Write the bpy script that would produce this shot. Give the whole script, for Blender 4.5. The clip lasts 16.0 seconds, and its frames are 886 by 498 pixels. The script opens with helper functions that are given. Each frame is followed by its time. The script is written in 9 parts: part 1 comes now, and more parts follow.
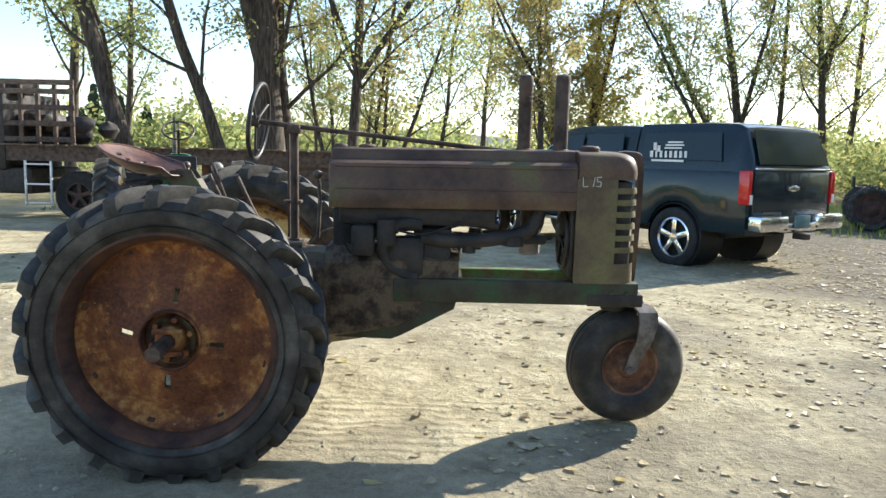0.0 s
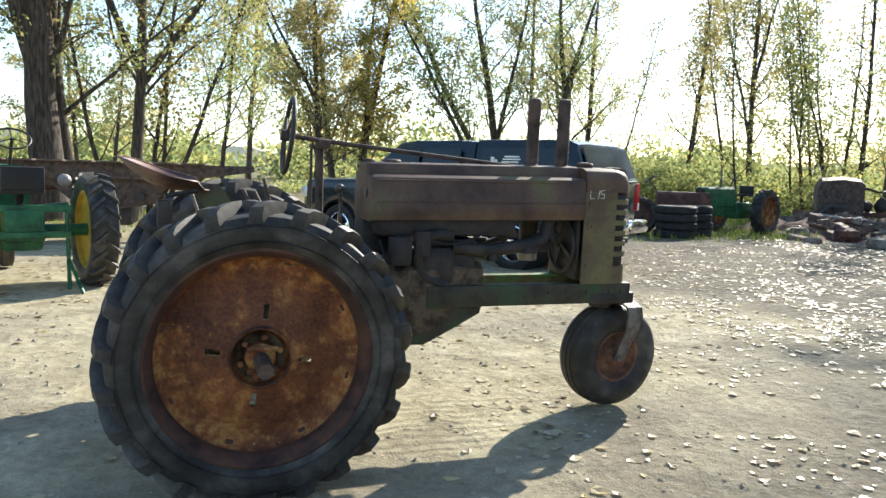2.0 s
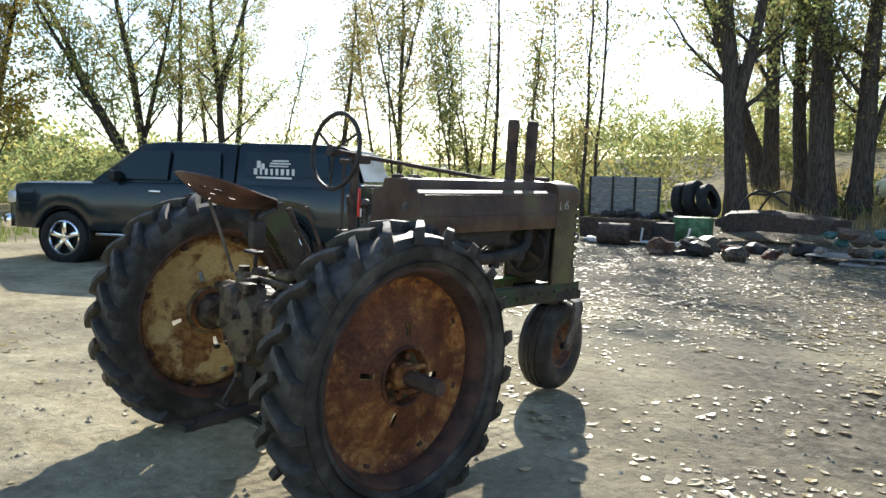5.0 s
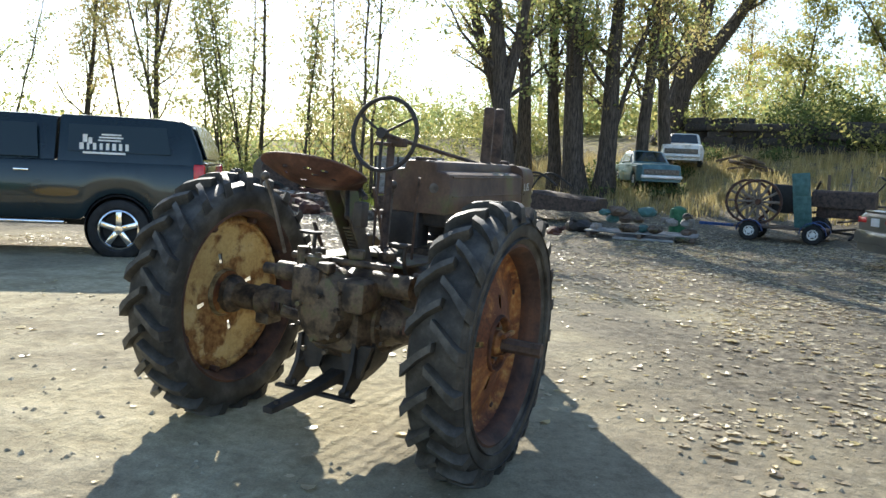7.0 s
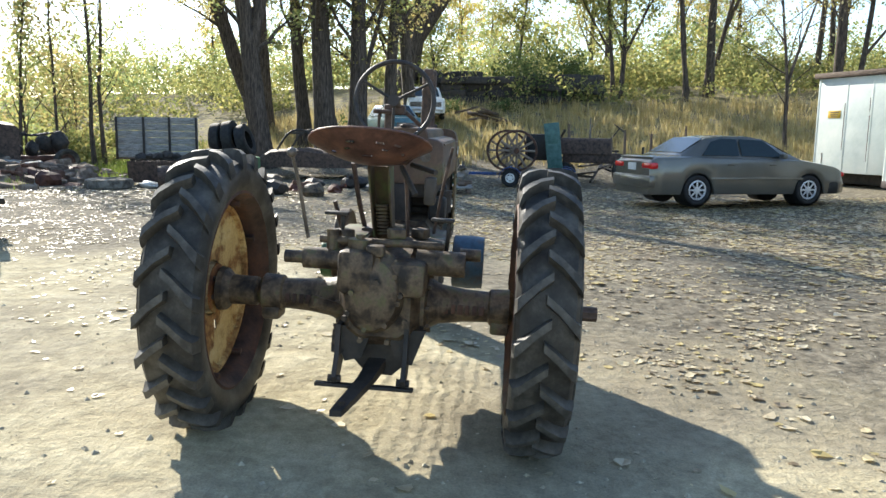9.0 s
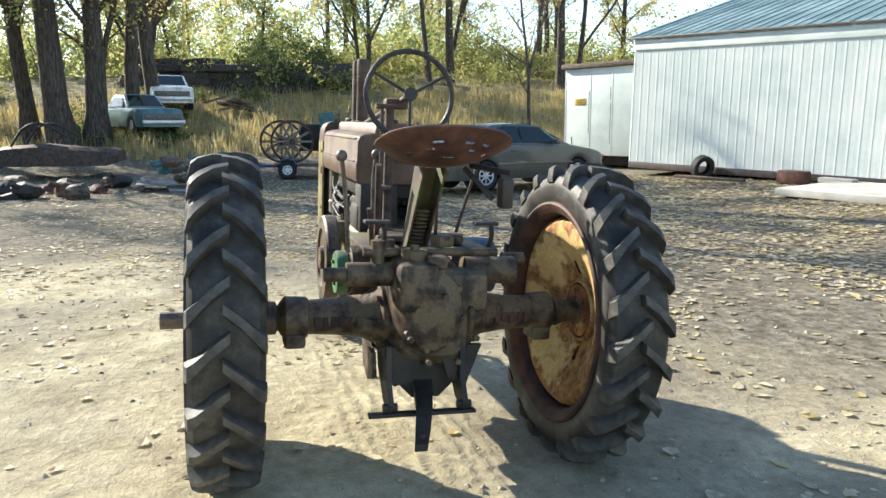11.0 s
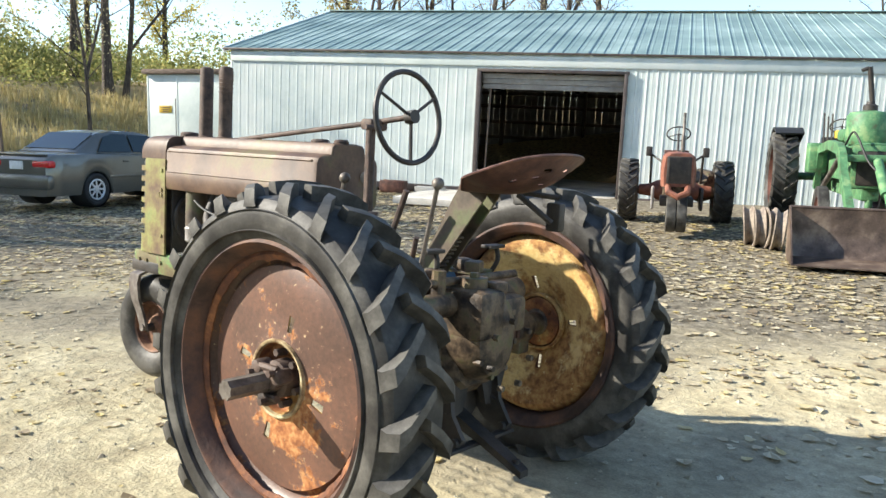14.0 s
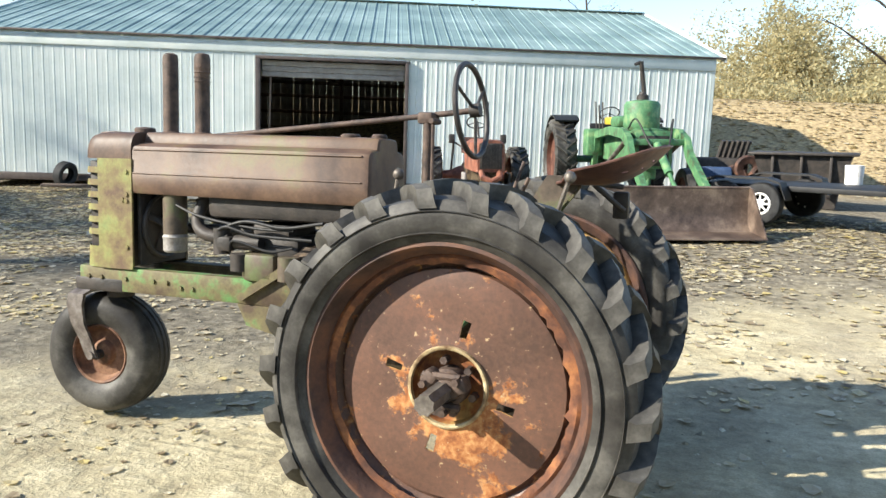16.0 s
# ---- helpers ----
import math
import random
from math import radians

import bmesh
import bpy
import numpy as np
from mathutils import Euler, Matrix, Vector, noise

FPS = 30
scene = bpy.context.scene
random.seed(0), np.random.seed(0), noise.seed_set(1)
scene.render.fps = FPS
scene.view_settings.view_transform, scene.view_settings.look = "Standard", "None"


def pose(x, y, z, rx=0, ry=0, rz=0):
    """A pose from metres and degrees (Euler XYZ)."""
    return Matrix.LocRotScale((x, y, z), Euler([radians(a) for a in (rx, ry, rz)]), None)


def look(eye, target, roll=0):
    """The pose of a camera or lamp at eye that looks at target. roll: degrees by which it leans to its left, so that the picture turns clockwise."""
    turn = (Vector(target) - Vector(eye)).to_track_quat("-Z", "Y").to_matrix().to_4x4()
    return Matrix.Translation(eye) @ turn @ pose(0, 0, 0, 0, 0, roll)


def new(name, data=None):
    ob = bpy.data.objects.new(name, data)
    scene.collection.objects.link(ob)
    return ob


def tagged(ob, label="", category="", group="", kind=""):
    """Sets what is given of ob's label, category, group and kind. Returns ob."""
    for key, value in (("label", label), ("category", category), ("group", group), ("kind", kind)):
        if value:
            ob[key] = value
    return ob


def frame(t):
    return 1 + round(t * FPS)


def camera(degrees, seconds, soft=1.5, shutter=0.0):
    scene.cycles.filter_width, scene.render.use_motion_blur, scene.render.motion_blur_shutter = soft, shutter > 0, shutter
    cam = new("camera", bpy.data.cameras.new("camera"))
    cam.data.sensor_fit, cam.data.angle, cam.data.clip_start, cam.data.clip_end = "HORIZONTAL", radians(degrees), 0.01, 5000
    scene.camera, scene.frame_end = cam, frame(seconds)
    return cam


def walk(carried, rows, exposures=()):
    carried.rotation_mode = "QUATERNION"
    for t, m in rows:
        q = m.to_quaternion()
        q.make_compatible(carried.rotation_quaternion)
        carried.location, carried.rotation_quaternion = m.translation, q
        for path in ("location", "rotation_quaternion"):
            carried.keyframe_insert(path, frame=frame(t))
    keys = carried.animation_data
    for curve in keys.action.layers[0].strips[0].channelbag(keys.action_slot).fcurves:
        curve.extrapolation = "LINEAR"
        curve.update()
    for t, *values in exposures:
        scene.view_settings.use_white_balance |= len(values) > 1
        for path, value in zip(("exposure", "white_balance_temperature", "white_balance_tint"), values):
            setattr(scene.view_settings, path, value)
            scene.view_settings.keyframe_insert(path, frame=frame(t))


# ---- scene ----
import itertools

cam = camera(59.1, 16.0)
PATH = [
    (0, (1.17, -4.251, 1.464), (1.192, -2.266, 1.222), 1.4),
    (0.5, (0.775, -4.351, 1.455), (0.963, -2.376, 1.207), 2.0),
    (1, (0.434, -4.382, 1.468), (0.782, -2.428, 1.216), 1.9),
    (1.5, (0.037, -4.283, 1.462), (0.54, -2.361, 1.235), 1.8),
    (2, (-0.357, -4.268, 1.445), (0.294, -2.387, 1.248), 1.7),
    (2.5, (-0.735, -4.225, 1.466), (0.054, -2.397, 1.28), 2.0),
    (3, (-1.066, -4.024, 1.441), (-0.139, -2.261, 1.261), 2.1),
    (3.5, (-1.398, -3.882, 1.444), (-0.341, -2.193, 1.27), 2.1),
    (4, (-1.77, -3.765, 1.46), (-0.575, -2.172, 1.28), 2.6),
    (4.5, (-2.04, -3.526, 1.435), (-0.72, -2.036, 1.247), 2.2),
    (5, (-2.346, -3.27, 1.469), (-0.902, -1.896, 1.298), 1.9),
    (7.5, (-3.62, -1.749, 1.424), (-1.753, -1.068, 1.196), 2.6),
    (8, (-3.65, -1.351, 1.458), (-1.74, -0.817, 1.2), 2.1),
    (8.5, (-3.746, -0.938, 1.445), (-1.795, -0.591, 1.173), 1.7),
    (9, (-3.734, -0.552, 1.452), (-1.759, -0.42, 1.161), 0.9),
    (11.5, (-3.183, 1.162, 1.495), (-1.35, 0.421, 1.196), 0.3),
    (12, (-3.059, 1.507, 1.511), (-1.331, 0.54, 1.23), 0.8),
    (12.5, (-2.814, 1.732, 1.486), (-1.206, 0.577, 1.203), 1.1),
    (13, (-2.578, 1.955, 1.526), (-1.102, 0.636, 1.239), 0.3),
    (13.5, (-2.35, 2.291, 1.523), (-1.002, 0.84, 1.246), 0.8),
    (14, (-2.126, 2.514, 1.525), (-0.855, 0.996, 1.244), 1.4),
    (14.5, (-1.772, 2.69, 1.538), (-0.63, 1.072, 1.254), 1.3),
    (15, (-1.466, 2.921, 1.53), (-0.463, 1.212, 1.263), 0.7),
    (15.5, (-1.168, 3.126, 1.547), (-0.316, 1.337, 1.277), 0.8),
    (16, (-0.834, 3.217, 1.524), (-0.16, 1.358, 1.225), 0.7),
]
walk(cam, [(t, look(*p)) for t, *p in PATH], exposures=[(0, 1.13, 6530, 8), (2.5, 1.02, 6530, 8), (4.0, 0.83, 6460, 8), (5.0, 0.79, 6510, 8), (8.0, 1.17, 6510, 8), (9.0, 1.22, 6530, 8), (11.5, 1.29, 6590, 8), (14, 1.22, 6610, 8), (16, 1.12, 6550, 8)])

# ---- world and sun ----
SUN = Vector((0.69, 0.52, 0.50)).normalized()
world = bpy.data.worlds.new("sky")
scene.world = world
world.use_nodes = True
wn = world.node_tree
sky = wn.nodes.new("ShaderNodeTexSky")
sky.sky_type = 'NISHITA'
sky.sun_disc = False
sky.sun_elevation = math.asin(SUN.z)
sky.sun_rotation = math.atan2(SUN.x, SUN.y)
sky.air_density, sky.dust_density, sky.ozone_density = 1.0, 0.45, 2.2
back = wn.nodes["Background"]
back.inputs["Strength"].default_value = 0.135
wn.links.new(sky.outputs[0], back.inputs["Color"])
sun = new("sun", bpy.data.lights.new("sun", 'SUN'))
sun.data.energy, sun.data.angle, sun.data.color = 5.0, radians(0.55), (1.0, 0.94, 0.84)
sun.matrix_world = look(SUN * 60, (0, 0, 0))


# ---- materials ----
def surf(name, colours, scale=8.0, rough=0.7, metal=0.0, fine=60.0, bump=0.25, grain=0.35, spread=0.0, island=0.0, coat=0.0, stretch=None, spec=0.4):
    """A procedural surface: patches of two to four colours at one scale, grain at a finer one, both in the relief."""
    m = bpy.data.materials.new(name)
    m.use_nodes = True
    nt = m.node_tree
    bs = nt.nodes["Principled BSDF"]
    tc = nt.nodes.new("ShaderNodeTexCoord")
    src = tc.outputs["Object"]
    if stretch:
        mp = nt.nodes.new("ShaderNodeMapping")
        mp.inputs["Scale"].default_value = stretch
        nt.links.new(src, mp.inputs[0])
        src = mp.outputs[0]
    big, small = nt.nodes.new("ShaderNodeTexNoise"), nt.nodes.new("ShaderNodeTexNoise")
    for n, s, d in ((big, scale, 6), (small, fine, 4)):
        n.inputs["Scale"].default_value, n.inputs["Detail"].default_value, n.inputs["Roughness"].default_value = s, d, 0.62
        nt.links.new(src, n.inputs["Vector"])
    ramp = nt.nodes.new("ShaderNodeValToRGB")
    el = ramp.color_ramp.elements
    while len(el) < len(colours):
        el.new(0.5)
    lo, hi = (0.36, 0.64) if len(colours) > 1 else (0, 1)
    for i, c in enumerate(colours):
        el[i].position = lo + (hi - lo) * i / max(1, len(colours) - 1)
        el[i].color = (*c, 1)
    nt.links.new(big.outputs["Fac"], ramp.inputs[0])
    mix = nt.nodes.new("ShaderNodeMix")
    mix.data_type, mix.blend_type = 'RGBA', 'OVERLAY'
    mix.inputs["Factor"].default_value = grain
    nt.links.new(ramp.outputs[0], mix.inputs["A"])
    nt.links.new(small.outputs["Fac"], mix.inputs["B"])
    out = mix.outputs["Result"]
    if spread or island:
        info = nt.nodes.new("ShaderNodeObjectInfo" if spread else "ShaderNodeNewGeometry")
        hsv = nt.nodes.new("ShaderNodeHueSaturation")
        mr = nt.nodes.new("ShaderNodeMapRange")
        a = spread or island
        mr.inputs["To Min"].default_value, mr.inputs["To Max"].default_value = 1 - a, 1 + a
        nt.links.new(info.outputs["Random" if spread else "Random Per Island"], mr.inputs["Value"])
        nt.links.new(mr.outputs[0], hsv.inputs["Value"])
        nt.links.new(out, hsv.inputs["Color"])
        out = hsv.outputs[0]
    nt.links.new(out, bs.inputs["Base Color"])
    rr = nt.nodes.new("ShaderNodeMapRange")
    rr.inputs["To Min"].default_value, rr.inputs["To Max"].default_value = max(0.02, rough - 0.12), min(1, rough + 0.12)
    nt.links.new(small.outputs["Fac"], rr.inputs["Value"])
    nt.links.new(rr.outputs[0], bs.inputs["Roughness"])
    bs.inputs["Metallic"].default_value = metal
    bs.inputs["Specular IOR Level"].default_value = spec
    bs.inputs["Coat Weight"].default_value = coat
    bs.inputs["Coat Roughness"].default_value = 0.06
    if bump:
        b1, b2 = nt.nodes.new("ShaderNodeBump"), nt.nodes.new("ShaderNodeBump")
        b1.inputs["Strength"].default_value, b1.inputs["Distance"].default_value = bump, 0.02
        b2.inputs["Strength"].default_value, b2.inputs["Distance"].default_value = bump, 0.004
        nt.links.new(big.outputs["Fac"], b1.inputs["Height"])
        nt.links.new(small.outputs["Fac"], b2.inputs["Height"])
        nt.links.new(b1.outputs[0], b2.inputs["Normal"])
        nt.links.new(b2.outputs[0], bs.inputs["Normal"])
    return m


M = dict(
    rubber=surf("old_rubber", [(0.021, 0.019, 0.017), (0.046, 0.043, 0.038), (0.104, 0.098, 0.086)], 5, 0.56, fine=90, bump=0.2, spec=0.3),
    rubber_new=surf("tyre_rubber", [(0.012, 0.012, 0.013), (0.03, 0.03, 0.03)], 9, 0.75, bump=0.15),
    rust_disc=surf("rusted_disc", [(0.05, 0.018, 0.01), (0.15, 0.05, 0.018), (0.26, 0.10, 0.03), (0.4, 0.24, 0.08)], 7, 0.75, fine=45, bump=0.3, grain=0.6),
    rust_rim=surf("rusted_rim", [(0.035, 0.02, 0.016), (0.075, 0.04, 0.03), (0.125, 0.058, 0.034)], 7, 0.7, fine=70, bump=0.3),
    cream=surf("chipped_cream_ring", [(0.14, 0.08, 0.04), (0.34, 0.25, 0.13), (0.55, 0.46, 0.28)], 14, 0.7, fine=80),
    hood=surf("faded_brown_green_paint", [(0.058, 0.033, 0.022), (0.097, 0.057, 0.037), (0.13, 0.078, 0.048), (0.127, 0.106, 0.045)], 3.4, 0.55, fine=55, bump=0.12, grain=0.4),
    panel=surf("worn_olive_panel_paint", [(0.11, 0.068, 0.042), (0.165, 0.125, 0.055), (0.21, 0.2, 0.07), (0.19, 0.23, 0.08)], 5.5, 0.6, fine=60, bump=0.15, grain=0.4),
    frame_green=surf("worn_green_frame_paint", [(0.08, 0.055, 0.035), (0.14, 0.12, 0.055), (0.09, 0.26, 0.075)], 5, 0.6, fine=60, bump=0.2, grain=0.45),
    seat_iron=surf("brown_iron_with_green_traces", [(0.05, 0.038, 0.028), (0.10, 0.075, 0.052), (0.10, 0.12, 0.05)], 6, 0.6, fine=60, bump=0.2),
    # worn cowl paint, browner and darker than panel to carry the right side's shade
    cowl_brown=surf("worn_cowl_paint_with_shade", [(0.09, 0.065, 0.04), (0.13, 0.10, 0.055), (0.16, 0.14, 0.06)], 4, 0.6, fine=60, bump=0.15),
    spoke=surf("pale_weathered_spokes", [(0.14, 0.11, 0.09), (0.28, 0.23, 0.18)], 9, 0.8, bump=0.3),
    rim_lip=surf("torn_rusty_lip", [(0.06, 0.027, 0.018), (0.14, 0.055, 0.028), (0.3, 0.12, 0.045)], 9, 0.8, fine=60, bump=0.3),
    yoke=surf("dull_grey_brown_strap", [(0.07, 0.055, 0.045), (0.13, 0.11, 0.095), (0.2, 0.18, 0.16)], 12, 0.5, fine=80, bump=0.25),
    # frame_green again, grimier and with shade put into the colour
    frame_dark=surf("grimy_green_paint_with_shade", [(0.03, 0.026, 0.018), (0.055, 0.05, 0.03), (0.04, 0.085, 0.035)], 6, 0.6, fine=60, bump=0.25),
    cast=surf("oily_cast_iron", [(0.016, 0.011, 0.008), (0.06, 0.041, 0.026), (0.13, 0.091, 0.057), (0.108, 0.096, 0.045)], 12, 0.55, fine=70, bump=0.4, grain=0.5),
    front_rim=surf("brown_front_rim", [(0.07, 0.035, 0.022), (0.15, 0.07, 0.04), (0.24, 0.13, 0.075)], 9, 0.7, fine=70, bump=0.3),
    dark_iron=surf("dark_iron", [(0.022, 0.02, 0.018), (0.055, 0.045, 0.038)], 9, 0.6, fine=80, bump=0.3),
    pipe=surf("rusty_brown_pipe", [(0.032, 0.023, 0.019), (0.08, 0.053, 0.041), (0.12, 0.08, 0.06)], 12, 0.7, fine=90, bump=0.3),
    steel=surf("worn_bare_steel", [(0.07, 0.058, 0.048), (0.2, 0.175, 0.15)], 14, 0.5, metal=0.4, fine=90, bump=0.2),
    grey_paint=surf("scuffed_grey_paint", [(0.2, 0.18, 0.16), (0.34, 0.32, 0.3)], 10, 0.5, fine=80, bump=0.2),
    seat=surf("rusty_seat_pan", [(0.05, 0.026, 0.022), (0.10, 0.05, 0.04), (0.17, 0.085, 0.06)], 8, 0.5, metal=0.2, fine=60, bump=0.2),
    bakelite=surf("black_wheel_rim", [(0.02, 0.018, 0.017), (0.05, 0.042, 0.038)], 20, 0.5, bump=0.15),
    blue_can=surf("blue_pulley_paint", [(0.03, 0.06, 0.09), (0.05, 0.11, 0.17), (0.08, 0.08, 0.08)], 9, 0.5, bump=0.15),
    bright_green=surf("faded_bright_green_paint", [(0.07, 0.09, 0.045), (0.065, 0.165, 0.075), (0.085, 0.21, 0.095), (0.18, 0.28, 0.13)], 6, 0.55, fine=40, bump=0.12),
    green2=surf("green_tractor_paint", [(0.008, 0.05, 0.022), (0.015, 0.11, 0.045), (0.04, 0.15, 0.06)], 6, 0.5, fine=50, bump=0.15),
    yellow=surf("tractor_yellow_paint", [(0.5, 0.32, 0.03), (0.7, 0.46, 0.05)], 8, 0.5),
    orange=surf("faded_orange_paint", [(0.11, 0.045, 0.03), (0.21, 0.075, 0.045), (0.29, 0.125, 0.078)], 6, 0.65, bump=0.2),
    red_rust=surf("red_rusty_iron", [(0.05, 0.022, 0.016), (0.10, 0.04, 0.027), (0.15, 0.065, 0.042)], 5, 0.7, bump=0.3),
    bucket=surf("worn_loader_bucket_steel", [(0.06, 0.042, 0.033), (0.12, 0.085, 0.066), (0.22, 0.165, 0.125)], 3, 0.5, metal=0.3, fine=40, bump=0.2),
    truck=surf("dark_blue_green_car_paint", [(0.009, 0.02, 0.026), (0.012, 0.026, 0.033)], 2, 0.25, metal=0.1, fine=300, bump=0, grain=0.05, coat=0.6, spec=0.3),
    black=surf("black_plastic", [(0.012, 0.012, 0.012), (0.02, 0.02, 0.02)], 12, 0.6, bump=0.1),
    chrome=surf("chrome", [(0.75, 0.75, 0.76), (0.85, 0.85, 0.85)], 6, 0.1, metal=1.0, bump=0.0, grain=0.05),
    dark_glass=surf("tinted_window", [(0.005, 0.014, 0.015), (0.008, 0.019, 0.02)], 1, 0.04, bump=0, grain=0.0, spec=0.55),
    red_lamp=surf("red_lamp_lens", [(0.5, 0.01, 0.012), (0.65, 0.02, 0.02)], 20, 0.2, bump=0.1, coat=0.6),
    white=surf("white_plastic", [(0.7, 0.7, 0.68), (0.8, 0.8, 0.78)], 6, 0.5, bump=0.05),
    white_dirty=surf("dusty_white_paint", [(0.5, 0.47, 0.42), (0.75, 0.74, 0.7), (0.8, 0.8, 0.78)], 5, 0.55, bump=0.1),
    beige_car=surf("grey_beige_metallic_paint", [(0.115, 0.108, 0.09), (0.135, 0.127, 0.107)], 2, 0.3, metal=0.35, fine=300, bump=0, grain=0.08, coat=0.8),
    alloy=surf("alloy_rim", [(0.55, 0.55, 0.56), (0.7, 0.7, 0.7)], 8, 0.3, metal=0.4, bump=0.05),
    shed_white=surf("white_sheet_steel", [(0.50, 0.56, 0.53), (0.59, 0.64, 0.60), (0.66, 0.69, 0.645)], 0.9, 0.5, fine=14, bump=0.03, grain=0.12),
    shed_roof=surf("weathered_green_roof_steel", [(0.135, 0.205, 0.2), (0.19, 0.27, 0.26), (0.27, 0.36, 0.345)], 0.7, 0.5, metal=0.1, fine=10, bump=0.06, grain=0.35),
    brown_trim=surf("brown_trim_steel", [(0.06, 0.045, 0.04), (0.1, 0.08, 0.07)], 5, 0.5),
    tan_door=surf("dusty_grey_door_steel", [(0.22, 0.2, 0.18), (0.32, 0.3, 0.27)], 4, 0.6, bump=0.1),
    timber=surf("weathered_timber", [(0.06, 0.045, 0.035), (0.14, 0.10, 0.075), (0.2, 0.155, 0.12)], 5, 0.85, fine=60, stretch=(1, 8, 8), bump=0.3),
    grey_board=surf("silver_grey_boards", [(0.17, 0.165, 0.155), (0.3, 0.295, 0.28), (0.4, 0.39, 0.37)], 4, 0.85, fine=40, stretch=(1, 1, 7), bump=0.3, island=0.15),
    concrete=surf("dusty_concrete", [(0.32, 0.3, 0.27), (0.42, 0.4, 0.36), (0.5, 0.47, 0.42)], 1.2, 0.9, fine=40, bump=0.2),
    stone=surf("brown_field_stone", [(0.11, 0.08, 0.06), (0.2, 0.155, 0.12), (0.32, 0.27, 0.22)], 3, 0.95, fine=30, bump=0.3, spec=0.15),
    stone_red=surf("reddish_scrap_slab", [(0.08, 0.045, 0.034), (0.15, 0.085, 0.062), (0.22, 0.15, 0.115)], 4, 0.9, fine=30, bump=0.3, spec=0.15),
    dusty_tyre=surf("dust_caked_tyre", [(0.07, 0.062, 0.052), (0.17, 0.155, 0.13), (0.27, 0.25, 0.215)], 5, 0.95, fine=40, bump=0.3, spec=0.1),
    bark=surf("grey_brown_bark", [(0.03, 0.024, 0.018), (0.075, 0.058, 0.045), (0.13, 0.105, 0.085)], 6, 0.95, fine=30, stretch=(3, 3, 0.5), bump=0.9),
    blue_paint=surf("blue_trailer_paint", [(0.02, 0.05, 0.15), (0.03, 0.09, 0.28)], 8, 0.4, bump=0.1),
    teal=surf("teal_sheet_paint", [(0.03, 0.09, 0.085), (0.07, 0.17, 0.16)], 7, 0.5, bump=0.1),
    old_blue=surf("pale_blue_old_car_paint", [(0.05, 0.12, 0.14), (0.1, 0.2, 0.22)], 5, 0.4, coat=0.4),
    grey_blue=surf("plastic_trash_blue", [(0.02, 0.04, 0.09), (0.04, 0.07, 0.14)], 6, 0.5),
)


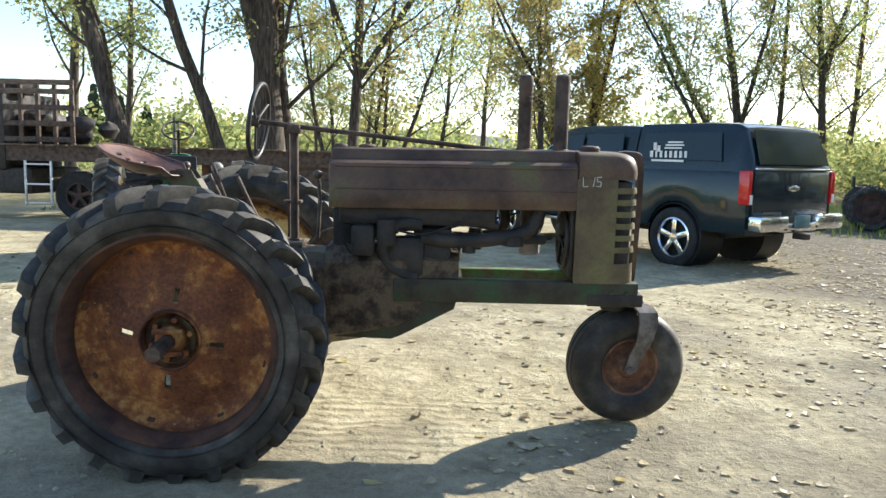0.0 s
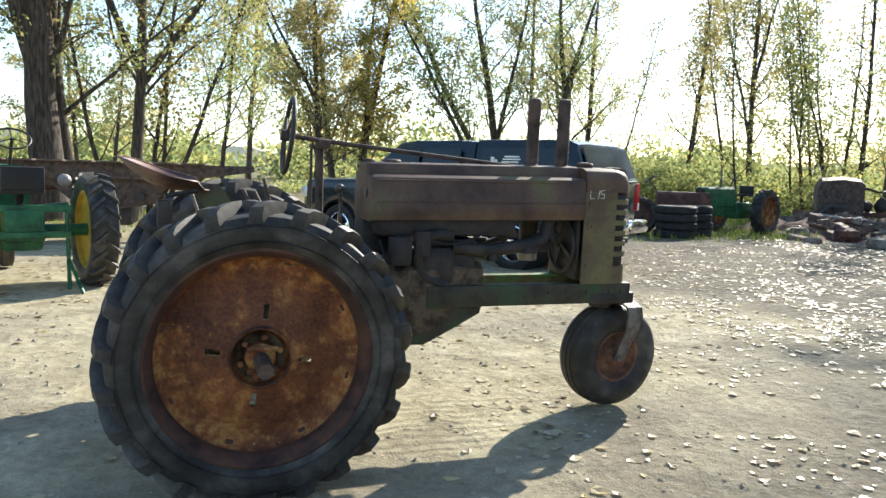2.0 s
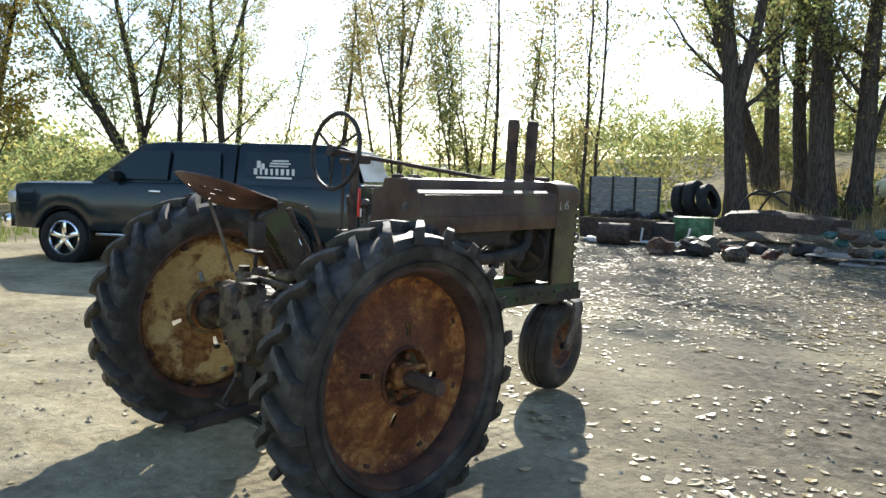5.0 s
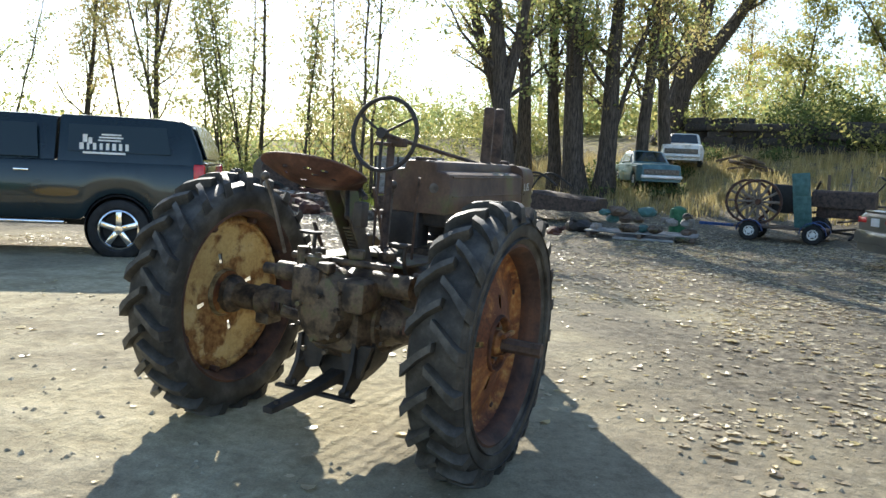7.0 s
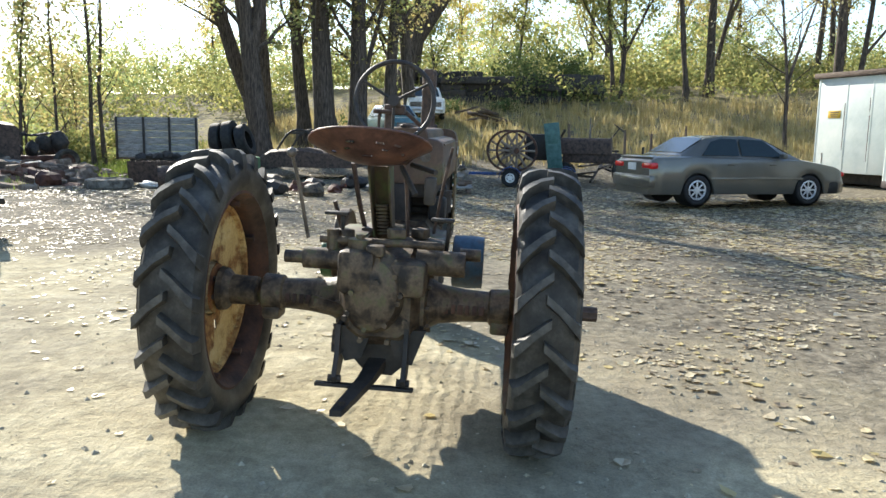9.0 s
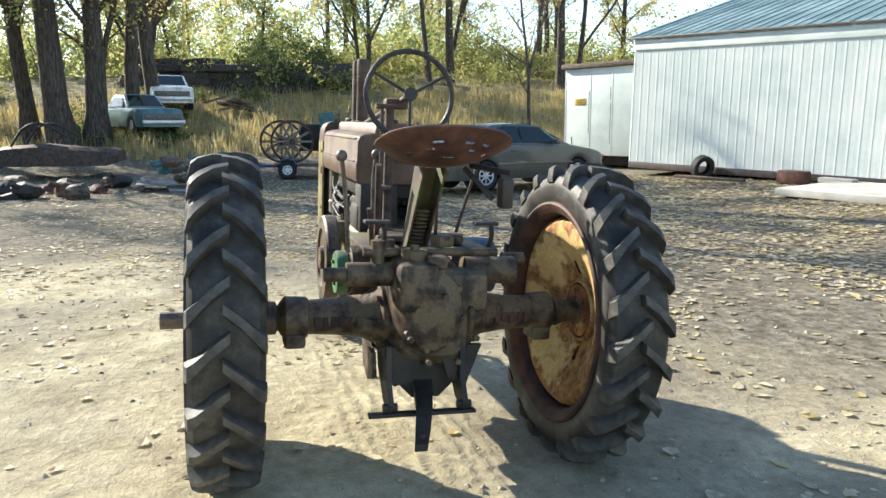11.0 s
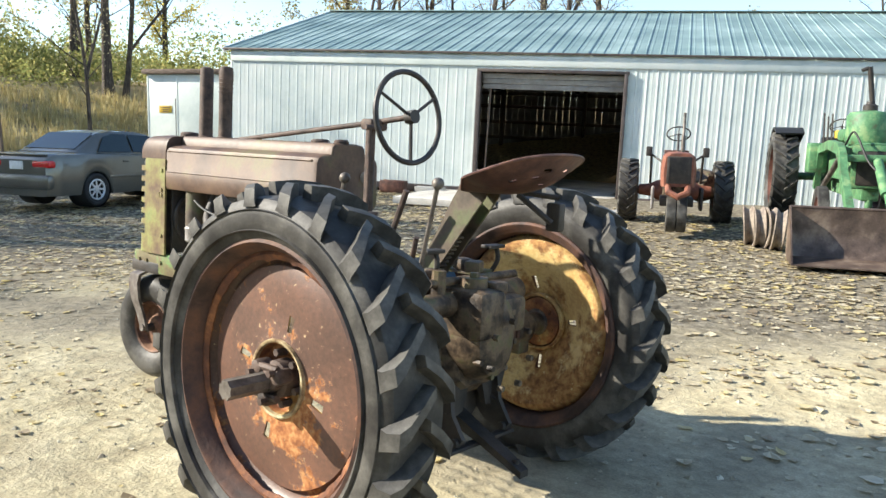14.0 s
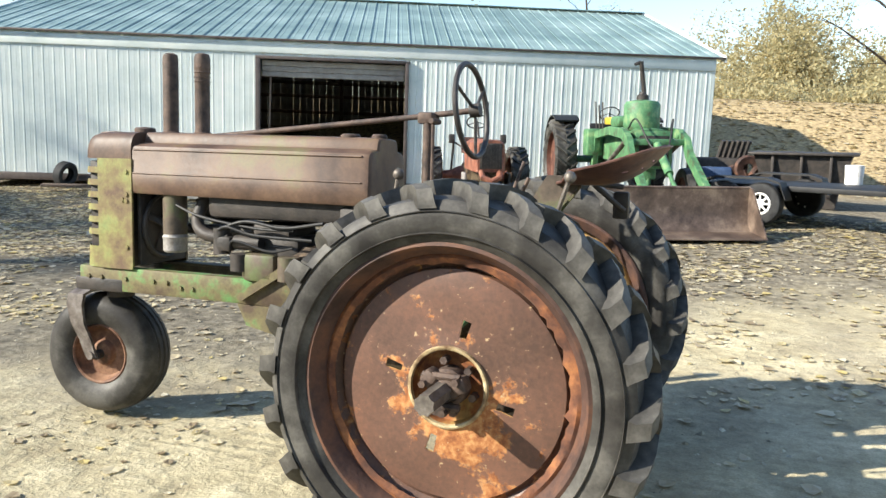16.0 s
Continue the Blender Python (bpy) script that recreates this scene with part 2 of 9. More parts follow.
def disc_paint(name, base, rust, chips, hub=0.0, edge=0.0, bias=0.0, rough=0.6, scale=6.0, soft=0.035):
    """A pressed disc: smooth base paint, rust blooms gathered towards the hub and the edge, small chips."""
    m = bpy.data.materials.new(name)
    m.use_nodes = True
    nt = m.node_tree
    bs = nt.nodes["Principled BSDF"]
    tc = nt.nodes.new("ShaderNodeTexCoord")
    P = tc.outputs["Object"]

    def tex(sc, d=6, rg=0.62):
        n = nt.nodes.new("ShaderNodeTexNoise")
        n.inputs["Scale"].default_value, n.inputs["Detail"].default_value, n.inputs["Roughness"].default_value = sc, d, rg
        nt.links.new(P, n.inputs["Vector"])
        return n.outputs["Fac"]

    def calc(op, a, b=0.0):
        n = nt.nodes.new("ShaderNodeMath")
        n.operation = op
        for i, v in enumerate((a, b)):
            if isinstance(v, (int, float)):
                n.inputs[i].default_value = v
            else:
                nt.links.new(v, n.inputs[i])
        return n.outputs[0]

    def step(f, lo, hi):
        n = nt.nodes.new("ShaderNodeMapRange")
        n.interpolation_type = 'SMOOTHSTEP'
        n.inputs["From Min"].default_value, n.inputs["From Max"].default_value = lo, hi
        nt.links.new(f, n.inputs["Value"])
        return n.outputs[0]

    def ramp(f, stops, lo, hi):
        r = nt.nodes.new("ShaderNodeValToRGB")
        el = r.color_ramp.elements
        while len(el) < len(stops):
            el.new(0.5)
        for i, (e, c) in enumerate(zip(el, stops)):
            e.position, e.color = lo + (hi - lo) * i / (len(stops) - 1), (*c, 1)
        nt.links.new(f, r.inputs[0])
        return r.outputs[0]

    def mixc(f, a, b):
        n = nt.nodes.new("ShaderNodeMix")
        n.data_type = 'RGBA'
        for k, v in (("Factor", f), ("A", a), ("B", b)):
            nt.links.new(v, n.inputs[k])
        return n.outputs["Result"]

    sep = nt.nodes.new("ShaderNodeSeparateXYZ")
    nt.links.new(P, sep.inputs[0])
    rad = calc('SQRT', calc('ADD', calc('MULTIPLY', sep.outputs[0], sep.outputs[0]), calc('MULTIPLY', sep.outputs[2], sep.outputs[2])))
    wide, mid, fine = tex(2.6, 3), tex(scale, 8, 0.72), tex(55, 5)
    where = calc('ADD', calc('MULTIPLY', step(rad, 0.30, 0.14), hub), calc('MULTIPLY', step(rad, 0.34, 0.42), edge))
    mask = step(calc('ADD', calc('ADD', calc('ADD', mid, calc('MULTIPLY', calc('SUBTRACT', wide, 0.5), 0.7)), where), bias), 0.575 - soft, 0.575 + soft)
    col = mixc(mask, ramp(calc('ADD', calc('MULTIPLY', wide, 0.6), calc('MULTIPLY', fine, 0.4)), base, 0.38, 0.62), ramp(tex(scale * 3.5, 6), rust, 0.36, 0.62))
    spots = step(calc('ADD', tex(scale * 6, 4), calc('MULTIPLY', where, 0.25)), 0.68, 0.705)
    col = mixc(spots, col, ramp(fine, [chips, tuple(c * 0.7 for c in chips)], 0.3, 0.7))
    nt.links.new(col, bs.inputs["Base Color"])
    rr = nt.nodes.new("ShaderNodeMapRange")
    rr.inputs["To Min"].default_value, rr.inputs["To Max"].default_value = rough, 0.9
    nt.links.new(mask, rr.inputs["Value"])
    nt.links.new(rr.outputs[0], bs.inputs["Roughness"])
    bs.inputs["Specular IOR Level"].default_value = 0.35
    b1, b2 = nt.nodes.new("ShaderNodeBump"), nt.nodes.new("ShaderNodeBump")
    b1.inputs["Strength"].default_value, b1.inputs["Distance"].default_value = 0.35, 0.004
    b2.inputs["Strength"].default_value, b2.inputs["Distance"].default_value = 0.25, 0.003
    nt.links.new(mask, b1.inputs["Height"])
    nt.links.new(fine, b2.inputs["Height"])
    nt.links.new(b1.outputs[0], b2.inputs["Normal"])
    nt.links.new(b2.outputs[0], bs.inputs["Normal"])
    return m


M["disc_right"] = disc_paint("red_brown_rusted_disc", [(0.065, 0.022, 0.012), (0.15, 0.052, 0.022), (0.25, 0.09, 0.033)], [(0.24, 0.088, 0.03), (0.35, 0.145, 0.048), (0.44, 0.24, 0.08)], (0.5, 0.36, 0.16), 0.0, 0.05, 0.0, 0.7, 8.5, 0.09)
M["disc_left"] = disc_paint("brown_disc_with_rust_blooms", [(0.085, 0.05, 0.037), (0.125, 0.068, 0.048), (0.165, 0.083, 0.055)], [(0.2, 0.075, 0.03), (0.34, 0.135, 0.05), (0.48, 0.25, 0.1)], (0.58, 0.42, 0.24), 0.17, 0.05, -0.085, 0.45, 9.0)
M["disc_yellow"] = disc_paint("faded_yellow_disc_face", [(0.47, 0.29, 0.11), (0.62, 0.44, 0.18), (0.7, 0.55, 0.28)], [(0.16, 0.075, 0.03), (0.3, 0.15, 0.055), (0.42, 0.25, 0.09)], (0.62, 0.46, 0.22), 0.14, 0.12, 0.015, 0.45, 7.0, 0.07)


def leafmat(name, colours, through_light=0.45, rough=0.65, spec=0.2):
    """Leaf blades: a hue for each leaf, and light that passes through."""
    m = bpy.data.materials.new(name)
    m.use_nodes = True
    nt = m.node_tree
    bs = nt.nodes["Principled BSDF"]
    geo = nt.nodes.new("ShaderNodeNewGeometry")
    ramp = nt.nodes.new("ShaderNodeValToRGB")
    el = ramp.color_ramp.elements
    while len(el) < len(colours):
        el.new(0.5)
    for i, c in enumerate(colours):
        el[i].position, el[i].color = i / (len(colours) - 1), (*c, 1)
    nt.links.new(geo.outputs["Random Per Island"], ramp.inputs[0])
    nt.links.new(ramp.outputs[0], bs.inputs["Base Color"])
    bs.inputs["Roughness"].default_value = rough
    bs.inputs["Specular IOR Level"].default_value = spec
    tr = nt.nodes.new("ShaderNodeBsdfTranslucent")
    nt.links.new(ramp.outputs[0], tr.inputs[0])
    mx = nt.nodes.new("ShaderNodeMixShader")
    mx.inputs[0].default_value = through_light
    nt.links.new(bs.outputs[0], mx.inputs[1])
    nt.links.new(tr.outputs[0], mx.inputs[2])
    nt.links.new(mx.outputs[0], nt.nodes["Material Output"].inputs[0])
    return m


LEAF_OLIVE = leafmat("olive_green_leaves", [(0.19, 0.25, 0.1), (0.28, 0.33, 0.13), (0.38, 0.4, 0.16), (0.5, 0.43, 0.14)], 0.65)
LEAF_GOLD = leafmat("yellow_autumn_leaves", [(0.38, 0.3, 0.07), (0.55, 0.42, 0.09), (0.4, 0.38, 0.12), (0.55, 0.4, 0.1)], 0.65)
LEAF_BROWN = leafmat("brown_yellow_autumn_leaves", [(0.32, 0.27, 0.12), (0.42, 0.33, 0.14), (0.28, 0.29, 0.1), (0.5, 0.42, 0.2)], 0.65)
LEAF_GREEN = leafmat("fresh_green_leaves", [(0.16, 0.185, 0.065), (0.24, 0.255, 0.085), (0.33, 0.325, 0.12), (0.45, 0.385, 0.14)], 0.6)
LEAF_PALE = leafmat("pale_straw_autumn_leaves", [(0.36, 0.31, 0.17), (0.45, 0.38, 0.2), (0.52, 0.45, 0.26), (0.34, 0.33, 0.19)], 0.5)
LITTER = leafmat("dry_fallen_leaves", [(0.2, 0.15, 0.09), (0.38, 0.31, 0.2), (0.5, 0.42, 0.27), (0.6, 0.52, 0.36), (0.55, 0.44, 0.18), (0.66, 0.6, 0.46)], 0.3, 0.42, 0.5)
GRASS = leafmat("dry_grass_blades", [(0.32, 0.25, 0.115), (0.5, 0.4, 0.19), (0.36, 0.31, 0.125), (0.64, 0.53, 0.3)], 0.45)
GRASS_GREEN = leafmat("green_grass_blades", [(0.14, 0.2, 0.04), (0.22, 0.29, 0.06), (0.3, 0.34, 0.09)], 0.3)
LEAF_DEEP = leafmat("deep_green_leaves", [(0.06, 0.09, 0.035), (0.1, 0.14, 0.05), (0.15, 0.19, 0.07)], 0.4)
CONIFER = leafmat("dark_conifer_needles", [(0.03, 0.045, 0.025), (0.06, 0.08, 0.04)], 0.15)


# ---- mesh helpers ----
def finish(name, bm, mat, smooth=35):
    me = bpy.data.meshes.new(name)
    bmesh.ops.recalc_face_normals(bm, faces=bm.faces)
    if smooth:
        for f in bm.faces:
            f.smooth = True
        lim = radians(smooth)
        for e in bm.edges:
            if len(e.link_faces) == 2 and e.calc_face_angle(0) > lim:
                e.smooth = False
    bm.to_mesh(me)
    bm.free()
    if mat:
        me.materials.append(mat)
    return me


def part(name, bm, mat, parent, label="", smooth=35):
    """Links a bmesh as one mesh object under a thing or under a part."""
    ob = new(name, finish(name, bm, mat, smooth))
    ob.parent = parent
    if label:
        ob["label"] = label
    return ob


def group(name, parent, m=None):
    ob = new(name)
    ob.parent = parent
    if m is not None:
        ob.matrix_basis = m
    return ob


def thing(name, label, category, m=None, grp="", kind=""):
    ob = new(name)
    ob.empty_display_size = 0.2
    if m is not None:
        ob.matrix_basis = m
    return tagged(ob, label, category, grp, kind)


def solo(name, bm, mat, label, category, m=None, grp="", kind="", smooth=35):
    ob = new(name, finish(name, bm, mat, smooth))
    if m is not None:
        ob.matrix_basis = m
    return tagged(ob, label, category, grp, kind)


def B():
    return bmesh.new()


def box(bm, c, s, bevel=0.0, m=None):
    """A box with centre c and size s."""
    t = Matrix.Translation(c) @ Matrix.Diagonal((*s, 1))
    got = bmesh.ops.create_cube(bm, size=1, matrix=(m @ t) if m else t)
    if bevel:
        es = {e for v in got["verts"] for e in v.link_edges}
        bmesh.ops.bevel(bm, geom=list(es), offset=bevel, segments=2, affect='EDGES', profile=0.5)
    return bm


def rod(bm, a, b, r0, r1=None, n=12, cap=True):
    """A straight round bar from a to b."""
    return tube(bm, [a, b], [r0, r0 if r1 is None else r1], n, cap)


def tube(bm, pts, rr, n=10, cap=True, closed=False):
    pts = [Vector(p) for p in pts]
    if not hasattr(rr, "__len__"):
        rr = [rr] * len(pts)
    k = len(pts)
    rings, up = [], None
    for i, p in enumerate(pts):
        if closed:
            d = pts[(i + 1) % k] - pts[i - 1]
        else:
            d = pts[min(i + 1, k - 1)] - pts[max(i - 1, 0)]
        d.normalize()
        if up is None:
            up = Vector((0, 0, 1)) if abs(d.z) < 0.9 else Vector((1, 0, 0))
        s = d.cross(up).normalized()
        up = s.cross(d).normalized()
        rings.append([bm.verts.new(p + rr[i] * (math.cos(2 * math.pi * j / n) * s + math.sin(2 * math.pi * j / n) * up)) for j in range(n)])
    for i in range(k if closed else k - 1):
        a, b = rings[i], rings[(i + 1) % k]
        for j in range(n):
            bm.faces.new((a[j], a[(j + 1) % n], b[(j + 1) % n], b[j]))
    if cap and not closed:
        bm.faces.new(rings[0][::-1])
        bm.faces.new(rings[-1])
    return bm


def arc(pts, steps=6):
    """A smooth line through points (Catmull-Rom)."""
    p = [Vector(q) for q in pts]
    p = [2 * p[0] - p[1]] + p + [2 * p[-1] - p[-2]]
    out = []
    for i in range(1, len(p) - 2):
        for s in range(steps):
            t = s / steps
            a, b, c, d = p[i - 1], p[i], p[i + 1], p[i + 2]
            out.append(0.5 * ((2 * b) + (c - a) * t + (2 * a - 5 * b + 4 * c - d) * t * t + (3 * b - a - 3 * c + d) * t ** 3))
    return out + [p[-2]]


def lathe(bm, prof, n=48, m=None, skip=None, wobble=0.0):
    """Turns a profile of (radius, along) about the y axis. skip(j, i) leaves a face out."""
    rows = []
    for i, (r, y) in enumerate(prof):
        row = []
        for j in range(n):
            a = 2 * math.pi * j / n
            dy = wobble * noise.noise((math.sin(a) * 3 * r + 7, math.cos(a) * 3 * r, i * 0.3)) if wobble else 0
            v = Vector((r * math.sin(a), y + dy, r * math.cos(a)))
            row.append(bm.verts.new(m @ v if m else v))
        rows.append(row)
    for i in range(len(prof) - 1):
        for j in range(n):
            if skip and skip(j, i):
                continue
            q = [rows[i][j], rows[i][(j + 1) % n], rows[i + 1][(j + 1) % n], rows[i + 1][j]]
            bm.faces.new(q)
    return bm


def loft(bm, secs, cap=True, closed=True):
    """Skins a row of sections with equal counts of points."""
    rows = [[bm.verts.new(p) for p in s] for s in secs]
    n = len(rows[0])
    for a, b in zip(rows, rows[1:]):
        for j in range(n if closed else n - 1):
            bm.faces.new((a[j], a[(j + 1) % n], b[(j + 1) % n], b[j]))
    if cap:
        bm.faces.new(rows[0][::-1])
        bm.faces.new(rows[-1])
    return bm


def plate(bm, outline, thick, m=None):
    """A flat plate from an outline of (x, z), thick along y about zero."""
    a = [bm.verts.new((m or Matrix()) @ Vector((x, -thick / 2, z))) for x, z in outline]
    b = [bm.verts.new((m or Matrix()) @ Vector((x, thick / 2, z))) for x, z in outline]
    bm.faces.new(a)
    bm.faces.new(b[::-1])
    n = len(a)
    for j in range(n):
        bm.faces.new((a[j], b[j], b[(j + 1) % n], a[(j + 1) % n]))
    return bm


def smooth01(x):
    x = min(1.0, max(0.0, x))
    return x * x * (3 - 2 * x)


def lump(bm, c, s, seed, n=2):
    """A dented irregular casting."""
    got = bmesh.ops.create_icosphere(bm, subdivisions=n, radius=1.0)
    for v in got["verts"]:
        k = 1 + 0.35 * noise.noise(v.co * 1.7 + Vector((seed * 3.1, seed, 0)))
        v.co = Vector((c[0] + v.co.x * s[0] * k, c[1] + v.co.y * s[1] * k, c[2] + max(-0.9, v.co.z) * s[2] * k))


# ---- ground ----
def land(x, y):
    """The height of the ground: a gentle cross slope under the tractor, a bank behind the yard."""
    near = 0.06 * math.tanh(y / 1.3) * math.exp(-((x - 1) / 7) ** 2 - (y / 6) ** 2)
    lift = 0.25 * smooth01((-y - 5) / 8) * smooth01((x + 8) / 10)
    d = x - 16.5 - 0.55 * max(0.0, y - 4)
    bank = 4.3 * smooth01(d / 30) ** 1.25 + min(1.5, 0.02 * max(0.0, d - 26))
    e = (-y - 20) * 1.05 + 0.1 * min(x, 20.0)
    rear = 2.7 * smooth01(e / 11) + min(1.5, 0.02 * max(0.0, e - 15))
    dip = -0.5 * smooth01((y - 14) / 25) * smooth01((30 - x) / 20)
    return near + lift + max(bank, rear) + dip


def soil(x, y):
    """The ground with its low swells and, in the yard, clods and scuffs."""
    z = land(x, y)
    if abs(x) < 25:
        z += 0.012 * noise.noise((x * 0.8, y * 0.8, 0))
    k = smooth01((x + 5.8) / 1.5) * smooth01((6.8 - x) / 1.5) * smooth01((y + 7.4) / 1.5) * smooth01((5.4 - y) / 1.5)
    if k > 0:
        rough = max(0.12, 0.3 + 1.2 * noise.noise((x * 0.6, y * 0.6, 5.0)))
        z += k * (rough * (0.013 * noise.noise((x * 5, y * 5, 1.0)) + 0.010 * noise.noise((x * 11, y * 11, 2.0))) - 0.008)
    return z


def ground_mesh():
    bm = B()
    xs = [-900, -400, -150, -80, -45, -30, -22] + [-18 + 0.75 * i for i in range(17)] + [-5.6 + 0.055 * i for i in range(220)] + [6.75 + 0.75 * i for i in range(49)] + [45, 50, 60, 80, 120, 200, 400, 900]
    ys = [-900, -400, -150, -80, -50, -42] + [-36 + 0.75 * i for i in range(39)] + [-7.2 + 0.055 * i for i in range(225)] + [5.5 + 0.75 * i for i in range(33)] + [32, 38, 46, 60, 80, 120, 200, 400, 900]
    rows = [[bm.verts.new((x, y, soil(x, y))) for x in xs] for y in ys]
    for a, b in zip(rows, rows[1:]):
        for j in range(len(xs) - 1):
            bm.faces.new((a[j], a[j + 1], b[j + 1], b[j]))
    return bm


def ground_material():
    m = bpy.data.materials.new("dusty_dirt_and_grass")
    m.use_nodes = True
    nt = m.node_tree
    bs = nt.nodes["Principled BSDF"]
    tc = nt.nodes.new("ShaderNodeTexCoord")
    P = tc.outputs["Object"]

    def tex(scale, detail=6, stretch=None):
        n = nt.nodes.new("ShaderNodeTexNoise")
        n.inputs["Scale"].default_value, n.inputs["Detail"].default_value, n.inputs["Roughness"].default_value = scale, detail, 0.6
        if stretch:
            mp = nt.nodes.new("ShaderNodeMapping")
            mp.inputs["Scale"].default_value = stretch
            nt.links.new(P, mp.inputs[0])
            nt.links.new(mp.outputs[0], n.inputs["Vector"])
        else:
            nt.links.new(P, n.inputs["Vector"])
        return n.outputs["Fac"]

    def ramp(f, stops):
        r = nt.nodes.new("ShaderNodeValToRGB")
        el = r.color_ramp.elements
        while len(el) < len(stops):
            el.new(0.5)
        for e, (p, c) in zip(el, stops):
            e.position, e.color = p, (*c, 1)
        nt.links.new(f, r.inputs[0])
        return r.outputs[0]

    def mixc(f, a, b, mode='MIX'):
        n = nt.nodes.new("ShaderNodeMix")
        n.data_type, n.blend_type = 'RGBA', mode
        for s, v in (("Factor", f), ("A", a), ("B", b)):
            if isinstance(v, float):
                n.inputs[s].default_value = v
            else:
                nt.links.new(v, n.inputs[s])
        return n.outputs["Result"]

    def calc(op, a, b=0.0, c=0.0):
        n = nt.nodes.new("ShaderNodeMath")
        n.operation = op
        for i, v in enumerate((a, b, c)):
            if isinstance(v, (int, float)):
                n.inputs[i].default_value = v
            else:
                nt.links.new(v, n.inputs[i])
        return n.outputs[0]

    def step(f, lo, hi):
        n = nt.nodes.new("ShaderNodeMapRange")
        n.interpolation_type = 'SMOOTHSTEP'
        n.inputs["From Min"].default_value, n.inputs["From Max"].default_value = lo, hi
        nt.links.new(f, n.inputs["Value"])
        return n.outputs[0]

    sep = nt.nodes.new("ShaderNodeSeparateXYZ")
    nt.links.new(P, sep.inputs[0])
    X, Y, Z = sep.outputs
    wide, mid, fine, grit = tex(0.35), tex(2.2), tex(14, 8), tex(90, 3)
    ruts = tex(3.0, 5, (0.35, 4.0, 1))
    dirt = ramp(mid, [(0.3, (0.31, 0.262, 0.165)), (0.5, (0.445, 0.387, 0.25)), (0.7, (0.56, 0.495, 0.335))])
    dirt = mixc(step(wide, 0.42, 0.62), dirt, ramp(mid, [(0.3, (0.24, 0.205, 0.14)), (0.7, (0.36, 0.315, 0.22))]))
    dirt = mixc(0.45, dirt, ramp(fine, [(0.3, (0.25, 0.25, 0.25)), (0.7, (0.75, 0.75, 0.75))]), 'OVERLAY')
    dirt = mixc(0.35, dirt, ramp(grit, [(0.3, (0.25, 0.25, 0.25)), (0.7, (0.75, 0.75, 0.75))]), 'OVERLAY')
    litter = ramp(tex(11, 8), [(0.32, (0.075, 0.064, 0.046)), (0.46, (0.14, 0.121, 0.089)), (0.58, (0.215, 0.187, 0.137)), (0.7, (0.32, 0.282, 0.207))])
    grass = ramp(tex(5, 8), [(0.3, (0.15, 0.13, 0.06)), (0.5, (0.28, 0.24, 0.105)), (0.7, (0.42, 0.345, 0.17))])
    # greyer, leafier soil towards the trees and the shed, darkened for dappled tree shade too
    side = calc('SUBTRACT', calc('SUBTRACT', calc('MULTIPLY', Y, -1.0), 0.7), calc('MULTIPLY', calc('MAXIMUM', calc('SUBTRACT', 2.5, X), 0.0), 0.75))
    wob = calc('MULTIPLY', calc('SUBTRACT', wide, 0.5), 11.0)
    lit = step(calc('ADD', calc('ADD', calc('MAXIMUM', side, calc('SUBTRACT', X, 5.2)), calc('MULTIPLY', wob, 0.45)), calc('MULTIPLY', calc('SUBTRACT', mid, 0.5), 2.4)), -1.0, 1.8)
    lit = calc('MULTIPLY', lit, step(calc('ADD', mid, calc('MULTIPLY', fine, 0.5)), 0.30, 0.72))
    col = mixc(lit, dirt, litter)
    gr = calc('MAXIMUM', step(Z, 0.35, 1.2), step(calc('ADD', calc('SUBTRACT', Y, 13.0), wob), 0.0, 3.0))
    col = mixc(gr, col, mixc(step(mid, 0.4, 0.62), grass, litter))
    # the rear bank lies under pale leaves
    col = mixc(step(calc('MULTIPLY', Y, -1.0), 15.5, 19.0), col, ramp(tex(9, 8), [(0.3, (0.14, 0.105, 0.06)), (0.48, (0.33, 0.25, 0.14)), (0.62, (0.46, 0.36, 0.2)), (0.72, (0.56, 0.46, 0.28))]))
    nt.links.new(col, bs.inputs["Base Color"])
    bs.inputs["Roughness"].default_value = 0.95
    bs.inputs["Diffuse Roughness"].default_value = 0.25
    bs.inputs["Specular IOR Level"].default_value = 0.12
    # furrows and faint cross marks along the wheel track
    off = calc('ABSOLUTE', calc('ADD', Y, 0.1))
    band = calc('MULTIPLY', step(off, 0.5, 0.3), step(X, 2.2, 1.2))
    wave = calc('ADD', calc('SINE', calc('ADD', calc('MULTIPLY', Y, 70.0), calc('MULTIPLY', mid, 14.0))), calc('MULTIPLY', calc('SINE', calc('ADD', calc('MULTIPLY', X, 75.0), calc('MULTIPLY', fine, 9.0))), 0.12))
    tread = calc('MULTIPLY', calc('MULTIPLY', band, wave), step(mid, 0.36, 0.5))
    prev = None
    for h, dist, s in ((mid, 0.07, 0.6), (ruts, 0.02, 0.3), (tread, 0.006, 0.5), (fine, 0.022, 0.8), (grit, 0.006, 0.7)):
        b = nt.nodes.new("ShaderNodeBump")
        b.inputs["Strength"].default_value, b.inputs["Distance"].default_value = s, dist
        nt.links.new(h, b.inputs["Height"])
        if prev:
            nt.links.new(prev, b.inputs["Normal"])
        prev = b.outputs[0]
    nt.links.new(prev, bs.inputs["Normal"])
    return m


ground = solo("ground", ground_mesh(), ground_material(), "dusty pale dirt yard with leaf litter and grassy bank", "ground", kind="structure", smooth=80)

# ---- the old row-crop tractor ----
AXLE = 0.643
tractor = thing("tractor", "rusty faded green and brown antique tractor with single front wheel", "tractor", pose(0, 0, 0, 2.4, 0, 0))


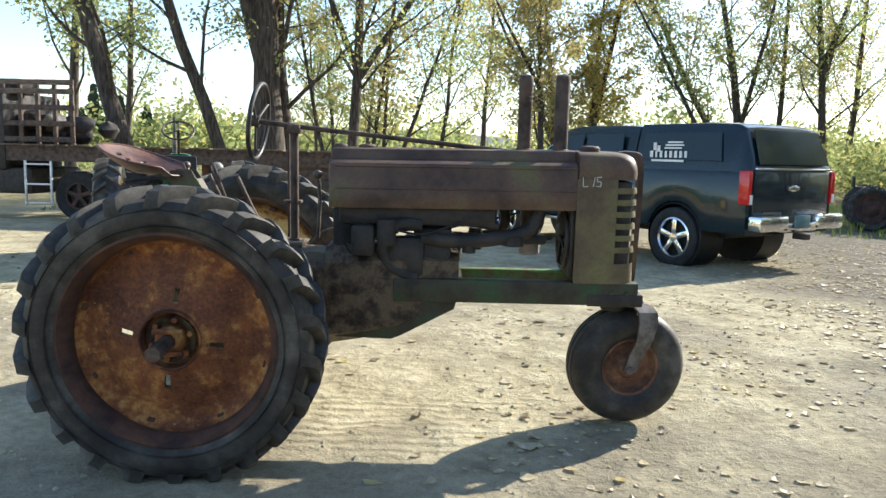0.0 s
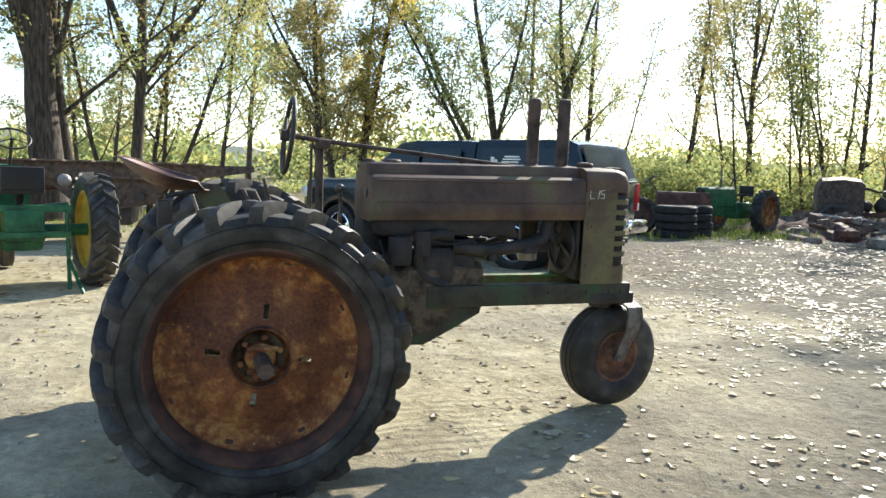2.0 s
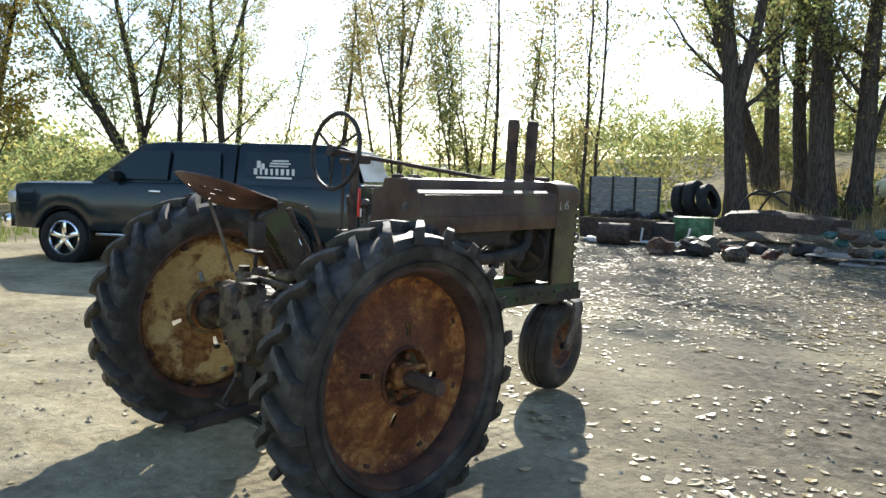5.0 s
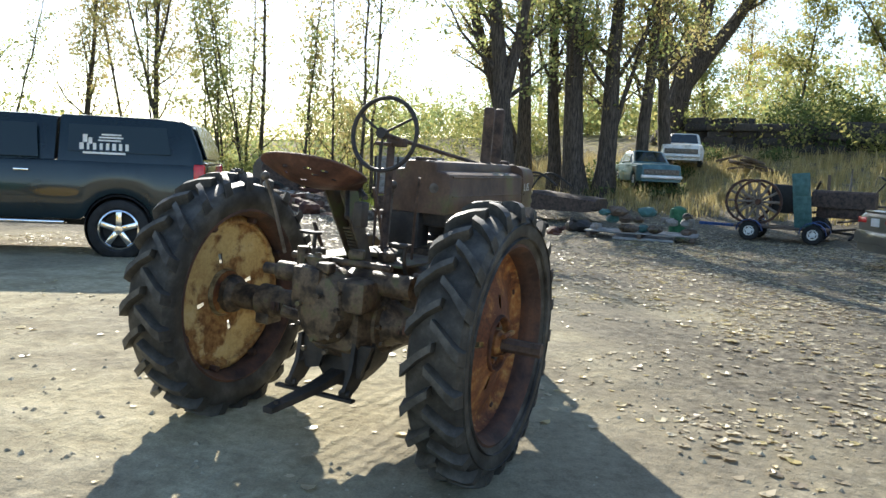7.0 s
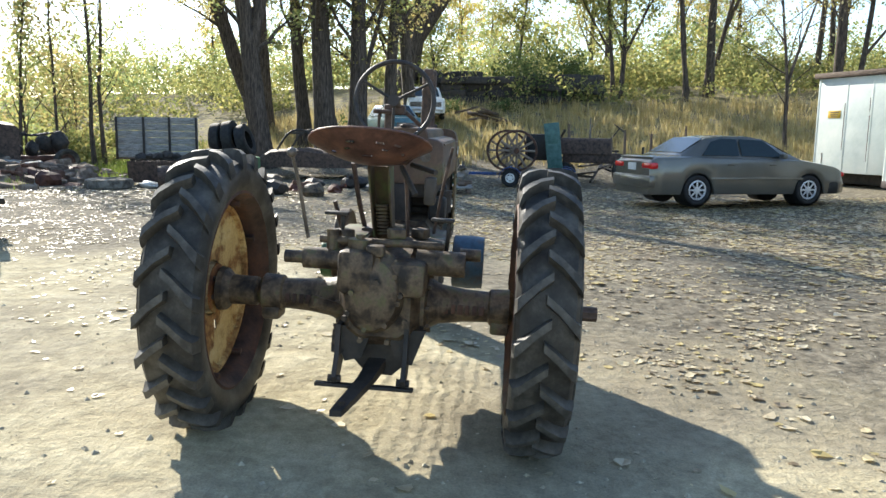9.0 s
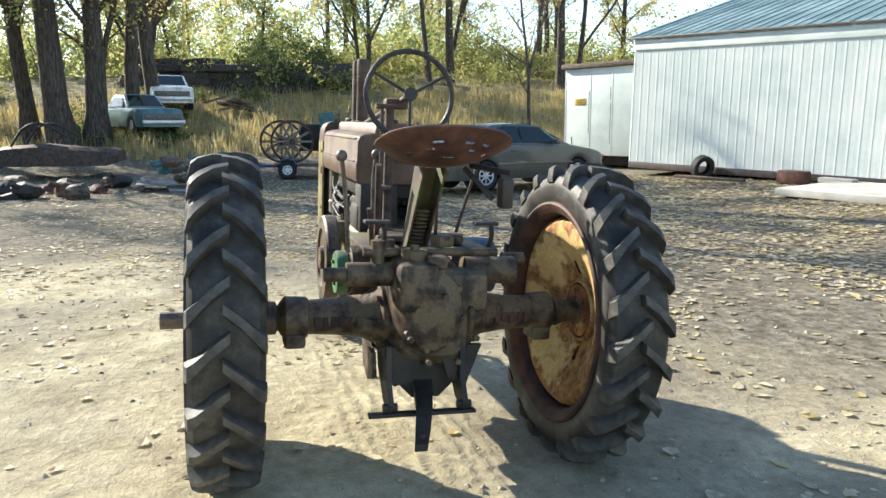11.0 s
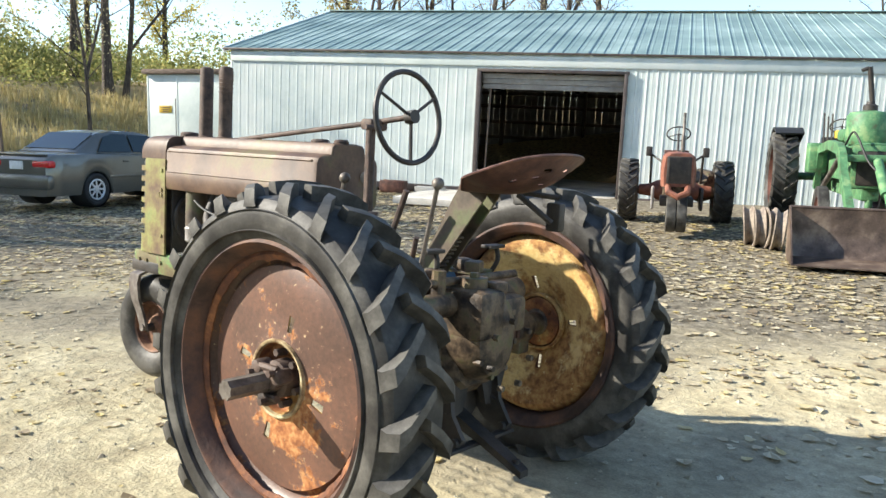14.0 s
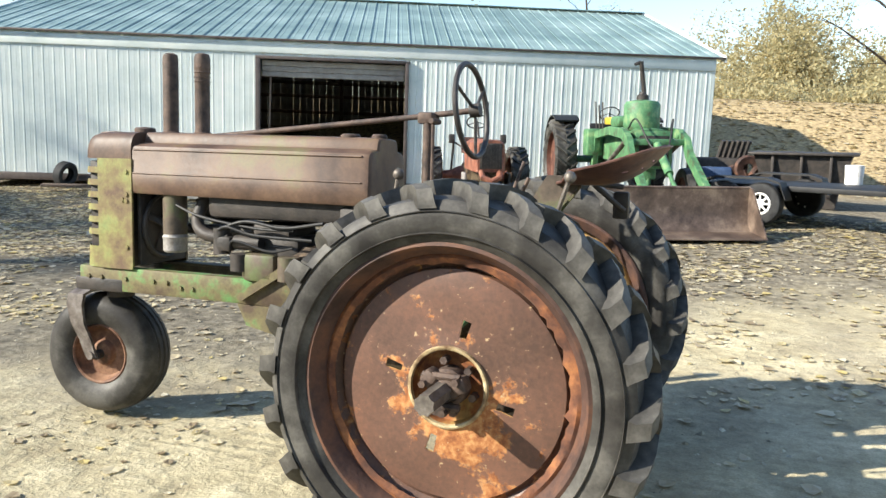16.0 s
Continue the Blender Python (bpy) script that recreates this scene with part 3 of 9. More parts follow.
def lugs(parent, R=0.69, base=0.632, count=22, half=0.135):
    """Slanted bars on both halves of the tread, their inner ends leading over the top."""
    for side in (1, -1):
        for k in range(count):
            a0 = 2 * math.pi * (k + (0.5 if side < 0 else 0)) / count
            if k % 4 == 0 and k < 12:
                LUG[side, k] = None
            if k >= 12:
                ob = new("lug", LUG[side, (k % 3) * 4])
                ob.parent = parent
                ob.matrix_basis = Matrix.Rotation(a0, 4, 'Y')
                continue
            if k % 4:
                ob = new("lug", LUG[side, 4 * (k // 4)])
                ob.parent = parent
                ob.matrix_basis = Matrix.Rotation(a0, 4, 'Y')
                continue
            bm = B()
            worn = 0.004 * math.sin(k * 2.7 + side)
            secs = []
            for y, rt, rb, w in ((-0.012, R - 0.004, base, 0.017), (0.045, R, base, 0.018), (0.10, R - 0.006, base - 0.004, 0.022), (0.128, R - 0.022, base - 0.02, 0.027), (half + 0.004, R - 0.068, base - 0.03, 0.03)):
                a = -max(0, y) / 0.66 * 0.95
                ring = []
                for da, r in ((-w - 0.008, rb), (w + 0.008, rb), (w, rt - worn), (-w, rt - worn)):
                    q = a + da / 0.66
                    ring.append(Vector((r * math.sin(q), side * y, r * math.cos(q))))
                secs.append(ring)
            loft(bm, secs)
            LUG[side, k] = finish("lug", bm, M["rubber"])
            ob = new("lug", LUG[side, k])
            ob.parent = parent
            ob.matrix_basis = Matrix.Rotation(a0, 4, 'Y')


LUG = {}


def rear_wheel(name, y, outer, disc_mat, back_mat, slot_turn, dome, shift):
    """outer: +1 or -1, the side of the wheel that faces out."""
    g = group(name, tractor, Matrix.Translation((0, y, AXLE)))
    s = outer
    inner = (abs(y) - 0.63)
    boss = lathe(B(), [(0.05, -s * inner), (0.07, -s * (inner - 0.01)), (0.074 if dome else 0.052, -s * (0.08 if dome else 0.06)), (0.105 if dome else 0.056, -s * (0.05 if dome else 0.0)), (0.11, -s * (0.02 if dome else -0.04))], 30)
    part("inner_hub", boss, M["cast"], g, "dark cast inner wheel hub")
    bm = lathe(B(), [(0.478, 0.098), (0.50, 0.118), (0.535, 0.132), (0.575, 0.137), (0.605, 0.13), (0.628, 0.112), (0.638, 0.07), (0.64, 0),
                     (0.638, -0.07), (0.628, -0.112), (0.605, -0.13), (0.575, -0.137), (0.535, -0.132), (0.50, -0.118), (0.478, -0.098)], 88)
    for r in (0.522, 0.592):
        lathe(bm, [(r - 0.004, s * 0.129), (r, s * 0.141), (r + 0.004, s * 0.129)], 88)
    lugs(g)
    part("tyre", bm, M["rubber"], g, "cracked black rubber farm tyre with slanted lugs")
    bm = lathe(B(), [(0.495, 0.100), (0.493, 0.112), (0.481, 0.116), (0.474, 0.108), (0.466, 0.085), (0.452, 0.07), (0.446, 0.03), (0.446, -0.03), (0.452, -0.07),
                     (0.466, -0.085), (0.474, -0.108), (0.481, -0.116), (0.493, -0.112), (0.495, -0.100), (0.456, -0.06), (0.45, 0), (0.456, 0.06), (0.495, 0.1)], 88)
    if not dome:
        # the rim's broad inner flange, bent over the tyre bead
        lathe(bm, [(0.512, -s * 0.121), (0.510, -s * 0.134), (0.500, -s * 0.139), (0.488, -s * 0.134), (0.478, -s * 0.122), (0.466, -s * 0.118), (0.455, -s * 0.106), (0.450, -s * 0.07)], 88)
    part("rim", bm, M["rust_rim"], g, "rusted steel rim")
    n = 96
    holes = [slot_turn + math.pi / 2 * i for i in range(4)]

    def skip_at(lo, hi):
        def f(j, i):
            a = 2 * math.pi * (j + 0.5) / n
            return lo <= i < hi and any(abs((a - h + math.pi) % (2 * math.pi) - math.pi) < 0.085 for h in holes)
        return f
    if dome:
        prof = [(0.447, 0.02), (0.437, 0.012), (0.415, 0.01), (0.402, 0.016), (0.395, 0.034), (0.36, 0.042), (0.29, 0.05), (0.235, 0.054), (0.175, 0.056), (0.14, 0.058)]
        hole = (7, 8)
    else:
        prof = [(0.447, -0.04), (0.436, -0.062), (0.42, -0.076), (0.40, -0.078), (0.36, -0.066), (0.31, -0.04), (0.27, -0.014), (0.235, 0.006), (0.17, 0.036), (0.14, 0.054)]
        hole = (7, 8)
    prof = [(r, d + shift * min(1.0, (0.447 - r) / 0.04)) for r, d in prof]
    # the outer pressing stands clear of the inner one towards the rim
    gap = 0.0 if dome else 0.055
    front = lathe(B(), [(r, s * (d + gap * min(1.0, (r - 0.14) / 0.26))) for r, d in prof], n, skip=skip_at(*hole), wobble=0.012)
    part("wheel_disc", front, disc_mat, g, "rust-stained pressed steel wheel disc with four slots")
    rear = lathe(B(), [(r, s * (d - 0.007)) for r, d in prof], n, skip=skip_at(*hole), wobble=0.012)
    part("disc_back", rear, back_mat, g, "inner face of the disc with faded yellow paint")
    d0 = prof[-1][1]
    ring = lathe(B(), [(0.142, s * (d0 - 0.004)), (0.14, s * (d0 + 0.012)), (0.134, s * (d0 + 0.016)), (0.128, s * (d0 + 0.012)), (0.126, s * (d0 - 0.03))], 44, wobble=0.01)
    bowl = lathe(B(), [(0.127, s * (d0 - 0.004)), (0.122, s * (d0 - 0.035)), (0.085, s * (d0 - 0.045)), (0.03, s * (d0 - 0.045))], 40)
    if not dome:
        part("inner_ring", lathe(B(), [(0.146, s * (d0 - 0.008)), (0.147, s * (d0 - 0.03)), (0.140, s * (d0 - 0.038)), (0.130, s * (d0 - 0.034)), (0.126, s * (d0 - 0.008))], 44), back_mat, g, "yellow pressed ring round the hub")
    part("hub_flange", bowl, M["rust_disc"], g, "rusty recessed hub flange")
    part("hub_ring", ring, M["cream"] if dome else M["rim_lip"], g, "chipped cream hub ring" if dome else "rusty rolled hub ring")
    hub = B()
    for i in range(6):
        a = i * math.pi / 3 + 0.2
        rod(hub, (0.09 * math.sin(a), s * (d0 - 0.05), 0.09 * math.cos(a)), (0.09 * math.sin(a), s * (d0 + 0.0), 0.09 * math.cos(a)), 0.014, n=6)
    if dome:
        box(hub, (0, s * (d0 + 0.015), 0.0), (0.105, 0.09, 0.085), 0.02, Matrix.Rotation(0.5, 4, 'Y'))
    lathe(hub, [(0.068, s * (d0 - 0.05)), (0.066, s * (d0 + 0.012)), (0.05, s * (d0 + 0.03)), (0.03, s * (d0 + 0.03))], 20)
    rod(hub, (-0.06, s * (d0 + 0.05), 0.05), (0.07, s * (d0 + 0.05), 0.05), 0.013, n=6)
    rod(hub, (-0.06, s * (d0 + 0.05), -0.05), (0.07, s * (d0 + 0.05), -0.05), 0.013, n=6)
    for i in range(3 if dome else 0):
        a = i * 2 * math.pi / 3 + 0.9
        box(hub, (0, s * (d0 + 0.03), 0.062), (0.055, 0.07, 0.05), 0.014, Matrix.Rotation(a, 4, 'Y'))
        rod(hub, (0.066 * math.sin(a + 0.3), s * (d0 + 0.05), 0.066 * math.cos(a + 0.3)), (0.066 * math.sin(a + 0.3), s * (d0 + 0.085), 0.066 * math.cos(a + 0.3)), 0.013, n=6)
    part("hub_clamp", hub, M["pipe"] if dome else M["rust_disc"], g, "rusty bolted hub clamp")
    for i in range(8):
        a = i * math.pi / 4 + 0.3
        part("rim_clamp", box(B(), (0, s * -0.035, 0), (0.035, 0.05, 0.03), 0.006, Matrix.Rotation(a, 4, 'Y') @ Matrix.Translation((0, 0, 0.43))), M["rust_rim"], g, "rusty rim clamp")
    if dome:
        # the torn, rolled lip between rim and disc
        bm, prev = B(), None
        first = None
        for j in range(121):
            a = 2 * math.pi * (j % 120) / 120
            p = (math.sin(a) * 4, math.cos(a) * 4, 9.0)
            nib = noise.noise(p)
            fine_nib = noise.noise((p[0] * 4, p[1] * 4, 2.0))
            torn = max(0.0, math.sin(a + 2.9)) ** 3
            r1 = 0.418 - 0.010 * nib - 0.008 * fine_nib - 0.012 * torn * (1 + fine_nib)
            row = [(0.449, s * 0.046), (0.436, s * (0.050 + 0.008 * nib)), (r1, s * (0.040 + 0.012 * fine_nib * torn)), (r1 + 0.002, s * (0.034 + 0.012 * fine_nib * torn)), (0.449, s * 0.03)]
            vs = [bm.verts.new((r * math.sin(a), y_, r * math.cos(a))) for r, y_ in row]
            if prev:
                for k in range(4):
                    bm.faces.new((prev[k], prev[k + 1], vs[k + 1], vs[k]))
            prev = vs
        part("rim_lip", bm, M["rim_lip"], g, "torn rusted orange lip inside the rim")
    return g


rear_wheel("rear_wheel", 0.845, 1, M["disc_left"], M["disc_yellow"], -0.27, True, -0.02)
rear_wheel("rear_wheel", -0.745, -1, M["disc_right"], M["disc_yellow"], 0.14, False, 0.0)

for y0, y1 in ((0.62, 1.10), (-0.62, -1.025)):
    bm = B()
    sq = [(0.036 * math.cos(a), 0.036 * math.sin(a)) for a in [math.pi / 8 * i for i in range(16)]]
    sq = [(x * (1.0 if i % 2 else 0.84), z * (1.0 if i % 2 else 0.84)) for i, (x, z) in enumerate(sq)]
    loft(bm, [[Vector((x, y, AXLE + z)) for x, z in sq] for y in (y0, y1)])
    part("axle_shaft", bm, M["steel" if y0 > 0 else "pipe"], tractor, "splined bare steel axle shaft" if y0 > 0 else "rusty splined axle shaft")


def axle_housing(s):
    bm = lathe(B(), [(0.155, s * 0.17), (0.155, s * 0.2), (0.125, s * 0.21), (0.096, s * 0.27), (0.08, s * 0.38), (0.074, s * 0.50), (0.088, s * 0.51), (0.092, s * 0.60), (0.075, s * 0.615), (0.04, s * 0.64)], 28,
               Matrix.Translation((0, 0, AXLE)))
    box(bm, (0.0, s * 0.56, AXLE - 0.09), (0.13, 0.09, 0.07), 0.015)
    for i in range(8):
        a = i * math.pi / 4
        rod(bm, (0.135 * math.sin(a), s * 0.195, AXLE + 0.135 * math.cos(a)), (0.135 * math.sin(a), s * 0.225, AXLE + 0.135 * math.cos(a)), 0.013, n=6)
    return part("axle_housing", bm, M["cast"], tractor, "cast iron axle housing")


axle_housing(1)
axle_housing(-1)
for s in (1, -1):
    bm = B()
    for k, w in enumerate((0.02, 0.02, 0.026, 0.02, 0.02, 0.024)):
        box(bm, (-0.086 + 0.002 * (k % 2), s * (0.30 + 0.034 * k), AXLE - 0.005), (0.008, w, 0.045), 0.002)
    part("cast_mark", bm, M["rust_rim"], tractor, "illegible raised casting marks, rust red")

# transmission and rear casing
bm = B()
oct8 = [(-0.19, -0.17), (-0.12, -0.22), (0.12, -0.22), (0.19, -0.17), (0.19, 0.14), (0.12, 0.2), (-0.12, 0.2), (-0.19, 0.14)]


def casing(bm, rows):
    loft(bm, [[Vector((x, y * w, zc + z * h)) for y, z in oct8] for x, w, zc, h in rows])


casing(bm, [(-0.22, 0.75, 0.68, 0.75), (-0.16, 0.95, 0.67, 0.95), (0.10, 1.0, 0.68, 1.15), (0.3, 1.0, 0.70, 1.2), (0.55, 0.95, 0.70, 1.2), (0.62, 0.9, 0.70, 1.15)])
part("transmission_case", bm, M["cast"], tractor, "oily cast iron transmission case")
bm = B()
casing(bm, [(0.6, 0.98, 0.72, 1.25), (0.78, 1.0, 0.74, 1.2), (0.98, 0.98, 0.76, 1.1), (1.18, 0.85, 0.80, 0.8), (1.3, 0.8, 0.84, 0.5)])
part("crankcase", bm, M["cast"], tractor, "cast iron crankcase")
bm = B()
plate(bm, [(0.62, 0.50), (0.95, 0.49), (1.0, 0.51), (1.28, 0.66), (1.32, 0.82), (0.62, 0.82)], 0.34)
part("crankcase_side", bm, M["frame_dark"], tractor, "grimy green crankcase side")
bm = B()
box(bm, (1.13, 0, 0.92), (0.26, 0.30, 0.20), 0.03)
box(bm, (1.16, 0, 1.03), (0.2, 0.26, 0.1), 0.02)
box(bm, (1.02, -0.14, 0.93), (0.2, 0.08, 0.22), 0.03)
box(bm, (1.52, -0.02, 1.02), (0.5, 0.1, 0.05), 0.02)
part("cylinder_block", bm, M["dark_iron"], tractor, "grimy horizontal cylinder block")
bm = B()
lathe(bm, [(0.0, -0.40), (0.10, -0.40), (0.175, -0.33), (0.19, -0.25), (0.19, -0.18)], 32, Matrix.Translation((-0.02, 0, 0.66)) @ Matrix.Rotation(-math.pi / 2, 4, 'Z') @ Matrix.Rotation(math.pi, 4, 'Z'))
part("gear_case", box(box(B(), (-0.24, 0.1, 0.83), (0.22, 0.17, 0.2), 0.03), (-0.20, -0.12, 0.80), (0.2, 0.18, 0.16), 0.03), M["cast"], tractor, "grimy gear case with a bolted lid")
cap = rod(B(), (-0.24, 0.1, 0.92), (-0.24, 0.1, 0.97), 0.055, n=16) or B()
rod(cap, (-0.24, 0.1, 0.96), (-0.24, 0.1, 0.99), 0.02, n=6)
part("filler_cap", cap, M["cast"], tractor, "round filler cap")
for i in range(7):
    a = i * 2 * math.pi / 7
    part("bolt", rod(B(), (-0.36, 0.14 * math.sin(a), 0.66 + 0.14 * math.cos(a)), (-0.385, 0.14 * math.sin(a), 0.66 + 0.14 * math.cos(a)), 0.013, n=6), M["cast"], tractor)
part("rear_casing", bm, M["cast"], tractor, "rear gear casing with bolts and covers")
bm = B()
loft(bm, [[Vector((x, y0 + w * math.cos(a), z0 + h_ * math.sin(a))) for a in [k * math.pi / 9 for k in range(18)]] for x, y0, w, z0, h_ in ((-0.15, 0.03, 0.15, 0.72, 0.2), (-0.27, 0.03, 0.145, 0.73, 0.19), (-0.32, 0.03, 0.12, 0.73, 0.165), (-0.345, 0.03, 0.07, 0.73, 0.11))])
for k in range(8):
    a = k * math.pi / 4 + 0.2
    rod(bm, (-0.29, 0.03 + 0.125 * math.cos(a), 0.73 + 0.165 * math.sin(a)), (-0.325, 0.03 + 0.125 * math.cos(a), 0.73 + 0.165 * math.sin(a)), 0.013, n=6)
part("gear_cover_casting", bm, M["cast"], tractor, "egg-shaped bolted rear cover casting")
bm = B()
loft(bm, [[Vector((-0.14, -0.2, z)), Vector((0.1, -0.2, z)), Vector((0.1, 0.2, z)), Vector((-0.14, 0.2, z))] if i == 0 else [Vector((-0.12, -w, z)), Vector((0.06, -w, z)), Vector((0.06, w, z)), Vector((-0.12, w, z))] for i, (z, w) in enumerate(((0.62, 0.2), (0.52, 0.2), (0.42, 0.17), (0.35, 0.11), (0.3, 0.06)))])
part("lower_casting", bm, M["dark_iron"], tractor, "dark oily lower casting")
bm = B()
rod(bm, (-0.18, 0.37, 0.86), (-0.18, 0.16, 0.86), 0.05, n=18)
rod(bm, (-0.18, 0.46, 0.86), (-0.18, 0.37, 0.86), 0.03, n=16)
rod(bm, (-0.17, 0.30, 0.95), (-0.17, -0.28, 0.95), 0.018, n=12)
rod(bm, (-0.11, -0.15, 0.86), (-0.11, -0.38, 0.86), 0.06, n=18)
rod(bm, (-0.05, -0.35, 0.90), (-0.05, -0.45, 0.90), 0.03, n=12)
rod(bm, (-0.17, 0.24, 0.90), (-0.17, 0.24, 1.0), 0.03, n=10)
for i, (x, y, z) in enumerate(((-0.29, 0.02, 0.93), (-0.12, -0.05, 0.99), (-0.1, 0.2, 0.97), (0.02, -0.15, 0.98))):
    box(bm, (x, y, z), (0.07, 0.08, 0.05), 0.01, Matrix.Translation((x, y, z)) @ Matrix.Rotation(0.4 * i, 4, 'Z') @ Matrix.Translation((-x, -y, -z)))
part("rockshaft", bm, M["cast"], tractor, "power lift shaft and linkage")

# drawbar and its hanger
bm = B()
for s in (1, -1):
    plate(bm, [(-0.22, 0.56), (0.02, 0.56), (-0.06, 0.42), (-0.17, 0.32), (-0.27, 0.285), (-0.30, 0.33), (-0.24, 0.42)], 0.022, Matrix.Translation((0, 0.03 + 0.16 * s, 0)) @ Matrix.Rotation(0.0, 4, 'Z'))
    loft(bm, [[Vector((-0.2, 0.03 * s, 0.55)), Vector((-0.2, 0.22 * s, 0.55)), Vector((-0.17, 0.22 * s, 0.55)), Vector((-0.17, 0.03 * s, 0.55))], [Vector((-0.2, 0.08 * s, 0.40)), Vector((-0.2, 0.16 * s, 0.38)), Vector((-0.17, 0.16 * s, 0.38)), Vector((-0.17, 0.08 * s, 0.40))]])
    rod(bm, (-0.27, 0.03 + 0.16 * s - 0.03, 0.315), (-0.27, 0.03 + 0.16 * s + 0.03, 0.315), 0.018, n=8)
    rod(bm, (-0.22, 0.03 + 0.16 * s, 0.42), (-0.02, 0.1 * s, 0.48), 0.016, n=8)
box(bm, (-0.27, 0.05, 0.285), (0.04, 0.46, 0.016), 0.003)
part("drawbar_hanger", bm, M["dark_iron"], tractor, "rusty drawbar hanger plates")
bm = B()
loft(bm, [[Vector((x, y0 + w * a, z + h * b)) for a, b in ((-1, -1), (1, -1), (1, 1), (-1, 1))] for x, y0, w, z, h in
          ((0.3, 0, 0.04, 0.42, 0.03), (-0.1, 0.01, 0.042, 0.36, 0.028), (-0.28, 0.045, 0.036, 0.312, 0.018), (-0.42, 0.085, 0.032, 0.28, 0.016), (-0.55, 0.125, 0.026, 0.25, 0.014))])
rod(bm, (-0.50, 0.11, 0.235), (-0.50, 0.11, 0.29), 0.014, n=10)
part("drawbar", bm, M["dark_iron"], tractor, "flat steel drawbar tongue")
bm = B()
plate(bm, [(-0.1, 0.5), (0.14, 0.52), (0.1, 0.40), (-0.02, 0.36), (-0.13, 0.40)], 0.02, Matrix.Translation((0, 0.23, 0)))
rod(bm, (-0.12, 0.17, 0.60), (-0.22, 0.32, 0.66), 0.03, n=10)
part("brake_bracket", bm, M["cast"], tractor)

# belt pulley and flywheel
bm = lathe(B(), [(0.0, -0.295), (0.12, -0.295), (0.138, -0.30), (0.143, -0.38), (0.138, -0.458), (0.13, -0.46), (0.122, -0.40), (0.0, -0.39)], 44, Matrix.Translation((0.42, 0, 0.79)))
part("belt_pulley", bm, M["blue_can"], tractor, "blue painted belt pulley drum")
bm = lathe(B(), [(0.0, 0.30), (0.205, 0.30), (0.215, 0.31), (0.215, 0.36), (0.205, 0.37), (0.15, 0.372), (0.145, 0.36), (0.06, 0.36), (0.055, 0.38), (0.0, 0.38)], 48, Matrix.Translation((0.62, 0, 0.80)))
part("flywheel", bm, M["cast"], tractor, "cast iron flywheel")
bm = lathe(B(), [(0.0, 0.30), (0.085, 0.30), (0.098, 0.31), (0.10, 0.35), (0.094, 0.362), (0.0, 0.362)], 36, Matrix.Translation((0.20, 0, 0.80)))
for i in range(4):
    a = i * math.pi / 2 + 0.4
    rod(bm, (0.20 + 0.05 * math.sin(a), 0.36, 0.80 + 0.05 * math.cos(a)), (0.20 + 0.05 * math.sin(a), 0.374, 0.80 + 0.05 * math.cos(a)), 0.010, n=8)
part("gear_cover", bm, M["bright_green"], tractor, "round gear cover with pale green paint")

bm = lathe(B(), [(0.0, 0.18), (0.12, 0.18), (0.125, 0.2), (0.122, 0.295), (0.112, 0.30), (0.0, 0.30)], 36, Matrix.Translation((0.20, 0, 0.80)))
part("clutch_housing", bm, M["cast"], tractor, "round dark housing behind the green cover")

# frame rails and front pedestal
for s in (1, -1):
    bm = B()
    box(bm, (1.60, 0.185 * s, 0.762), (1.28, 0.022, 0.12), 0.004)
    box(bm, (1.60, 0.16 * s, 0.815), (1.28, 0.06, 0.014), 0.003)
    box(bm, (1.60, 0.165 * s, 0.708), (1.28, 0.05, 0.014), 0.003)
    if s > 0:
        plate(bm, [(0.98, 0.70), (1.3, 0.70), (1.25, 0.60), (1.05, 0.56), (0.98, 0.58)], 0.02, Matrix.Translation((0, 0.183, 0)))
    for x in (1.55, 1.62, 1.70, 1.78, 1.95, 2.1, 2.18):
        rod(bm, (x, 0.19 * s, 0.77 - 0.02 * (x < 1.7)), (x, 0.205 * s, 0.77 - 0.02 * (x < 1.7)), 0.011, n=6)
    # the rail away from the sun takes the darker green, its shade painted in
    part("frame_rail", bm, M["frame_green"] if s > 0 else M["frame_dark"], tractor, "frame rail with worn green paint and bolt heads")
bm = B()
box(bm, (2.12, 0, 0.73), (0.3, 0.40, 0.07), 0.012)
rod(bm, (2.16, 0, 0.72), (2.16, 0, 0.64), 0.07, n=20)
part("front_pedestal", bm, M["dark_iron"], tractor, "front pedestal casting")
bm = B()
both = []
for s in (1, -1):
    pts = [(2.24, 0.0, 0.675), (2.295, 0.10 * s, 0.678), (2.315, 0.145 * s, 0.655), (2.32, 0.155 * s, 0.60), (2.305, 0.15 * s, 0.5), (2.27, 0.135 * s, 0.41), (2.24, 0.13 * s, 0.32)]
    secs = []
    for i, p in enumerate(pts):
        w = 0.05 if i < 4 else 0.042 - 0.004 * (i - 4)
        across = Vector((0, 0, 0.009)) if i < 2 else Vector((0, 0.009 * s, 0.003))
        c = Vector((p[0], p[1] + 0.04 * 0, p[2]))
        secs.append([c + Vector((w, 0, 0)) + across, c + Vector((w, 0, 0)) - across, c - Vector((w, 0, 0)) - across, c - Vector((w, 0, 0)) + across])
    both = [[q[0], q[1], q[2], q[3]] for q in reversed(secs)] if s > 0 else both + [[q[0], q[1], q[2], q[3]] for q in secs[1:]]
    rod(bm, (2.24, 0.15 * s, 0.335), (2.24, 0.118 * s, 0.335), 0.022, n=8)
loft(bm, both)
part("front_yoke", bm, M["yoke"], tractor, "bent flat steel yoke over the front wheel")
g = group("front_wheel", tractor, pose(2.24, 0.0, 0.333, 0, 0, 8))
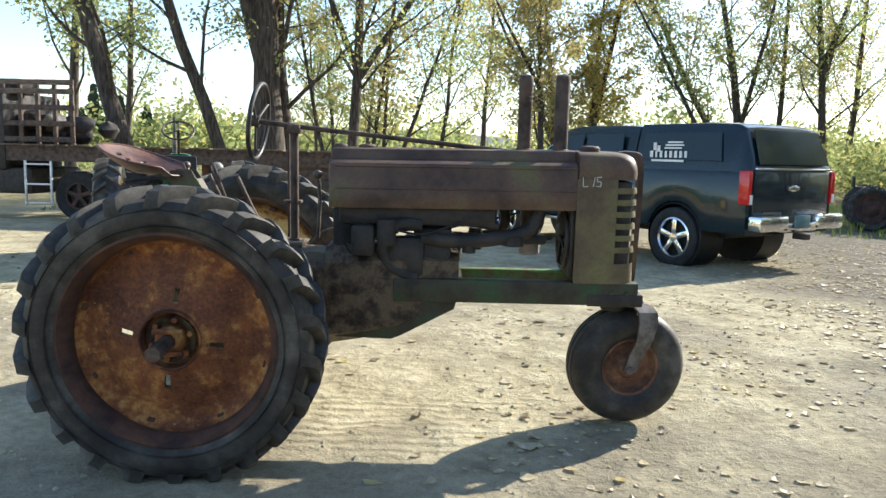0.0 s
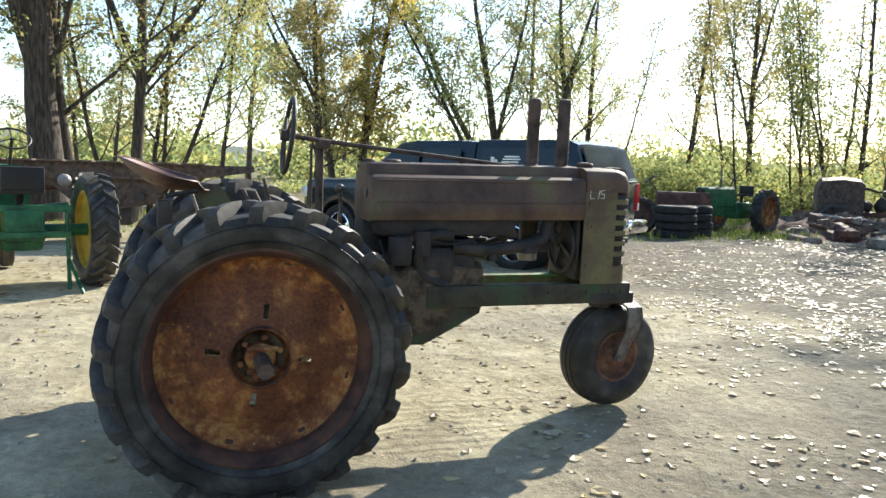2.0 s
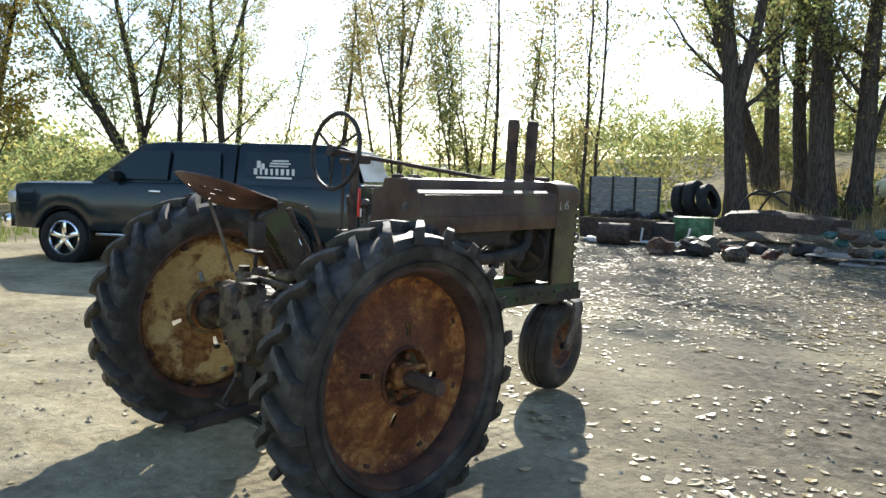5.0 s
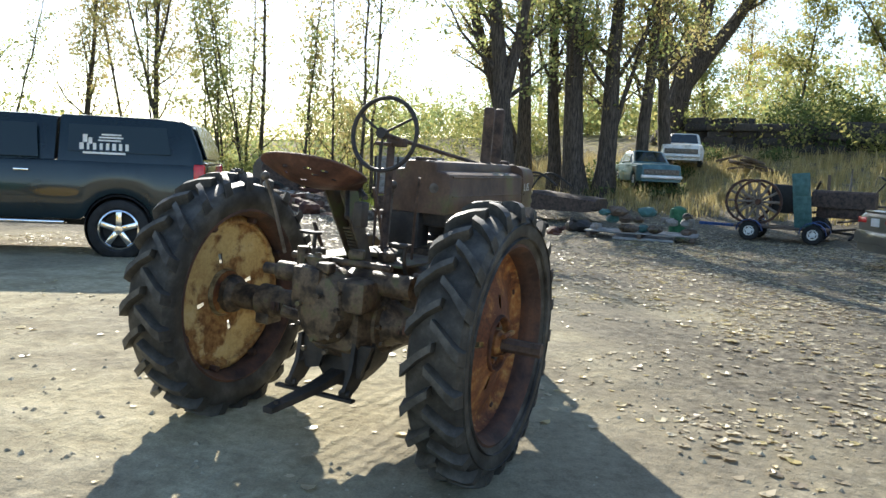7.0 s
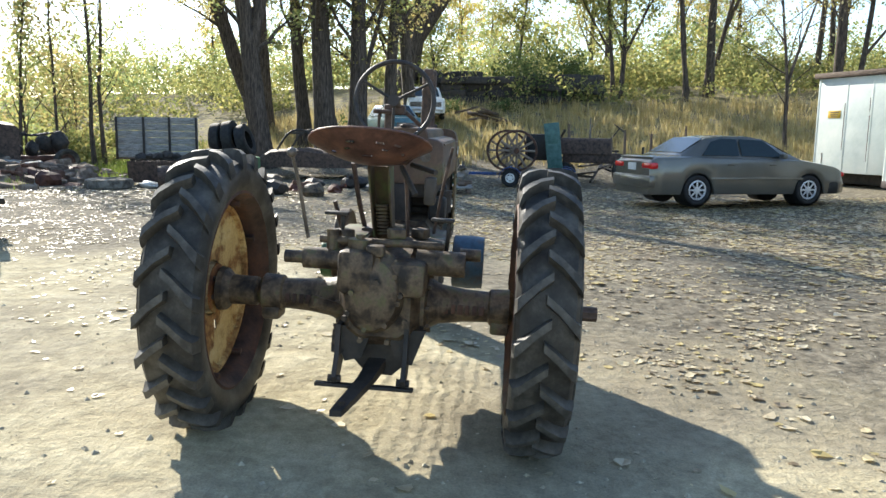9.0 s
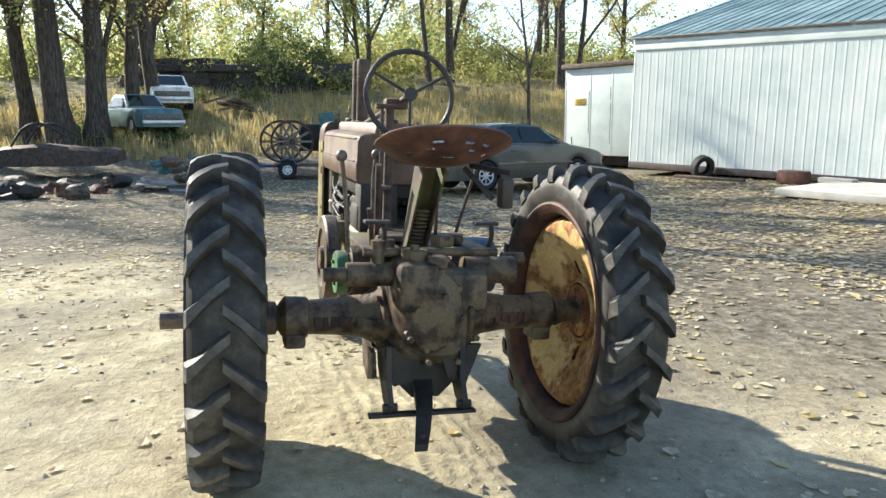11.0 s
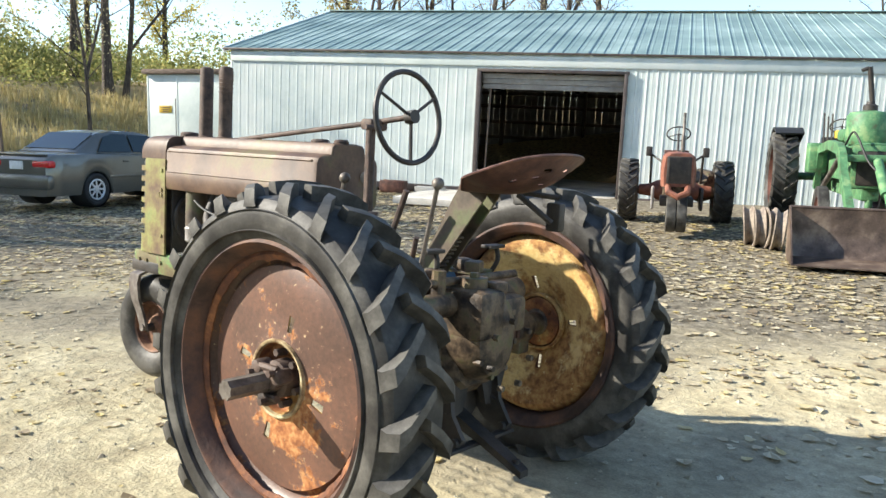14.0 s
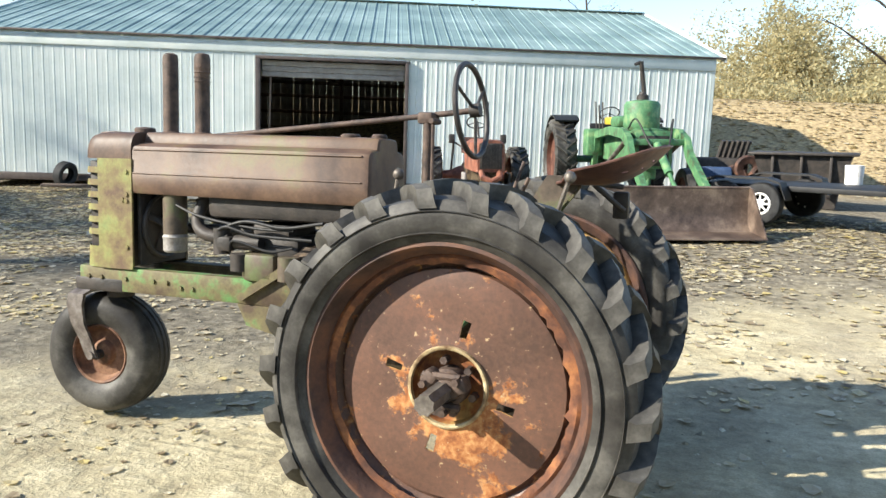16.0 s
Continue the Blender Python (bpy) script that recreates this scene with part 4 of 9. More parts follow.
bm = lathe(B(), [(0.155, 0.085), (0.17, 0.10), (0.21, 0.118), (0.25, 0.12), (0.285, 0.108), (0.308, 0.085), (0.318, 0.055), (0.320, 0.05), (0.314, 0.04), (0.323, 0.032), (0.324, 0.012), (0.316, 0.006), (0.316, -0.006), (0.324, -0.012), (0.323, -0.032), (0.314, -0.04), (0.32, -0.05),
                 (0.318, -0.055), (0.308, -0.085), (0.285, -0.108), (0.25, -0.12), (0.21, -0.118), (0.17, -0.10), (0.155, -0.085)], 64)
part("tyre", bm, M["rubber"], g, "bulging ribbed front tyre")
bm = B()
for s in (1, -1):
    lathe(bm, [(0.165, 0.088 * s), (0.155, 0.096 * s), (0.146, 0.09 * s), (0.138, 0.06 * s), (0.125, 0.045 * s), (0.07, 0.05 * s), (0.055, 0.075 * s), (0.03, 0.085 * s), (0.0, 0.085 * s)], 40)
part("rim", bm, M["front_rim"], g, "rusty brown front rim")
bm = B()
rod(bm, (0, -0.125, 0), (0, 0.125, 0), 0.025, n=12)
part("axle", bm, M["dark_iron"], g)

# hood, cowl and louvers
SEC = [(0.198, 1.19), (0.205, 1.205), (0.207, 1.285), (0.203, 1.292), (0.200, 1.395), (0.19, 1.418), (0.165, 1.43), (0.112, 1.438), (0.106, 1.472), (0.092, 1.487), (0.045, 1.492)]


def hood_ring(x, grow=1.0, dz=0.0, drop=0.0):
    right = [Vector((x, -y * grow, z + dz)) for y, z in SEC]
    left = [Vector((x, y * grow, z + dz)) for y, z in reversed(SEC)]
    return right + left


bm = B()
loft(bm, [hood_ring(x, gr, dz) for x, gr, dz in ((0.622, 0.9, -0.012), (0.63, 0.97, -0.006), (0.65, 1.0, -0.003), (1.0, 1.0, 0.0), (1.45, 1.0, 0.004), (1.893, 1.0, 0.008))], cap=False, closed=False)
rear = hood_ring(0.622, 0.9, -0.012)
bm.faces.new([bm.verts.new(p) for p in rear])
bmesh.ops.remove_doubles(bm, verts=bm.verts, dist=0.0005)
hood = part("hood", bm, M["hood"], tractor, "long faded brown hood with traces of green")
for s in (1, -1):
    bm = B()
    rod(bm, (0.66, 0.207 * s, 1.288), (1.885, 0.207 * s, 1.296), 0.004, n=8)
    rod(bm, (0.66, 0.199 * s, 1.402), (1.885, 0.199 * s, 1.41), 0.005, n=8)
    part("hood_bead", bm, M["hood"], hood, "pressed bead along the hood side")
bm = lathe(B(), [(0.052, 0.0), (0.052, 0.018), (0.045, 0.026), (0.0, 0.03)], 28, Matrix.Translation((1.985, 0, 1.497)) @ Matrix.Rotation(math.pi / 2, 4, 'X'))
part("radiator_cap", bm, M["pipe"], tractor, "flat rusty radiator cap")
for x, y, r in ((0.80, 0.03, 0.045), (0.66, 0.02, 0.036)):
    bm = lathe(B(), [(r, 0.0), (r, 0.012), (r * 0.8, 0.02), (0.0, 0.022)], 24, Matrix.Translation((x, y, 1.485)) @ Matrix.Rotation(math.pi / 2, 4, 'X'))
    part("fuel_cap", bm, M["pipe"], tractor, "low round fuel cap")
bm = lathe(B(), [(0.026, 0.0), (0.03, 0.006), (0.02, 0.008), (0.0, 0.008)], 20, Matrix.Translation((0.623, -0.1, 1.33)) @ Matrix.Rotation(math.pi / 2, 4, 'Z'))
part("gauge", bm, M["steel"], tractor, "small round gauge in the hood end")


def cowl_ring(z, x0=1.9, x1=2.215, w=0.203):
    """A flat ring seen from above: square behind, rounded in front."""
    out = [Vector((x0, -w, z))]
    for i in range(7):
        a = -math.pi / 2 + i * math.pi / 12
        out.append(Vector((x1 - 0.085 + 0.085 * math.cos(a), -w + 0.085 + 0.085 * math.sin(a), z)))
    return out + [Vector((p.x, -p.y, p.z)) for p in reversed(out)]


bm = B()
secs = [cowl_ring(1.362), cowl_ring(1.405)]
for z, k in ((1.43, 0.006), (1.455, 0.016), (1.475, 0.034), (1.488, 0.064), (1.495, 0.11)):
    ring = cowl_ring(z, 1.9, 2.215 - k * 0.75, 0.203 - k * 0.62)
    secs.append([Vector((p.x, p.y, p.z)) for p in ring])
loft(bm, secs, cap=False)
bm.faces.new([bm.verts.new(p) for p in secs[-1]])
bmesh.ops.remove_doubles(bm, verts=bm.verts, dist=0.0005)
cowl = part("cowl_top", bm, M["hood"], tractor, "rounded front cowl cap")
for s in (1, -1):
    bm = B()
    plate(bm, [(1.893, 0.83), (1.90, 0.82), (2.10, 0.82), (2.10, 1.364), (1.893, 1.364)], 0.012, Matrix.Translation((0, 0.204 * s, 0)))
    for z in (1.30, 1.19, 1.16, 0.93):
        rod(bm, (1.925, 0.20 * s, z), (1.925, 0.217 * s, z), 0.011, n=8)
    rod(bm, (1.95, 0.20 * s, 1.165), (1.95, 0.218 * s, 1.165), 0.012, n=8)
    # olive on the sunny left, the shade-darkened brown on the right
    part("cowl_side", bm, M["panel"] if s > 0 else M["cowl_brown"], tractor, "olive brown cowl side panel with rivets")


def strip(z, h, name, mat, label):
    a = [p for p in cowl_ring(z - h / 2, 2.095) if p.x > 2.0]
    for side in (0, 1):
        bm = B()
        pick = a[:len(a) // 2] if side == 0 else a[len(a) // 2:]
        inn = [Vector((2.1 + (p.x - 2.1) * 0.9, p.y * 0.95, p.z)) for p in pick]
        secs = [[p + Vector((0.004, 0, 0)), p + Vector((0, 0, h)), q + Vector((0, 0, h * 0.9)), q] for p, q in zip(pick, inn)]
        loft(bm, secs)
        # right half of each strip has its shade in the colour
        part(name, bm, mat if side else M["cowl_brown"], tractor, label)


for i in range(6):
    strip(1.306 - 0.0615 * i, 0.03, "louver", M["panel"], "pressed grille louver")
strip(0.873, 0.106, "grille_base", M["panel"], "grille base panel")
bm = B()
pts = arc([(2.16, 0, 1.498), (2.235, 0, 1.49), (2.262, 0, 1.45), (2.268, 0, 1.3), (2.262, 0, 1.0), (2.252, 0, 0.78), (2.235, 0, 0.70)], 5)
loft(bm, [[p + Vector((-0.02, -0.032, 0)), p + Vector((0.006, -0.03, 0.004)), p + Vector((0.012, 0, 0.006)), p + Vector((0.006, 0.03, 0.004)), p + Vector((-0.02, 0.032, 0))] for p in pts])
part("nose_strip", bm, M["hood"], tractor, "rounded centre nose strip")
bm = B()
box(bm, (2.02, 0, 1.09), (0.12, 0.36, 0.54), 0.01)
box(bm, (2.12, 0, 1.09), (0.13, 0.345, 0.52), 0.01)
part("radiator_core", bm, M["dark_iron"], tractor, "dark radiator core behind the louvers")
bm = B()
box(bm, (1.885, 0, 1.02), (0.02, 0.34, 0.36), 0.004)
tube(bm, [(1.86, 0.16 * math.cos(a), 1.03 + 0.16 * math.sin(a)) for a in [i * math.pi / 10 for i in range(20)]], 0.012, 8, closed=True)
for i in range(4):
    a = i * math.pi / 2 + 0.4
    box(bm, (0, 0, 0.075), (0.008, 0.05, 0.14), 0.002, Matrix.Translation((1.855, 0, 1.03)) @ Matrix.Rotation(a, 4, 'X') @ Matrix.Rotation(0.5, 4, 'Z'))
part("fan", bm, M["dark_iron"], tractor, "radiator shroud and fan")

# stacks
bm = B()
tube(bm, [(1.826, -0.004, 1.47), (1.826, -0.004, 1.50), (1.826, -0.004, 1.505), (1.826, -0.004, 1.865), (1.826, -0.004, 1.885), (1.826, -0.004, 1.893)], [0.045, 0.045, 0.038, 0.038, 0.034, 0.018], 24)
part("exhaust_pipe", bm, M["pipe"], tractor, "rusty brown exhaust stack")
bm = B()
tube(bm, [(1.633, 0.0, 1.47), (1.633, 0.0, 1.5), (1.633, 0.0, 1.505), (1.633, 0, 1.80), (1.633, 0, 1.806), (1.633, 0, 1.862), (1.633, 0, 1.882), (1.633, 0, 1.888)], [0.044, 0.044, 0.0365, 0.0365, 0.039, 0.039, 0.034, 0.015], 24)
for k in range(4):
    tube(bm, [(1.633 + 0.038 * math.cos(a), 0.038 * math.sin(a), 1.75 + 0.022 * k) for a in [i * math.pi / 8 for i in range(16)]], 0.003, 6, closed=True)
part("intake_pipe", bm, M["pipe"], tractor, "rusty air intake stack with slotted cap")

# engine fittings
bm = B()
tube(bm, [(1.70, 0.13, 0.915), (1.70, 0.13, 0.925), (1.70, 0.13, 0.98), (1.70, 0.13, 0.99), (1.70, 0.13, 1.0), (1.70, 0.13, 1.2)], [0.05, 0.058, 0.058, 0.062, 0.055, 0.055][:6], 24)
part("air_cleaner", bm, M["grey_paint"], tractor, "cylindrical air cleaner with a bare lower cup")
bm = B()
rod(bm, (1.70, 0.13, 1.005), (1.70, 0.13, 1.2), 0.0575, n=24)
part("air_cleaner_sleeve", bm, M["seat_iron"], tractor, "green painted air cleaner sleeve")
bm = B()
tube(bm, arc([(1.72, -0.10, 1.18), (1.66, -0.13, 1.08), (1.48, -0.15, 1.035), (1.25, -0.15, 1.02), (1.10, -0.15, 1.04)]), 0.038, 14)
tube(bm, arc([(1.10, -0.15, 1.10), (0.98, -0.17, 1.10), (0.90, -0.17, 1.0), (0.94, -0.16, 0.88), (1.08, -0.16, 0.82)]), 0.034, 14)
tube(bm, arc([(1.5, -0.12, 1.10), (1.3, -0.13, 1.13), (1.1, -0.13, 1.14)]), 0.028, 12)
rod(bm, (1.58, -0.13, 1.0), (1.58, -0.13, 1.05), 0.06, n=18)
rod(bm, (1.35, -0.15, 0.96), (1.35, -0.15, 1.0), 0.035, n=14)
part("exhaust_manifold", bm, M["dark_iron"], tractor, "dark rusty exhaust manifold pipes")
bm = B()
tube(bm, arc([(1.55, 0.10, 1.18), (1.56, 0.14, 1.08), (1.50, 0.17, 1.02), (1.36, 0.17, 1.0)]), 0.03, 12)
rod(bm, (1.40, 0.17, 0.93), (1.40, 0.17, 1.05), 0.04, n=14)
rod(bm, (1.32, 0.17, 0.99), (1.18, 0.17, 0.99), 0.036, n=14)
box(bm, (1.37, 0.18, 0.98), (0.08, 0.06, 0.07), 0.012)
rod(bm, (1.28, 0.2, 0.86), (1.28, 0.2, 0.94), 0.045, n=16)
part("carburettor", bm, M["dark_iron"], tractor, "carburettor and intake elbow")
bm = B()
box(bm, (1.17, 0.19, 0.88), (0.17, 0.07, 0.13), 0.02)
rod(bm, (1.02, 0.20, 0.83), (1.02, 0.20, 0.94), 0.05, n=14)
part("magneto", bm, M["seat_iron"], tractor, "olive cast magneto housing")
bm = B()
plate(bm, [(1.30, 0.74), (0.99, 0.93), (0.97, 0.90), (1.26, 0.72)], 0.02, Matrix.Translation((0, 0.215, 0)))
part("brace", bm, M["frame_green"], tractor, "slanted brace with worn green paint")
for pts, r in (([(1.42, 0.19, 1.04), (1.25, 0.2, 1.09), (1.05, 0.2, 1.07), (0.85, 0.19, 1.10)], 0.008), ([(1.45, 0.18, 0.98), (1.36, 0.21, 1.06), (1.2, 0.21, 1.03), (0.9, 0.2, 1.02)], 0.007),
               ([(1.7, 0.16, 1.16), (1.5, 0.19, 1.10), (1.2, 0.19, 1.06), (1.0, 0.19, 1.06)], 0.007), ([(1.3, -0.18, 1.12), (1.1, -0.2, 1.06), (0.9, -0.19, 1.08), (0.72, -0.17, 1.0)], 0.006),
               ([(0.95, -0.18, 1.12), (0.85, -0.2, 1.02), (0.74, -0.19, 0.95), (0.68, -0.18, 1.08)], 0.006), ([(1.35, 0.18, 0.93), (1.3, 0.22, 1.0), (1.12, 0.21, 0.96), (1.0, 0.2, 0.98)], 0.006)):
    part("wire", tube(B(), arc(pts, 8), r, 8), M["black"], tractor, "loose black wire or fuel line")
bm = B()
rod(bm, (0.92, -0.19, 1.0), (0.92, -0.19, 1.13), 0.05, n=16)
box(bm, (0.80, -0.17, 1.02), (0.12, 0.1, 0.16), 0.02)
box(bm, (0.70, 0.08, 1.05), (0.16, 0.2, 0.26), 0.02)
rod(bm, (0.80, -0.14, 1.08), (0.80, -0.14, 1.2), 0.02, n=10)
box(bm, (0.76, 0.13, 1.0), (0.2, 0.12, 0.14), 0.02)
part("governor_housing", bm, M["dark_iron"], tractor, "grimy governor and fan gear housing")

# added box that darkens the gap between hood and pipes
part("dark_filler", box(B(), (1.08, 0, 1.165), (0.82, 0.33, 0.14), 0.03), M["dark_iron"], tractor, "dark filler box in the shaded gap under the hood")

# steering
hub = Vector((0.205, 0.035, 1.612))
axis = Vector((-1, 0.03, 0.12)).normalized()
u = axis.cross(Vector((0, 0, 1))).normalized()
v = u.cross(axis).normalized()
bm = B()
rod(bm, hub + axis * 0.02, Vector((0.46, 0.03, 1.585)), 0.013, n=12)
rod(bm, Vector((0.46, 0.03, 1.585)), Vector((1.56, 0.0, 1.485)), 0.0125, n=12)
part("steering_shaft", bm, M["pipe"], tractor, "long steering shaft over the hood")
sw = group("steering_wheel", tractor)
bm = B()
tube(bm, [hub + 0.198 * (math.cos(a) * v + math.sin(a) * u) - axis * 0.015 for a in [i * 2 * math.pi / 56 for i in range(56)]], 0.0125, 10, closed=True)
part("wheel_rim", bm, M["bakelite"], sw, "worn black steering wheel rim")
for i in range(3):
    a = i * 2 * math.pi / 3 + math.pi
    part("spoke", tube(B(), [hub, hub + 0.2 * (math.cos(a) * v + math.sin(a) * u) - axis * 0.015], 0.0075, 8), M["dark_iron"], sw, "thin iron spoke")
part("wheel_hub", rod(B(), hub - axis * 0.02, hub + axis * 0.025, 0.03, n=16), M["dark_iron"], sw, "iron wheel hub")
bm = B()
rod(bm, (0.40, 0.085, 0.93), (0.40, 0.085, 1.56), 0.022, n=14)
rod(bm, (0.40, 0.085, 0.93), (0.40, 0.085, 0.98), 0.05, 0.03, n=14)
box(bm, (0.41, 0.055, 1.575), (0.07, 0.11, 0.05), 0.012)
rod(bm, (0.36, 0.13, 1.55), (0.36, 0.13, 0.98), 0.008, n=8)
rod(bm, (0.36, 0.06, 1.56), (0.36, 0.16, 1.56), 0.012, n=8)
box(bm, (0.385, 0.11, 1.18), (0.10, 0.06, 0.016), 0.004)
part("steering_post", bm, M["pipe"], tractor, "iron steering post with throttle rod")

# levers
def lever(pts, r, knob=0.0, name="lever", label="bent iron lever"):
    bm = B()
    tube(bm, arc(pts, 6), r, 8)
    if knob:
        bmesh.ops.create_uvsphere(bm, u_segments=14, v_segments=10, radius=knob, matrix=Matrix.Translation(pts[0]))
    part(name, bm, M["steel" if knob else "pipe"], tractor, label)


lever([(-0.29, 0.415, 1.345), (-0.24, 0.39, 1.2), (-0.16, 0.36, 0.95)], 0.009, 0.023, label="lever with a round steel knob")
lever([(0.52, 0.12, 1.33), (0.53, 0.13, 1.2), (0.52, 0.13, 0.98)], 0.011, 0.026, label="upright lever with a flat knob")
lever([(0.06, -0.28, 1.40), (0.12, -0.24, 1.2), (0.2, -0.2, 0.96)], 0.008, label="thin brake lever")
lever([(-0.02, -0.06, 1.33), (0.06, -0.07, 1.15), (0.1, -0.08, 0.95)], 0.009)
lever([(0.06, 0.20, 1.30), (0.16, 0.18, 1.1), (0.26, 0.16, 0.95)], 0.013)
lever([(-0.06, 0.26, 1.12), (-0.02, 0.24, 1.02), (0.04, 0.22, 0.9)], 0.011)


def pedal(x, y, z):
    bm = B()
    box(bm, (x, y, z), (0.06, 0.11, 0.016), 0.005)
    tube(bm, arc([(x, y - 0.03, z - 0.01), (x - 0.005, y - 0.03, z - 0.07), (x + 0.05, y - 0.02, z - 0.16)], 5), 0.011, 8)
    part("foot_pedal", bm, M["dark_iron"], tractor, "iron foot pedal")


pedal(-0.12, 0.235, 1.07)
pedal(-0.06, -0.26, 1.06)
bm = B()
for s in (1, -1):
    box(bm, (0.2, 0.20 * s, 0.945), (0.5, 0.16, 0.014), 0.003)
box(bm, (0.32, 0.07, 0.955), (0.26, 0.2, 0.03), 0.008)
part("foot_plate", bm, M["seat_iron"], tractor, "worn foot plates")

# seat
bm = B()
for s in (1, -1):
    plate(bm, [(0.10, 0.93), (0.0, 0.95), (-0.26, 1.30), (-0.24, 1.345), (-0.13, 1.345), (-0.09, 1.28)], 0.008, Matrix.Translation((0, 0.045 * s + 0.03, 0)))
plate(bm, [(0.10, 0.93), (0.085, 0.94), (-0.12, 1.30), (-0.10, 1.30)], 0.09, Matrix.Translation((0, 0.03, 0)))
for i in range(9):
    a = i * 0.55
    tube(bm, [(0.02 - 0.012 * i + 0.03 * math.cos(b), 0.03 + 0.03 * math.sin(b), 0.97 + 0.018 * i) for b in [k * math.pi / 6 for k in range(12)]], 0.005, 5, closed=True)
part("seat_support", bm, M["seat_iron"], tractor, "folded brown steel seat support with traces of green")
bm = B()
rows, cols = 14, 30
grid = []
for i in range(rows + 1):
    rr = 0.02 + 0.98 * i / rows
    ring = []
    for j in range(cols):
        a = 2 * math.pi * j / cols
        px, py = math.cos(a), math.sin(a)
        back_up = smooth01((-px + 0.25) / 1.25)
        depth = 0.075 * rr ** 2 * (1 + 0.4 * back_up)
        x = -0.405 + 0.235 * rr * px * (1.0 - 0.10 * back_up)
        y = 0.045 + 0.262 * rr * py * (1 - 0.12 * max(0, px))
        z = 1.325 + depth - 0.21 * (x + 0.405)
        if px > 0.72:
            z -= 0.035 * rr ** 3
        ring.append(Vector((x, y, z)))
    grid.append(ring)
for lay, off in ((0, 0.0), (1, -0.006)):
    vr = [[bm.verts.new(p + Vector((0, 0, off))) for p in ring] for ring in grid]
    for i in range(rows):
        for j in range(cols):
            a = 360 * (j + 0.5) / cols
            gap = i == 8 and (j in (9, 12, 17, 20, 23)) or (i == 10 and j in (13, 16, 18)) or (i == 5 and j in (14, 15))
            if not gap:
                bm.faces.new((vr[i][j], vr[i][(j + 1) % cols], vr[i + 1][(j + 1) % cols], vr[i + 1][j]))
tube(bm, [p + Vector((0, 0, -0.002)) for p in grid[-1]], 0.006, 6, closed=True)
part("seat", bm, M["seat"], tractor, "rusty steel pan seat with drain holes")
bm = B()
box(bm, (-0.40, -0.22, 1.22), (0.07, 0.05, 0.12), 0.012)
rod(bm, (-0.40, -0.24, 1.30), (-0.25, -0.12, 1.32), 0.012, n=8)
rod(bm, (-0.30, -0.08, 1.31), (-0.42, -0.16, 1.20), 0.012, n=8)
part("seat_clamp", bm, M["dark_iron"], tractor, "iron clamp below the seat")
for s, n_ in ((-1, 1),):
    bm = B()
    z0, x0 = 1.345, 2.03
    for xs, zs in (((x0 - 0.11, x0 - 0.11), (z0 - 0.02, z0 + 0.028)), ((x0 - 0.11, x0 - 0.085), (z0 - 0.02, z0 - 0.02)), ((x0 - 0.058, x0 - 0.05), (z0 - 0.02, z0 + 0.028)),
                   ((x0 - 0.038, x0 - 0.04), (z0 + 0.004, z0 + 0.028)), ((x0 - 0.04, x0 - 0.015), (z0 + 0.028, z0 + 0.03)), ((x0 - 0.038, x0 - 0.018), (z0 + 0.006, z0 + 0.006)), ((x0 - 0.018, x0 - 0.02), (z0 + 0.006, z0 - 0.02)), ((x0 - 0.02, x0 - 0.042), (z0 - 0.02, z0 - 0.018))):
        rod(bm, (xs[0], -0.2115, zs[0]), (xs[1], -0.2115, zs[1]), 0.0016, n=5)
    part("chalk_mark", bm, M["white"], tractor, "chalked lot mark L-15")

# ---- the steel shed ----
# the yard falls gently along the shed, and the shed with it
SHED = Matrix(((-0.916, 0.402, 0, 9.235), (-0.402, -0.916, 0, -12.22), (0, 0, 1, 0.28), (0, 0, 0, 1))) @ Matrix.Rotation(0.0226, 4, 'Y')
S0, S1, DEEP, EAVE, RIDGE, DOOR, DTOP = -6.6, 10.45, 12.8, 3.25, 5.12, 3.25, 2.82
shed = thing("shed", "white ribbed steel shed with weathered blue-green roof and open doorway", "shed", SHED)


def ribbed(bm, s0, s1, z0, z1, pitch=0.23, deep=0.02, at=None):
    """An upright ribbed sheet in the plane y = 0, its ribs towards -y. at maps (s, y, z) to a place."""
    at = at or (lambda s, y, z: Vector((s, y, z)))
    prof, s = [], s0
    while s < s1 - 1e-4:
        for ds, y in ((0.0, 0.0), (0.012, -deep), (0.034, -deep), (0.046, 0.0), (0.12, 0.0), (0.126, -deep * 0.25), (0.15, -deep * 0.25), (0.156, 0.0)):
            if s + ds < s1:
                prof.append((s + ds, y))
        s += pitch
    prof.append((s1, 0.0))
    lo = [bm.verts.new(at(s, y, z0)) for s, y in prof]
    hi = [bm.verts.new(at(s, y, z1)) for s, y in prof]
    for j in range(len(prof) - 1):
        bm.faces.new((lo[j], lo[j + 1], hi[j + 1], hi[j]))
    return bm


edges = [S0 + 0.92 * i for i in range(8)]
edges = [e for e in edges if e < -0.2] + [0.0, DOOR] + [DOOR + 0.9 * i for i in range(1, 8)] + [S1]
for a, b in zip(edges, edges[1:]):
    over_door = a > -0.01 and b < DOOR + 0.01
    bm = ribbed(B(), a, b, DTOP if over_door else 0.08, EAVE, deep=0.004 if b < 0.01 else 0.009)
    part("wall_sheet", bm, M["shed_white"], shed, smooth=0)
bm = ribbed(B(), 0, DEEP, 0.08, EAVE, at=lambda s, y, z: Vector((S0 + y, s, z)))
bm.faces.new([bm.verts.new((S0, q, z)) for q, z in ((0, EAVE), (DEEP, EAVE), (DEEP / 2, RIDGE))])
part("end_wall", bm, M["shed_white"], shed, smooth=0)
bm = ribbed(B(), 0, DEEP, 0.08, EAVE, at=lambda s, y, z: Vector((S1 - y, s, z)))
